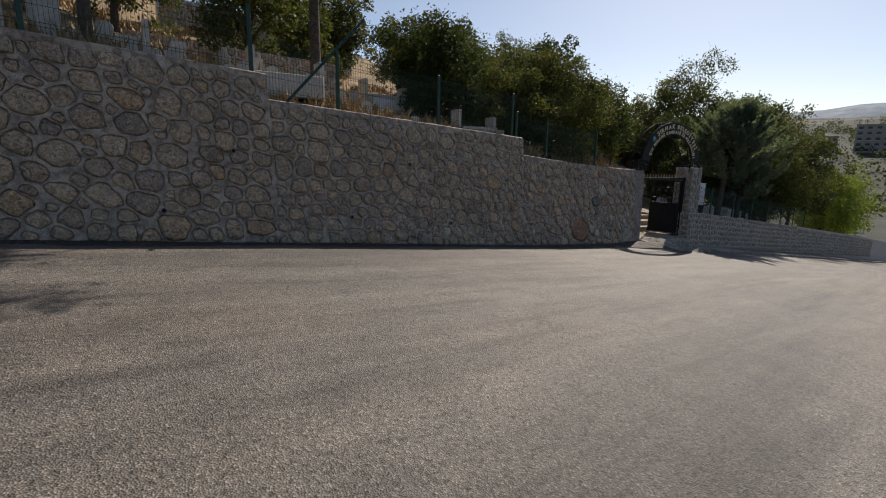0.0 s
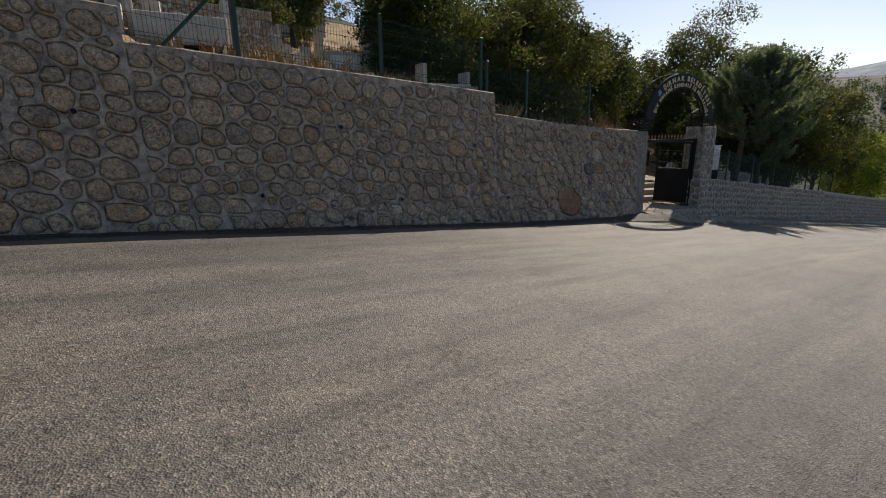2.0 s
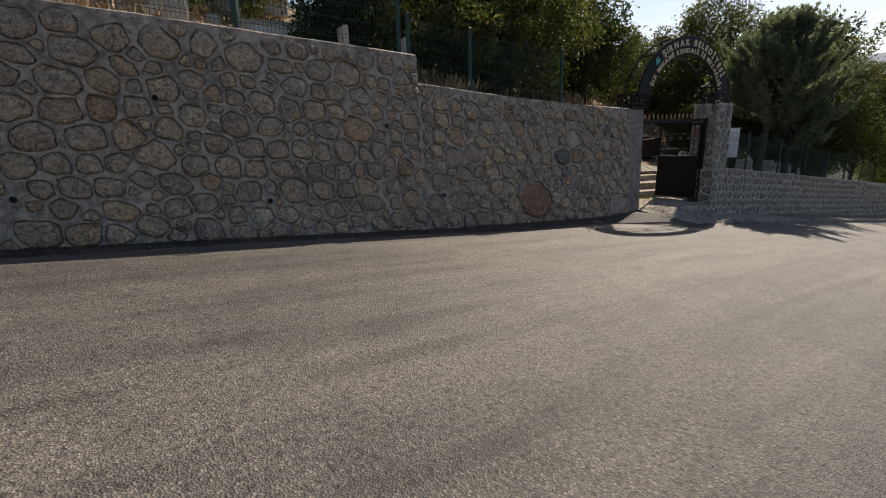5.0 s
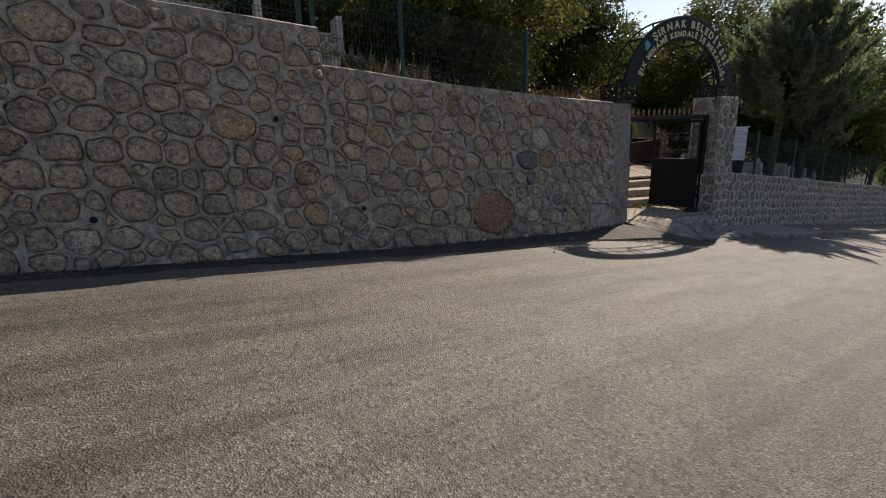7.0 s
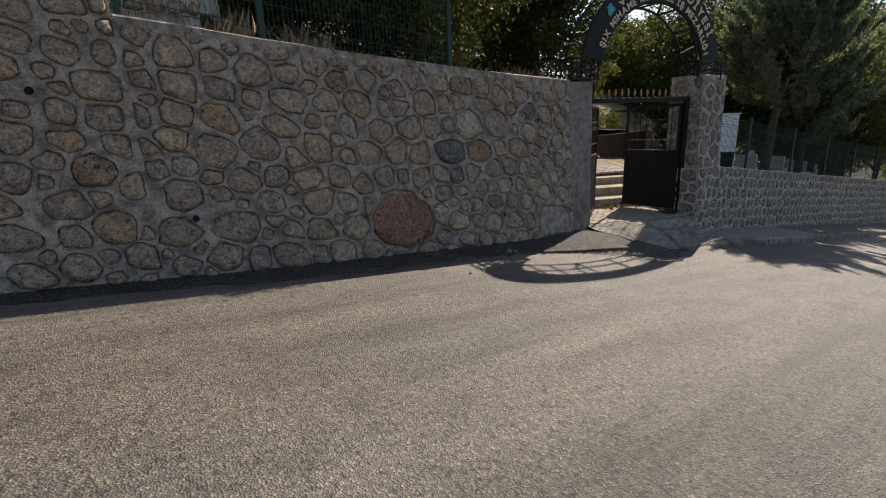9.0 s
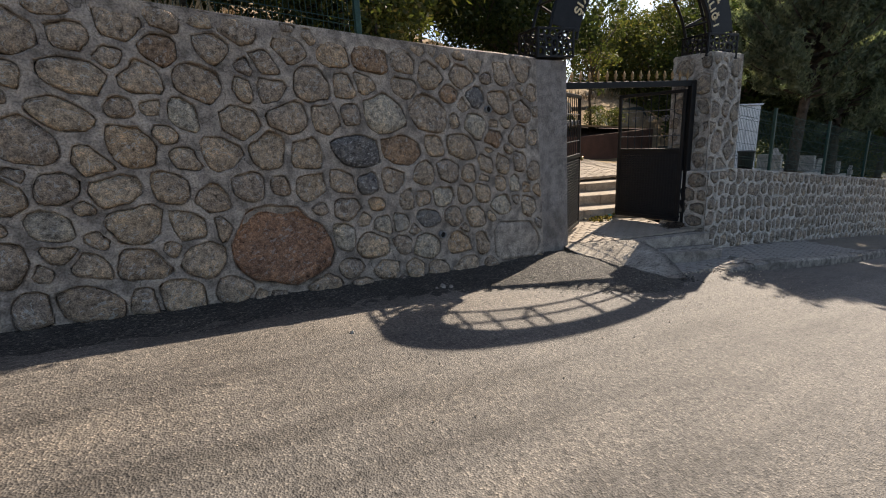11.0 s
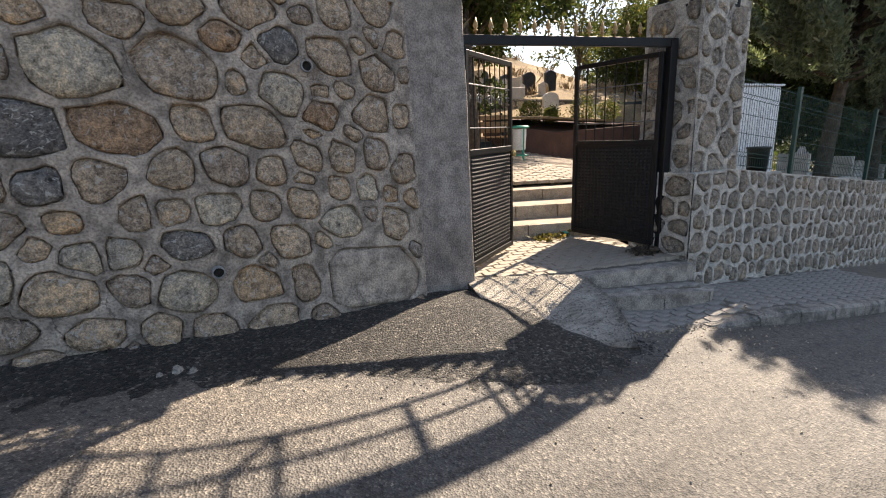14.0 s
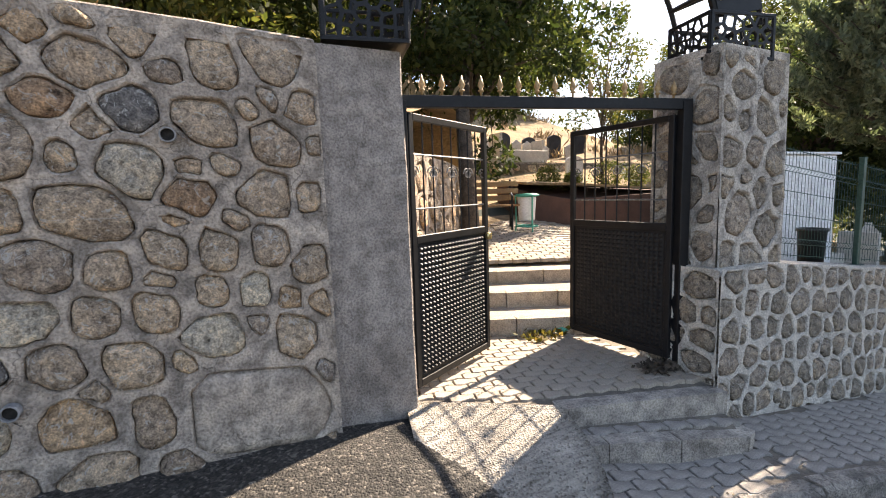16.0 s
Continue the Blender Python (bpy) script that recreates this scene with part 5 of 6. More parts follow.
def fence_panel(a, b, h, group="mesh fence panels"):
    """Welded wire panel from a to b with two crimped bands; a and b are at its foot."""
    a, b = Vector(a), Vector(b)
    pan = empty("mesh_fence", Matrix.Translation(a), "dark green welded wire fence panel", "fence", group)
    d = b - a
    L = d.length
    n = int(L / 0.055)
    g = Geo()
    for i in range(n + 1):
        p = d * (i / n)
        off = [(0, 0), (0.13, 0), (0.155, -0.025), (0.18, 0), (h - 0.22, 0), (h - 0.195, -0.025), (h - 0.17, 0), (h, 0)]
        g.tube([(p.x, p.y + o, p.z + z) for z, o in off], 0.0030, 3, cap=False)
    for z in (0.02, 0.13, 0.18, 0.40, 0.62, h - 0.22, h - 0.17, h - 0.02):
        g.tube([(0, 0.006, z), (d.x, d.y + 0.006, d.z + z)], 0.0045, 4)
    tagged(g.make("wire_mesh", M_FENCE, pan), kind="stuff")
    return pan


POSTS = [(-2.4, 8.58), (0.0, 8.58), (2.95, 8.58), (4.60, 8.62), (7.15, 8.62), (9.68, 8.62)]
for x, y in POSTS:
    fence_post(x, y, z_top(x) + 0.015, 1.12)
for (x0, y0), (x1, y1) in zip(POSTS, POSTS[1:]):
    z0, z1 = z_top(x0), z_top(x1)
    if x0 < 3 < x1:
        z0 = z_top(3.2)
        x0 = 3.12
    fence_panel((x0 + 0.03, y0 + 0.03, z0 + 0.05), (x1 - 0.03, y1 + 0.03, z1 + 0.05), 1.03)
for x, y in ((9.86, 8.62), (11.18, 8.62), (13.72, 8.62)):
    fence_post(x, y, z_top(x) + 0.015, 1.12)
fence_panel((9.9, 8.65, z_top(9.9) + 0.05), (11.15, 8.65, z_top(11.15) + 0.05), 1.03)
fence_panel((11.22, 8.65, z_top(11.2) + 0.05), (13.69, 8.65, z_top(13.7) + 0.05), 1.03)
brace = empty("fence_brace", Matrix.Translation((3.50, 8.60, z_top(3.5))), "slanting dark green steel fence brace", "brace")
Geo().tube([(0, 0, 0), (1.72, 0.05, 1.78)], 0.028, 6).make("brace_bar", M_FENCE, brace)
Geo().box((0.10, 0.10, 0.012), (0, 0, 0.006), 0.002).make("foot_plate", M_FENCE, brace)
# fence on the low wall
LOWPOSTS = [21.35, 23.9, 26.4, 28.9, 31.4, 33.9, 36.4]
for x in LOWPOSTS:
    fence_post(x, 7.78, low_top(x), 1.10, "fence posts on the low wall")
for x0, x1 in zip([19.80] + LOWPOSTS, LOWPOSTS):
    fence_panel((x0 + 0.03, 7.81, low_top(x0) + 0.04), (x1 - 0.03, 7.81, low_top(x1) + 0.04), 1.02, "mesh fence panels of the low wall")


# ---- trees ----
def leaf_cloud(blobs, n, size, rr, narrow=0.45, up=0.0, inner=0.55, stray=0.3):
    """Leaf-sized pieces scattered through a set of blobs (centre, radii)."""
    wts = np.array([b[1][0] * b[1][1] * b[1][2] for b in blobs]) ** (2 / 3)
    pick = rr.choice(len(blobs), n, p=wts / wts.sum())
    C = np.array([b[0] for b in blobs])[pick]
    Rr = np.array([b[1] for b in blobs])[pick]
    dirs = rr.normal(size=(n, 3))
    dirs /= np.linalg.norm(dirs, axis=1)[:, None]
    rad = inner + (1.08 - inner) * rr.random(n) ** 0.7
    P = C + dirs * Rr * rad[:, None]
    loose = rr.random(n) < stray
    P[loose] += rr.normal(size=(int(loose.sum()), 3)) * Rr[loose] * 0.33
    D = dirs * 0.7 + rr.normal(size=(n, 3)) * 0.6 + np.array([0, 0, up])
    D /= np.linalg.norm(D, axis=1)[:, None]
    S = np.cross(D, rr.normal(size=(n, 3)))
    S /= np.linalg.norm(S, axis=1)[:, None] + 1e-9
    sz = size * (0.6 + 0.8 * rr.random(n))[:, None]
    nrm = np.cross(D, S)
    a, b = P - D * sz * 0.5, P + D * sz * 0.5
    c = P + S * sz * narrow * 0.5 + nrm * sz * 0.06
    d = P - S * sz * narrow * 0.5 + nrm * sz * 0.06
    V = np.stack([a, c, b, d], 1).reshape(-1, 3)
    F = np.arange(4 * n).reshape(-1, 4)
    return V, F


def mesh_np(name, V, F, mat, parent):
    me = bpy.data.meshes.new(name)
    me.vertices.add(len(V))
    me.vertices.foreach_set("co", V.ravel())
    me.loops.add(F.size)
    me.loops.foreach_set("vertex_index", F.ravel())
    me.polygons.add(len(F))
    me.polygons.foreach_set("loop_start", np.arange(0, F.size, 4))
    me.update(calc_edges=True)
    me.materials.append(mat)
    ob = new(name, me)
    ob.parent = parent
    return ob


def tree(at, height, spread, clear, n, size, seed, label, mat=None, trunk_r=0.12, lean=(0, 0), conifer=False, narrow=0.45, group="", name="tree"):
    """clear: bare height of the trunk. Limbs end in leaf clumps; the outline stays uneven."""
    rr = np.random.default_rng(seed)
    t = empty(name, Matrix.Translation(at), label, "tree", group)
    top = Vector((lean[0], lean[1], height * (0.97 if conifer else 0.72)))
    g = Geo()
    mid = top * 0.5 + Vector((rr.normal() * 0.12, rr.normal() * 0.12, 0))
    mid = Vector((rr.normal() * 0.05, rr.normal() * 0.05, max(clear * 0.85, height * 0.2)))
    g.tube([(0, 0, -0.25), (0, 0, 0.25), mid, top], [trunk_r * 1.35, trunk_r, trunk_r * 0.72, trunk_r * 0.2], 9)
    blobs = []
    crown_h = height - clear
    if conifer:
        for _ in range(int(88 * spread)):
            f = rr.random() ** 0.9
            prof = 0.62 + 0.38 * math.sin(math.pi * 0.5 * f / 0.3) if f < 0.3 else (1 - ((f - 0.3) / 0.7) ** 1.6) ** 0.8
            a, reach = rr.random() * 6.283, spread * prof * (0.74 + 0.42 * rr.random())
            z = clear + crown_h * f * 0.86
            ax = top * (z / top.z)
            out, lift = Vector((math.cos(a), math.sin(a), 0)), 0.30 + 0.35 * f + 0.30 * rr.random()
            path = [Vector((ax.x, ax.y, z)) + out * (reach * k) + Vector((0, 0, lift * k * k * (0.5 + 0.5 * reach))) for k in (0, 0.35, 0.7, 1.0)]
            g.tube(path, [trunk_r * 0.26, trunk_r * 0.18, 0.012, 0.006], 4)
            # plumes fan off the outer half and turn up at the tip
            for _ in range(4):
                k = 0.35 + 0.65 * rr.random()
                p = Vector((ax.x, ax.y, z)) + out * (reach * k) + Vector((0, 0, lift * k * k * (0.5 + 0.5 * reach)))
                side = Vector((-out.y, out.x, 0)) * rr.normal() * 0.5
                for q in range(5):
                    tip = p + (out * 0.75 + side + Vector((0, 0, 0.35 + 0.22 * q))) * (0.085 * q)
                    rb = 0.125 * (1 - 0.15 * q)
                    blobs.append((tuple(tip), (rb, rb, rb * 1.25)))
    else:
        m = max(9, int(8 + spread * 6))
        for k in range(m):
            a = 2.4 * k + rr.random()
            f = (k + 0.5) / m
            z = clear + crown_h * (0.10 + 0.80 * f)
            r = spread * (0.25 + 0.75 * math.sin(math.pi * (0.14 + 0.74 * f))) * (0.45 + 0.55 * rr.random())
            base = top * min(0.95, (clear * 0.8 + (z - clear) * 0.5) / top.z)
            q = Vector((lean[0] * z / height + r * math.cos(a), lean[1] * z / height + r * math.sin(a), z + rr.normal() * 0.15))
            rb = spread * (0.26 + 0.16 * rr.random())
            blobs.append((tuple(q), (rb * 1.1, rb * 1.1, rb * 0.85)))
            bend = base.lerp(q, 0.5) + Vector((0, 0, 0.15 * spread))
            g.tube([base, bend, q], [trunk_r * 0.45, trunk_r * 0.25, 0.012], 6)
            for _ in range(2):
                q2 = q + Vector(rr.normal(size=3)) * rb * 0.9
                blobs.append((tuple(q2), (rb * 0.5, rb * 0.5, rb * 0.5)))
                g.tube([q, q2], [0.018, 0.006], 4)
    g.make("trunk", M_BARK, t, "rough brown trunk and limbs", smooth=True)
    V, F = leaf_cloud(blobs, n, size, rr, narrow, 0.9 if conifer else -0.1, 0.15 if conifer else 0.55, 0.05 if conifer else 0.3)
    mesh_np("crown", V, F, mat or M_LEAF, t)
    return t


LEAFY = "leafy broad-crowned tree with an uneven green crown"
# hillside above the wall
tree((0.75, 9.5, z_hill(0.75, 9.5)), 4.6, 1.5, 1.9, 9000, 0.13, 1, "leaning dark tree behind the fence", M_LEAF_DARK, 0.10, (-0.5, 0.2))
tree((4.6, 13.9, z_hill(4.6, 13.9)), 4.0, 1.4, 0.6, 14000, 0.12, 2, LEAFY, M_LEAF, 0.12)
tree((5.05, 10.6, z_hill(5.05, 10.6)), 8.4, 2.2, 4.9, 17000, 0.14, 3, "tall tree with a bare trunk and high crown", M_LEAF, 0.13, (2.0, 0.3))
tree((7.6, 17.0, z_hill(7.6, 17.0)), 2.6, 1.0, 0.2, 8000, 0.12, 4, LEAFY, M_LEAF)
tree((11.4, 13.9, z_hill(11.4, 13.9)), 3.9, 1.7, 0.4, 22000, 0.12, 5, LEAFY, M_LEAF_DARK, 0.12)
tree((12.4, 11.0, z_hill(12.4, 11.0)), 2.6, 1.3, 0.2, 15000, 0.10, 6, "smaller yellowing tree close behind the fence", M_LEAF, 0.07)
tree((14.6, 11.1, z_hill(14.6, 11.1)), 4.1, 1.6, 0.3, 24000, 0.10, 7, LEAFY, M_LEAF, 0.08)
tree((15.9, 12.9, z_hill(15.9, 12.9)), 4.0, 1.9, 0.4, 24000, 0.12, 8, "dense dark tree above the gate court", M_LEAF_DARK, 0.16)
tree((18.9, 11.7, z_court(18.9, 11.7)), 5.9, 2.0, 2.5, 30000, 0.13, 9, "big dark shade tree inside the gate", M_LEAF_DARK, 0.15, (1.5, 2.6))
for i, (x, y, h, s) in enumerate(((10.2, 20.5, 4.0, 1.7), (2.0, 18.0, 5.0, 2.0), (12.8, 16.0, 3.8, 1.8), (-3.5, 13.0, 5.5, 2.2), (-1.0, 20.0, 5.5, 2.3), (16.5, 17.5, 4.4, 2.1))):
    tree((x, y, z_hill(x, y)), h, s, 0.6, 15000, 0.15, 30 + i, LEAFY, M_LEAF, 0.12)
# behind the gate and the low wall
for i, (x, y, h, s, mt) in enumerate(((35, 19.5, 5.6, 2.4, M_LEAF), (37, 23, 6.5, 2.6, M_LEAF_DARK), (36.0, 16.0, 9.6, 3.0, M_LEAF), (42, 20.5, 6.5, 2.8, M_LEAF), (47, 25, 7.0, 3.0, M_LEAF_DARK), (39, 20, 6.0, 2.6, M_LEAF_DARK), (25.5, 27, 4.0, 2.0, M_LEAF_DRY), (30.5, 13.6, 5.8, 2.1, M_LEAF_DARK), (41, 14, 9.2, 2.8, M_LEAF_DARK), (33.5, 11.0, 7.6, 2.3, M_LEAF_DARK), (38, 10.4, 8.0, 2.4, M_LEAF), (44, 10.5, 8.0, 2.5, M_LEAF_DARK), (31, 28, 6, 2.8, M_LEAF), (21, 29, 4.5, 2.4, M_LEAF), (48, 14, 8.6, 3, M_LEAF), (27.5, 11.2, 4.6, 1.6, M_LEAF_DARK))):
    tree((x, y, z_court(x, y)), h, s, 0.7 if y < 20 or x > 29 else 1.9, int(4500 * s * (s if s > 2.5 else 2.2)), 0.15, 50 + i, LEAFY, mt, 0.13)
tree((51, 9.8, z_court(51, 9.8)), 6.2, 2.6, 0.5, 14000, 0.18, 70, "bright lime-green bushy tree beyond the wall", M_LEAF_LIME, 0.1)
tree((58, 10.5, z_court(58, 10.5)), 7.0, 3.0, 0.5, 12000, 0.20, 71, "lime-green bushy tree beyond the wall", M_LEAF_LIME, 0.1)
tree((25.4, 8.95, z_court(25.4, 8.95)), 5.7, 1.95, 2.2, 120000, 0.115, 72, "dense blue-green pine with upswept tufts", M_NEEDLE, 0.15, (-0.35, -0.55), conifer=True, narrow=0.28, name="pine_tree")
tree((29.2, 9.3, z_court(29.2, 9.3)), 6.4, 1.9, 1.4, 80000, 0.125, 73, "dark blue-green pine beside another pine", M_NEEDLE, 0.15, conifer=True, narrow=0.28, name="pine_tree")


# ---- inside the gate ----
PTS = [(16.72, 9.05), (18.05, 10.75), (19.25, 12.6), (19.6, 15.2)]
for (xa, ya), (xb, yb) in zip(PTS, PTS[1:]):
    dx, dy = xb - xa, yb - ya
    L = math.hypot(dx, dy)
    ux, uy = dx / L, dy / L
    nx, ny = uy, -ux
    body = Geo().prism([(xa - nx * 0.05, ya - ny * 0.05, -1.7), (xb - nx * 0.05, yb - ny * 0.05, -1.7), (xb - nx * 0.45, yb - ny * 0.45, -1.7), (xa - nx * 0.45, ya - ny * 0.45, -1.7)], (0, 0, 2.28)).make("wall_inner", M_MORTAR)
    tagged(body, "inner retaining wall of rough grey stones", "wall", kind="structure")
    cells = facing([(0, 0), (L, 0), (L, 2.25), (0, 2.25)], [(0.16, 200), (0.12, 500), (0.09, 700)], rng, gap=0.02)
    build_facing(body, lambda u, v, w: (xa + ux * u + nx * w, ya + uy * u + ny * w, -1.68 + v), cells, M_MORTAR, rng, sides=10)


def bench(m):
    b = empty("park_bench", m, "wooden slatted bench with black iron frame", "bench")
    for i in range(3):
        Geo().box((1.3, 0.10, 0.035), (0, -0.17 + i * 0.125, 0.45), 0.008).make("seat_slat", M_WOOD, b)
    for i in range(3):
        Geo().box((1.3, 0.03, 0.095), (0, 0.24 + i * 0.03, 0.58 + i * 0.13), 0.008).make("back_slat", M_WOOD, b)
    for x in (-0.5, 0.5):
        Geo().tube([(x, -0.24, 0), (x, -0.20, 0.22), (x, -0.22, 0.42), (x, 0.18, 0.43), (x, 0.25, 0.55), (x, 0.33, 0.92)], 0.022, 6).make("side_frame", M_BLACK, b)
        Geo().tube([(x, 0.30, 0), (x, 0.20, 0.2), (x, 0.18, 0.43)], 0.022, 6).make("leg", M_BLACK, b)
        Geo().tube([(x, -0.22, 0.43), (x, -0.26, 0.62), (x, -0.05, 0.67), (x, 0.26, 0.64)], 0.018, 6).make("armrest", M_BLACK, b)
    return b


bench(pose(19.75, 12.72, z_court(19.75, 12.72), 0, 0, -30))

bin_at = (20.35, 12.22, z_court(20.35, 12.22))
litter = empty("litter_bin", Matrix.Translation(bin_at), "white plastic litter bin in a turquoise metal stand", "litter bin")
Geo().lathe([(0.13, 0.20), (0.145, 0.22), (0.165, 0.60), (0.165, 0.62), (0.15, 0.62), (0.14, 0.25)], (0, 0, 0), 20).make("bucket", M_WHITE, litter, "white plastic bucket", smooth=True)
pts = [(0.20 * math.cos(t), 0.20 * math.sin(t), 0.65) for t in np.linspace(0, 2 * math.pi, 25)]
Geo().tube(pts, 0.022, 6).make("top_ring", M_GREENPAINT, litter, smooth=True)
Geo().lathe([(0.02, 0.66), (0.20, 0.66), (0.19, 0.68), (0.02, 0.685)], (0, 0, 0), 20).make("lid", M_GREENPAINT, litter, smooth=True)
pts = [(0.19 * math.cos(t), 0.19 * math.sin(t), 0.10) for t in np.linspace(0, 2 * math.pi, 25)]
Geo().tube(pts, 0.016, 6).make("foot_ring", M_GREENPAINT, litter, smooth=True)
for a in (0.4, 2.5, 4.6):
    c, s = math.cos(a), math.sin(a)
    Geo().tube([(0.21 * c, 0.21 * s, 0), (0.19 * c, 0.19 * s, 0.10), (0.20 * c, 0.20 * s, 0.65)], 0.014, 6).make("leg", M_GREENPAINT, litter)

# long brown planter, with soil and low plants
g = Geo().prism([(21.45, 13.75, z_court(21.5, 13.7) - 0.2), (22.3, 13.25, z_court(22.3, 13.4) - 0.25), (26.6, 13.6, -0.75), (26.6, 14.9, -0.7), (21.6, 15.2, -0.4)], (0, 0, 0.8))
planter = tagged(g.make("planter", M_BROWNWALL), "low dark brown planter wall in the court", "planter")
tagged(Geo().prism([(21.5, 13.82, 0.30), (22.3, 13.36, 0.27), (26.5, 13.7, 0.06), (26.5, 14.8, 0.10), (21.65, 15.1, 0.40)], (0, 0, 0.05)).make("soil", M_EARTH, planter), "dry soil")
rr = np.random.default_rng(5)
for i, (x, y, r) in enumerate(((22.4, 14.2, 0.28), (23.2, 14.3, 0.2), (24.3, 14.2, 0.35), (25.4, 14.3, 0.3))):
    sh = empty("shrub", Matrix.Translation((x, y, 0.2)), "small green shrub growing in the planter", "shrub", "shrubs in the planter")
    V, F = leaf_cloud([((0, 0, r * 0.9), (r, r, r))], 1500, 0.06, rr)
    mesh_np("leaves", V, F, M_LEAF, sh)
    Geo().tube([(0, 0, -0.05), (0, 0, r)], [0.02, 0.008], 5).make("stem", M_BARK, sh)
tree((24.2, 14.3, 0.1), 4.2, 1.1, 1.2, 3500, 0.10, 81, "thin open tree with bare branching stems", M_LEAF, 0.05)

wall_back = Geo().prism([(20.6, 16.4, 0.0), (29, 17.2, 0.0), (29, 17.6, 0.0), (20.6, 16.8, 0.0)], (0, 0, 1.0)).make("wall_back", M_MORTAR)
tagged(wall_back, "low dry-stone wall below the graves", "wall", kind="structure")
cells = facing([(0, 0), (8.4, 0), (8.4, 0.85), (0, 0.85)], [(0.15, 400), (0.11, 700), (0.08, 800)], rng, gap=0.012)
build_facing(wall_back, lambda u, v, w: (20.6 + u * 0.995, 16.36 + u * 0.095 - w, 0.1 + v), cells, M_JOINT, rng, keep=lambda c: False, sides=8)


# ---- graves ----
def headstone(x, y, z, w, h, mat, label, kind_top="round", turn=0, tilt=0, group="headstones"):
    n = 9
    if kind_top == "round":
        top = [(w / 2 * math.cos(t), h - w * 0.28 + w * 0.28 * math.sin(t)) for t in np.linspace(0, math.pi, n)]
    elif kind_top == "point":
        top = [(w / 2, h * 0.80), (w * 0.30, h * 0.88), (w * 0.16, h * 0.90), (0, h), (-w * 0.16, h * 0.90), (-w * 0.30, h * 0.88), (-w / 2, h * 0.80)]
    else:
        top = [(w / 2, h - 0.03), (w / 2 - 0.03, h), (-w / 2 + 0.03, h), (-w / 2, h - 0.03)]
    outline = [(-w / 2 * 0.92, -0.15)] + [(w / 2 * 0.92, -0.15)] + top
    hs = empty("headstone", pose(x, y, z, tilt, 0, turn), label, "headstone", group)
    Geo().prism([(a, -0.045, b) for a, b in outline], (0, 0.09, 0)).make("slab", mat, hs)
    return hs


def grave(x, y, z, l, w, h, turn, mat, label, panel=None):
    gr = empty("grave", pose(x, y, z, 0, 0, turn), label, "grave", "graves")
    for size, at in (((l, 0.10, h), (0, -w / 2, h / 2)), ((l, 0.10, h), (0, w / 2, h / 2)), ((0.10, w - 0.1, h), (-l / 2 + 0.05, 0, h / 2)), ((0.10, w - 0.1, h), (l / 2 - 0.05, 0, h / 2))):
        Geo().box(size, at, 0.012).make("side_slab", mat, gr)
    Geo().box((l - 0.2, w - 0.1, h * 0.85), (0, 0, h * 0.42), 0.01).make("earth_fill", M_EARTH, gr, "dry earth filling")
    for s in (-1, 1):
        Geo().prism([(s * (l / 2 + 0.02) - 0.05, -w * 0.32, -0.1), (s * (l / 2 + 0.02) + 0.05, -w * 0.32, -0.1), (s * (l / 2 + 0.02) + 0.05, w * 0.32, -0.1), (s * (l / 2 + 0.02) - 0.05, w * 0.32, -0.1)], (0, 0, h + 0.52 - 0.08 * s)).make("end_stone", mat, gr)
    if panel:
        Geo().box((l - 0.3, 0.012, h * 0.62), (0, -w / 2 - 0.055, h * 0.5), 0.003).make("marble_panel", panel, gr, "pale marble facing")
    return gr


GREY_HS = "weathered grey headstone standing in dry grass"
rh = random.Random(4)
for x, y, w, h in ((1.92, 9.55, 0.22, 0.40), (3.14, 9.6, 0.24, 0.46), (2.88, 9.65, 0.20, 0.36), (1.02, 9.9, 0.26, 0.55), (0.30, 9.6, 0.30, 0.75), (1.65, 9.5, 0.22, 0.28), (-0.35, 9.8, 0.28, 0.55), (-0.9, 9.5, 0.34, 0.5), (3.9, 11.2, 0.28, 0.55), (4.4, 11.6, 0.28, 0.5), (7.2, 13.6, 0.32, 0.60), (6.7, 13.8, 0.32, 0.55), (8.05, 14.3, 0.3, 0.55), (6.4, 10.6, 0.26, 0.42), (6.9, 10.5, 0.24, 0.40), (11.2, 15.2, 0.34, 0.6), (2.4, 11.5, 0.3, 0.5), (5.3, 12.2, 0.28, 0.45), (8.5, 11.4, 0.25, 0.35), (7.8, 11.2, 0.28, 0.3)):
    headstone(x, y, z_hill(x, y), w, h, M_GRAVE, GREY_HS, rh.choice(["round", "point", "flat", "round"]), rh.uniform(-25, 25), rh.uniform(-5, 5), "old headstones on the hillside")
# carved sarcophagus graves on the slope
grave(9.5, 14.75, z_hill(9.5, 14.75) - 0.05, 1.55, 0.8, 0.62, -3, M_GRAVE, "raised stone grave with tall end stones", M_MARBLE)
grave(6.9, 15.4, z_hill(6.9, 15.4), 1.5, 0.8, 0.5, -6, M_GRAVE, "raised grey stone grave on the slope", M_GRAVE)
grave(0.9, 10.3, z_hill(0.9, 10.3), 1.5, 0.7, 0.32, -8, M_GRAVE, "low stone grave behind the fence")
grave(4.1, 9.95, z_hill(4.1, 9.95) - 0.05, 1.35, 0.7, 0.45, -8, M_GRAVE, "plain slab grave beside the fence brace", M_GRAVE)
grave(10.5, 11.0, z_hill(10.5, 11.0), 1.3, 0.7, 0.3, -8, M_GRAVE, "low grave under the trees")

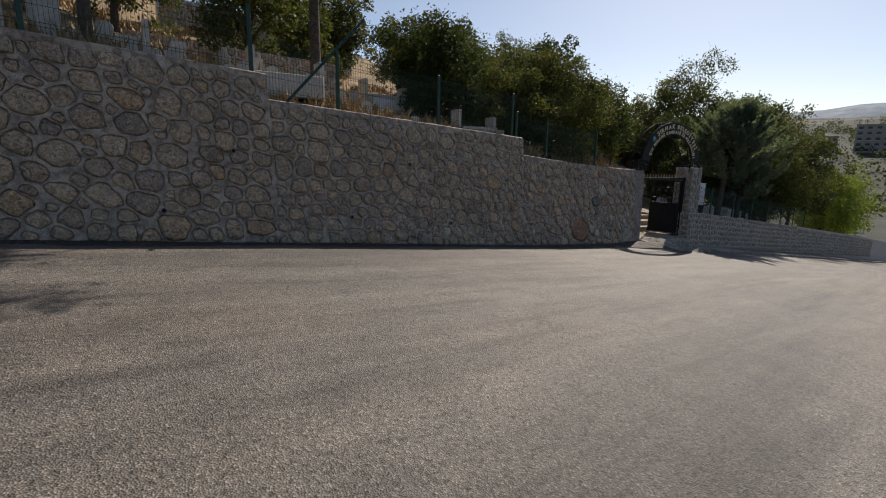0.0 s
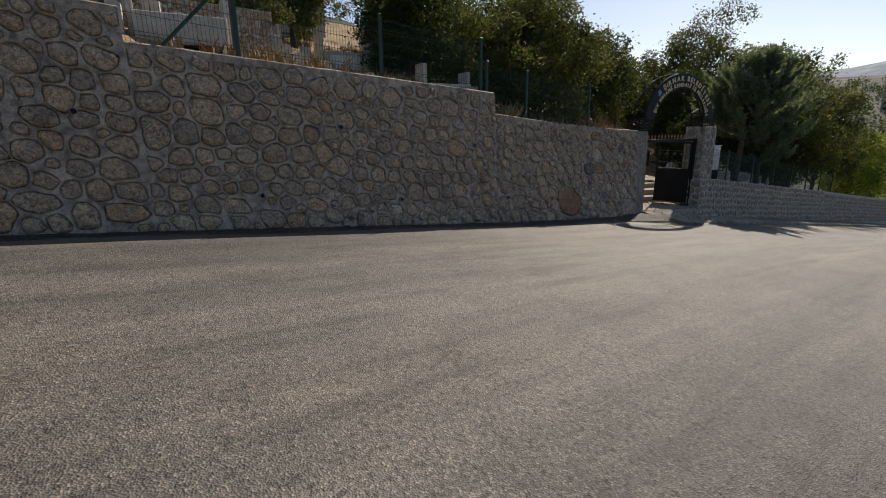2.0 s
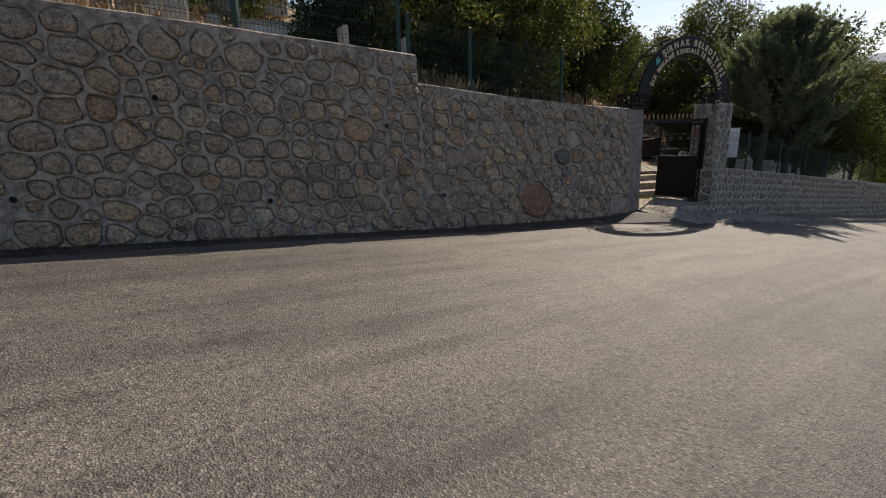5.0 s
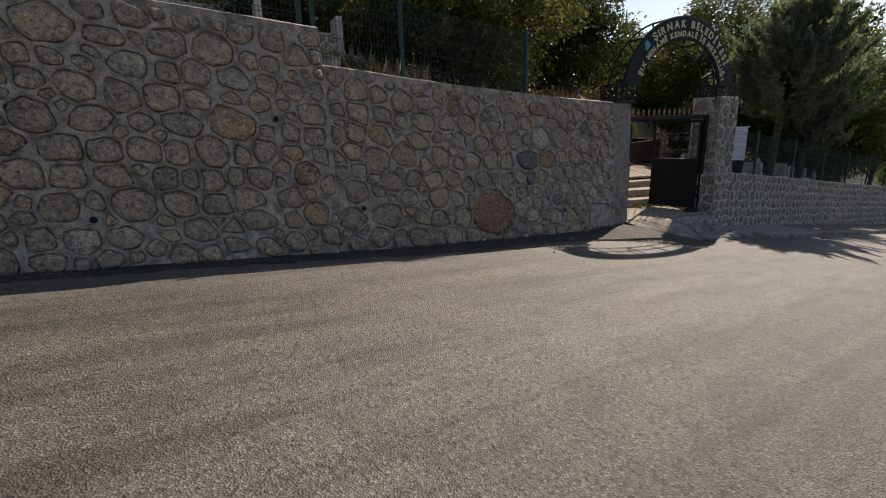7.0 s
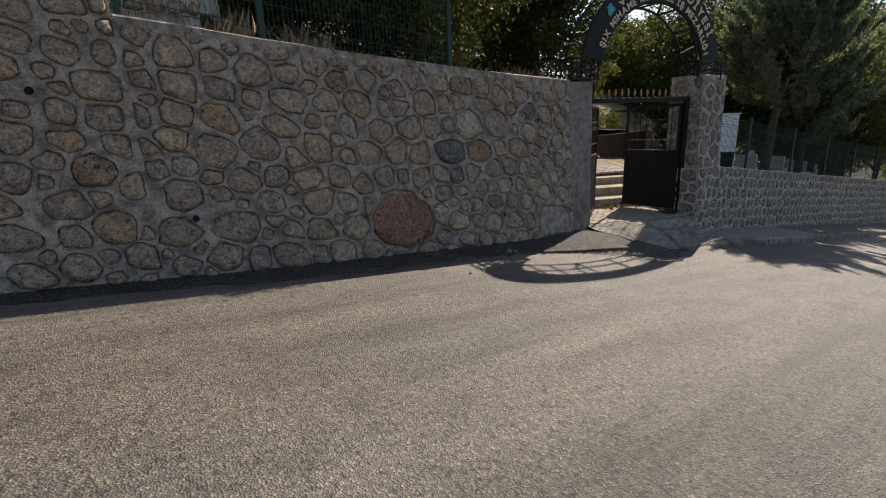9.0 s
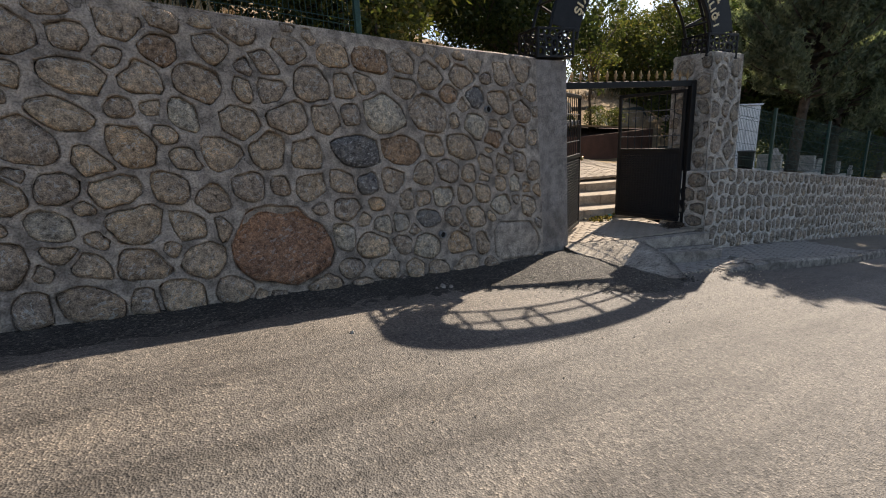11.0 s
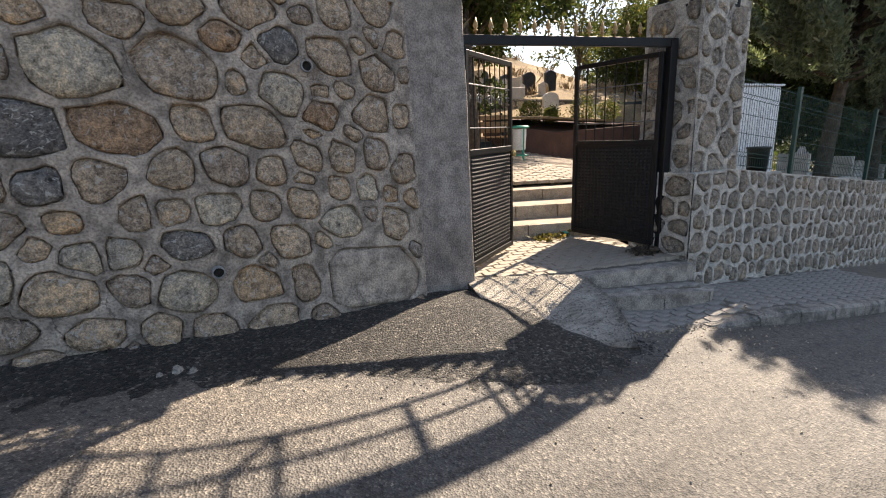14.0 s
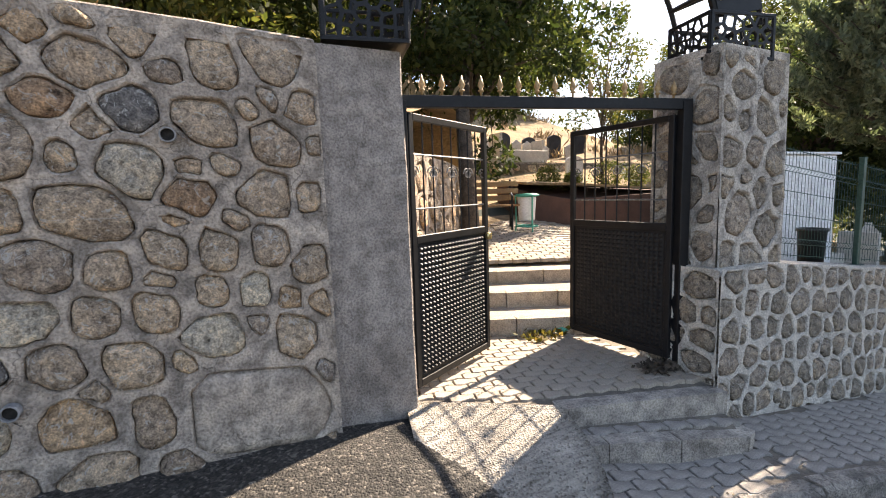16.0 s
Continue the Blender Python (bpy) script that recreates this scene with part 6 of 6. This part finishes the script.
# stone terraces on the hillside
for x, y, w, h, z0 in ((5.1, 12.6, 3.0, 0.95, 3.05), (4.6, 17.3, 5.0, 1.4, 3.6), (10.0, 9.9, 1.6, 0.35, 1.95), (8.6, 23.5, 9.0, 1.6, 6.2)):
    tw = Geo().box((w, 0.4, h + 0.5), (x, y + 0.27, z0 + h / 2 - 0.25), 0.03).make("wall_terrace", M_MORTAR_PALE)
    tagged(tw, "short terrace wall of pale rubble stones", "wall", kind="structure")
    cells = facing([(0, 0), (w, 0), (w, h), (0, h)], [(0.10, 600), (0.075, 900)], rng, gap=0.016, rows=0.19)
    build_facing(tw, lambda u, v, wd: (x - w / 2 + u, y + 0.05 - wd, z0 + v), cells, M_MORTAR_PALE, rng, keep=lambda c: False, sides=8)

# graves seen through the gate
for x, y, w, h in ((23.56, 18, 0.62, 0.75), (24.6, 18, 0.55, 0.62), (25.63, 18, 0.58, 0.72), (27.2, 18.6, 0.6, 0.7)):
    headstone(x, y, z_court(x, y), w, h, M_GRAVE_DARK, "dark polished marble headstone on the slope", "round", 6, 0, "dark headstones above the court")
for x, y, h in ((23.9, 17.7, 0.6), (24.35, 17.75, 0.55), (22.9, 17.9, 0.6), (25.1, 17.8, 0.4), (26.2, 17.9, 0.45), (21.8, 18.2, 0.6)):
    headstone(x, y, z_court(x, y), 0.34, h, M_GRAVE, "weathered sandstone headstone above the court", "point", rh.uniform(-15, 15), 0, "pale headstones above the court")
for x, y, h in ((26.3, 12.3, 0.75), (26.9, 12.4, 0.70), (27.5, 12.6, 0.7), (24.4, 15.6, 1.0), (28.6, 12.0, 0.6)):
    headstone(x, y, z_court(x, y), 0.55, h, M_MARBLE, "pale marble headstone beside the path", "round", rh.uniform(-10, 10), 0, "marble headstones beside the path")
grave(27.4, 11.6, z_court(27.4, 11.6), 1.7, 0.9, 0.45, 20, M_GRAVE, "pale stone grave beside the path", M_MARBLE)
grave(23.6, 17.2, z_court(23.6, 17.2), 1.6, 0.8, 0.35, 5, M_GRAVE, "low grave above the court wall")
# behind the low wall
headstone(25.1, 9.2, z_court(25.1, 9.2) - 0.05, 0.75, 1.0, M_GRAVE, "large pointed grey headstone behind the fence", "point", 5)
grave(25.3, 9.0, z_court(25.3, 9.0), 1.9, 0.8, 0.4, 0, M_GRAVE, "grey stone grave behind the fence")
grave(22.9, 9.3, z_court(22.9, 9.3), 1.6, 0.8, 0.3, 4, M_GRAVE, "low grey grave behind the fence")
grave(28.4, 9.4, z_court(28.4, 9.4), 1.6, 0.8, 0.35, -4, M_GRAVE, "grey stone grave under the pine")
headstone(28.9, 9.5, z_court(28.9, 9.5), 0.5, 0.85, M_GRAVE, GREY_HS, "round", -6)
headstone(31.2, 9.4, z_court(31.2, 9.4), 0.5, 0.75, M_GRAVE, GREY_HS, "point", 10)

cab = empty("cabinet", pose(21.95, 8.75, z_court(21.95, 8.75), 0, 0, -4), "white metal cabinet behind the mesh fence", "cabinet")
zc = z_court(21.95, 8.75)
Geo().box((1.02, 0.42, 0.50 - zc), (0, 0, (0.50 - zc) / 2), 0.01).make("body", M_WHITE, cab)
Geo().box((1.08, 0.50, 0.03), (0, 0, 0.52 - zc), 0.008).make("roof_plate", M_WHITE, cab)
for i in range(4):
    Geo().box((0.235, 0.014, 0.40 - zc), (-0.37 + i * 0.247, -0.217, (0.50 - zc) / 2), 0.006).make("door_panel", M_WHITE, cab)
bucket = empty("bucket", Matrix.Translation((21.40, 8.22, z_court(21.6, 8.4))), "black plastic bucket beside the white cabinet", "bucket")
hb = -0.38 - z_court(21.6, 8.4)
Geo().lathe([(0.10, 0), (0.14, hb), (0.155, hb), (0.155, hb + 0.03), (0.13, hb + 0.03), (0.09, 0.03)], (0, 0, 0), 20).make("pail", M_PLASTIC, bucket, smooth=True)


# ---- dry grass, litter, loose stones ----
def tuft_field(name, spots, n, size, mat, label, seed):
    rr = np.random.default_rng(seed)
    V, F = [], []
    for x, y, z, r in spots:
        k = n
        base = np.stack([x + rr.normal(size=k) * r * 0.5, y + rr.normal(size=k) * r * 0.5, np.full(k, z - 0.03)], 1)
        d = rr.normal(size=(k, 3)) * 0.45
        d[:, 2] = 0.8 + 0.4 * rr.random(k)
        L = size * (0.5 + rr.random(k))[:, None]
        s = rr.normal(size=(k, 3)) * 0.008
        tip = base + d * L
        mid = base + d * L * 0.5 + rr.normal(size=(k, 3)) * 0.03
        V.append(np.stack([base - s, base + s, mid + s * 0.7, tip], 1).reshape(-1, 3))
    V = np.concatenate(V)
    F = np.arange(len(V)).reshape(-1, 4)
    ob = mesh_np(name, V, F, mat, None)
    return tagged(ob, label, "dry grass", kind="stuff")


rr = random.Random(9)
spots = [(4.75 + rr.uniform(-0.3, 0.25), 9.15 + rr.uniform(-0.1, 0.3), 2.32, 0.22) for _ in range(4)]
for _ in range(420):
    x, y = rr.uniform(-4, 19), rr.uniform(9.0, 24)
    if x < x_inner(y) - 0.4:
        spots.append((x, y, z_hill(x, y), 0.35))
for _ in range(160):
    x, y = rr.uniform(20, 40), rr.uniform(17.8, 32)
    spots.append((x, y, z_court(x, y), 0.5))
tuft_field("dry_grass", spots, 42, 0.26, M_STRAW, "tufts of golden dry grass on the slope", 3)


def pebbles(name, spots, mat, label, seed, category="gravel"):
    rr = random.Random(seed)
    g = Geo()
    for x, y, z, s in spots:
        pts = [(rr.uniform(0.6, 1.1), rr.uniform(0.6, 1.1)) for _ in range(5)]
        ring = [(x + s * q * math.cos(2 * math.pi * k / 5), y + s * q2 * math.sin(2 * math.pi * k / 5), z - 0.3 * s) for k, (q, q2) in enumerate(pts)]
        up = [(x + (p[0] - x) * 0.6, y + (p[1] - y) * 0.6, z + s * rr.uniform(0.5, 0.9)) for p in ring]
        g.add(ring + up, [(k, (k + 1) % 5, 5 + (k + 1) % 5, 5 + k) for k in range(5)] + [(5, 6, 7, 8, 9)])
    return tagged(g.make(name, mat), label, category, kind="stuff")


sp = []
for _ in range(6500):
    x, y = rr.gauss(16.2, 0.48), rr.gauss(7.55, 0.38)
    if y < 8.22 - 0.1 * max(0.0, x - 16.3) and x < 17.2 and not (x > 16.35 + 0.28 * (8.4 - y) and y > 7.25):
        z = z_road(x, y) - 0.02 + max(0.022, 0.115 * math.exp(-((x - 16.25) / 0.85) ** 2 - ((y - 7.65) / 0.78) ** 2))
        sp.append((x, y, z, rr.choice([0.004, 0.006, 0.008, 0.011])))
# spilt along the foot of the ramp
for _ in range(900):
    f = rr.random()
    x, y = 16.25 + 0.85 * f + rr.gauss(0, 0.09), 7.12 - 0.34 * f + rr.gauss(0, 0.08)
    sp.append((x, y, z_road(x, y) + 0.004 + max(0.0, 0.05 * (y - 7.0 + 0.3 * f)), rr.choice([0.005, 0.008, 0.012, 0.016])))
pebbles("gravel_heap", sp, M_CHIP, "dark tarred gravel heaped by the ramp", 1)
sp = [(rr.uniform(11, 20), rr.uniform(5.6, 8.0), 0, rr.choice([0.004, 0.005, 0.008])) for _ in range(300)]
sp += [(rr.uniform(-4, 16), rr.uniform(0, 8.0), 0, 0.005) for _ in range(200)]
sp += [(rr.gauss(17.9, 0.5), rr.gauss(6.75, 0.2), 0, rr.uniform(0.004, 0.012)) for _ in range(140)]
sp += [(x, 7.02 - 0.12 * (x - 17.2) + rr.gauss(0, 0.035), 0, rr.uniform(0.006, 0.02)) for x in np.linspace(17.1, 18.5, 110)]
pebbles("road_grit", [(x, y, z_road(x, y) + 0.005, s) for x, y, _, s in sp if x < 18.3 or y < kerb_y(x)], M_PALE, "scattered pale pebbles on the asphalt", 2)
sp = [(14.02, 7.72, 0.05), (14.10, 7.68, 0.035), (13.93, 7.70, 0.03), (12.70, 6.95, 0.03), (14.35, 7.95, 0.014), (13.9, 7.98, 0.016)]
pebbles("mortar_lumps", [(x, y, z_road(x, y) + 0.004, s) for x, y, s in sp], M_CONCRETE, "pale lumps of spilt mortar on the road edge", 6, "rubble")
# fallen leaves by the steps and the right-hand post
def litter_leaves(cx, cy, z, n, r, mat, label, seed):
    rr = np.random.default_rng(seed)
    V, F = leaf_cloud([((cx, cy, z + 0.02), (r, r * 0.6, 0.03))], n, 0.06, rr, 0.6)
    return tagged(mesh_np("fallen_leaves", V, F, mat, None), label, "leaves", kind="stuff")


litter_leaves(18.35, 9.15, -1.36, 130, 0.25, M_LEAF_DRY, "dry brown leaves swept against the step", 1)
litter_leaves(18.62, 7.95, -1.36, 160, 0.18, M_BARK, "dark withered leaves by the gate post", 2)
bag = Geo()
for k in range(60):
    a, b = k % 10, k // 10
    t, f = 2 * math.pi * a / 10, math.pi * b / 5
    r = 0.075 * (1 + 0.35 * noise.noise((a * 0.9, b * 0.9, 2)))
    bag.v.append((18.62 + 1.5 * r * math.sin(f) * math.cos(t), 9.20 + r * math.sin(f) * math.sin(t), -1.345 + 0.5 * r * math.cos(f)))
bag.f = [(b * 10 + a, b * 10 + (a + 1) % 10, b * 10 + 10 + (a + 1) % 10, b * 10 + 10 + a) for b in range(5) for a in range(10)]
tagged(bag.make("plastic_bag", M_GREENPAINT, smooth=True), "crumpled green plastic bag below the step", "bag")


# ---- far buildings ----
def block(x, y, z, w, d, h, storeys, cols, turn, label):
    b = empty("apartment_building", pose(x, y, z, 0, 0, turn), label, "building", "houses in the valley")
    Geo().box((w, d, h + 8), (0, 0, h / 2 - 4), 0.1).make("wall", M_FACADE, b)
    Geo().box((w + 0.8, d + 0.8, 0.5), (0, 0, h + 0.25), 0.05).make("roof", M_CONCRETE, b)
    for s in range(storeys):
        Geo().box((w + 0.5, d + 0.5, 0.3), (0, 0, (s + 1) * h / storeys - 0.3), 0.02).make("floor_band", M_CONCRETE, b)
        for c in range(cols):
            zz, xx = (s + 0.5) * h / storeys, (c + 0.5) * w / cols - w / 2
            wn = Geo().box((w / cols * 0.5, 0.2, h / storeys * 0.45), (xx, -d / 2 - 0.02, zz), 0.03).make("window", M_GLASS, b)
            Geo().box((w / cols * 0.6, 0.35, 0.18), (xx, -d / 2 - 0.1, zz - h / storeys * 0.26), 0.02).make("sill", M_WHITE, wn)
    return b


FAR = [(400, 52, 30, 14, 17, 5, 7, -84, "five-storey ochre apartment block in the valley"), (430, 92, 20, 12, 8, 2, 5, -78, "pale apartment block on the far slope"), (440, 25, 24, 12, 13, 4, 5, -92, "flat-roofed apartment block far below"), (380, 84, 16, 10, 6, 2, 4, -80, "low flat-roofed house on the slope")]
for x, y, w, d, h, st, co, tn, lb in FAR:
    block(x, y, z_land(x, y), w, d, h, st, co, tn, lb)
mast = empty("flag_mast", Matrix.Translation((560, 62, z_land(560, 62))), "tall thin white mast on the far ridge", "mast")
Geo().tube([(0, 0, 0), (3.5, 0, 26)], [0.6, 0.25], 8).make("pole", M_WHITE, mast)
# scattered scrub on the far slopes
rr2 = np.random.default_rng(8)
bl = []
for _ in range(900):
    a, r = rr2.uniform(-0.25, 0.7), rr2.uniform(95, 900)
    x, y = r * math.cos(a), r * math.sin(a)
    s = rr2.uniform(1.2, 2.6) * (1 + r / 500)
    bl.append(((x, y, z_land(x, y) + s * 0.5), (s, s, s * 0.8)))
V, F = leaf_cloud(bl, 36000, 1.3, rr2, 0.8)
tagged(mesh_np("far_scrub", V, F, M_LEAF_DARK, None), "dark scrub and trees dotting the valley slopes", "scrub", kind="stuff")


# ---- paving pieces ----
def paver_mesh(name, mat, l=0.190, w=0.091, h=0.05, zig=0.016):
    """Interlocking block with wavy long sides."""
    o = [(-l / 2, -w / 2), (-l / 4, -w / 2 - zig), (l / 4, -w / 2 + zig), (l / 2, -w / 2), (l / 2, w / 2), (l / 4, w / 2 - zig), (-l / 4, w / 2 + zig), (-l / 2, w / 2)]
    g = Geo()
    for s, z in ((1.0, -h), (1.0, -0.006), (0.95, 0.0)):
        g.v += [(x * s, y * (1.0 if s == 1 else 0.92), z) for x, y in o]
    g.f = [(k * 8 + i, k * 8 + (i + 1) % 8, k * 8 + 8 + (i + 1) % 8, k * 8 + 8 + i) for k in range(2) for i in range(8)] + [tuple(range(16, 24))]
    me = bpy.data.meshes.new(name)
    me.from_pydata(g.v, [], g.f)
    me.materials.append(mat)
    return me, g


P_TAN, P_GEO = paver_mesh("paver", M_PAVER)
P_GREY, _ = paver_mesh("paver", M_PAVER_GREY)


def inside(p, poly):
    return all((b[0] - a[0]) * (p[1] - a[1]) - (b[1] - a[1]) * (p[0] - a[0]) > 0 for a, b in zip(poly, poly[1:] + poly[:1]))


def lay(parent, mesh, poly, turn, zf, most, seed):
    """Lays blocks in running bond inside a convex outline; up to `most` as pieces."""
    rr = random.Random(seed)
    c, s = math.cos(radians(turn)), math.sin(radians(turn))
    cx, cy = sum(p[0] for p in poly) / len(poly), sum(p[1] for p in poly) / len(poly)
    count = 0
    for j in range(-60, 61):
        for i in range(-40, 41):
            a, b = (i + 0.5 * (j % 2)) * 0.202, j * 0.101
            x, y = cx + a * c - b * s, cy + a * s + b * c
            if not inside((x, y), poly) or count >= most:
                continue
            ob = new("paver", mesh)
            ob.parent = parent
            up = Vector(((zf(x - 0.05, y) - zf(x + 0.05, y)) * 10, (zf(x, y - 0.05) - zf(x, y + 0.05)) * 10, 1)).normalized()
            tilt = Vector((0, 0, 1)).rotation_difference(up).to_matrix().to_4x4()
            ob.matrix_basis = Matrix.Translation((x, y, zf(x, y) + rr.uniform(-0.003, 0.004))) @ tilt @ pose(0, 0, 0, rr.uniform(-0.8, 0.8), rr.uniform(-0.8, 0.8), turn + rr.uniform(-0.7, 0.7))
            count += 1


lay(landing, P_TAN, [(16.62, 8.40), (17.46, 7.93), (18.78, 7.62), (18.80, 8.4), (18.72, 9.06), (17.0, 9.76), (16.66, 9.0)], -14, lambda x, y: -1.378, 300, 1)


def z_pave(x, y):
    return z_road(x, y) + 0.012 + 0.100 * min(1, max(0.0, (x - 18.1) / 0.9))


lay(pavement, P_GREY, [(17.20, 7.08), (18.30, 6.92), (18.74, 6.90), (18.74, 7.18), (17.36, 7.52)], -14, z_pave, 80, 2)
lay(pavement, P_GREY, [(18.75, 6.88), (19.6, 6.72), (21.0, 6.56), (22.6, 6.54), (22.6, 7.52), (18.84, 7.52)], -5, z_pave, 240, 4)
lay(lower, P_GREY, [(17.46, 7.63), (18.66, 7.33), (18.76, 7.44), (17.48, 7.76)], -14, lambda x, y: -1.53 - 0.06 * (x - 17.45) + 0.008, 40, 3)
# the court's blocks, joined
g, rr = Geo(), random.Random(3)
poly = [along(12.55, 16.78, 0), along(15.6, 16.78, 0), (23.3, 11.4, 0), (22.4, 13.2, 0), (21.4, 13.7, 0), (19.35, 12.6, 0)]
poly = [p[:2] for p in poly]
cn, sn = math.cos(radians(-22)), math.sin(radians(-22))
for j in range(-50, 51):
    for i in range(-25, 26):
        a, b = (i + 0.5 * (j % 2)) * 0.202, j * 0.101
        x, y = 20.3 + a * cn - b * sn, 11.7 + a * sn + b * cn
        if inside((x, y), poly):
            dz = z_court(x, y) + 0.008 + rr.uniform(-0.003, 0.003)
            tone = 0.002 * rr.random()
            g.add([(x + p[0] * cn - p[1] * sn, y + p[0] * sn + p[1] * cn, dz + p[2] + 0.13 * (0.375 * (p[0] * cn - p[1] * sn) + 0.927 * (p[0] * sn + p[1] * cn))) for p in P_GEO.v], P_GEO.f)
tagged(g.make("court_paving", M_PAVER), "pale interlocking block paving of the court", "paving", kind="stuff")
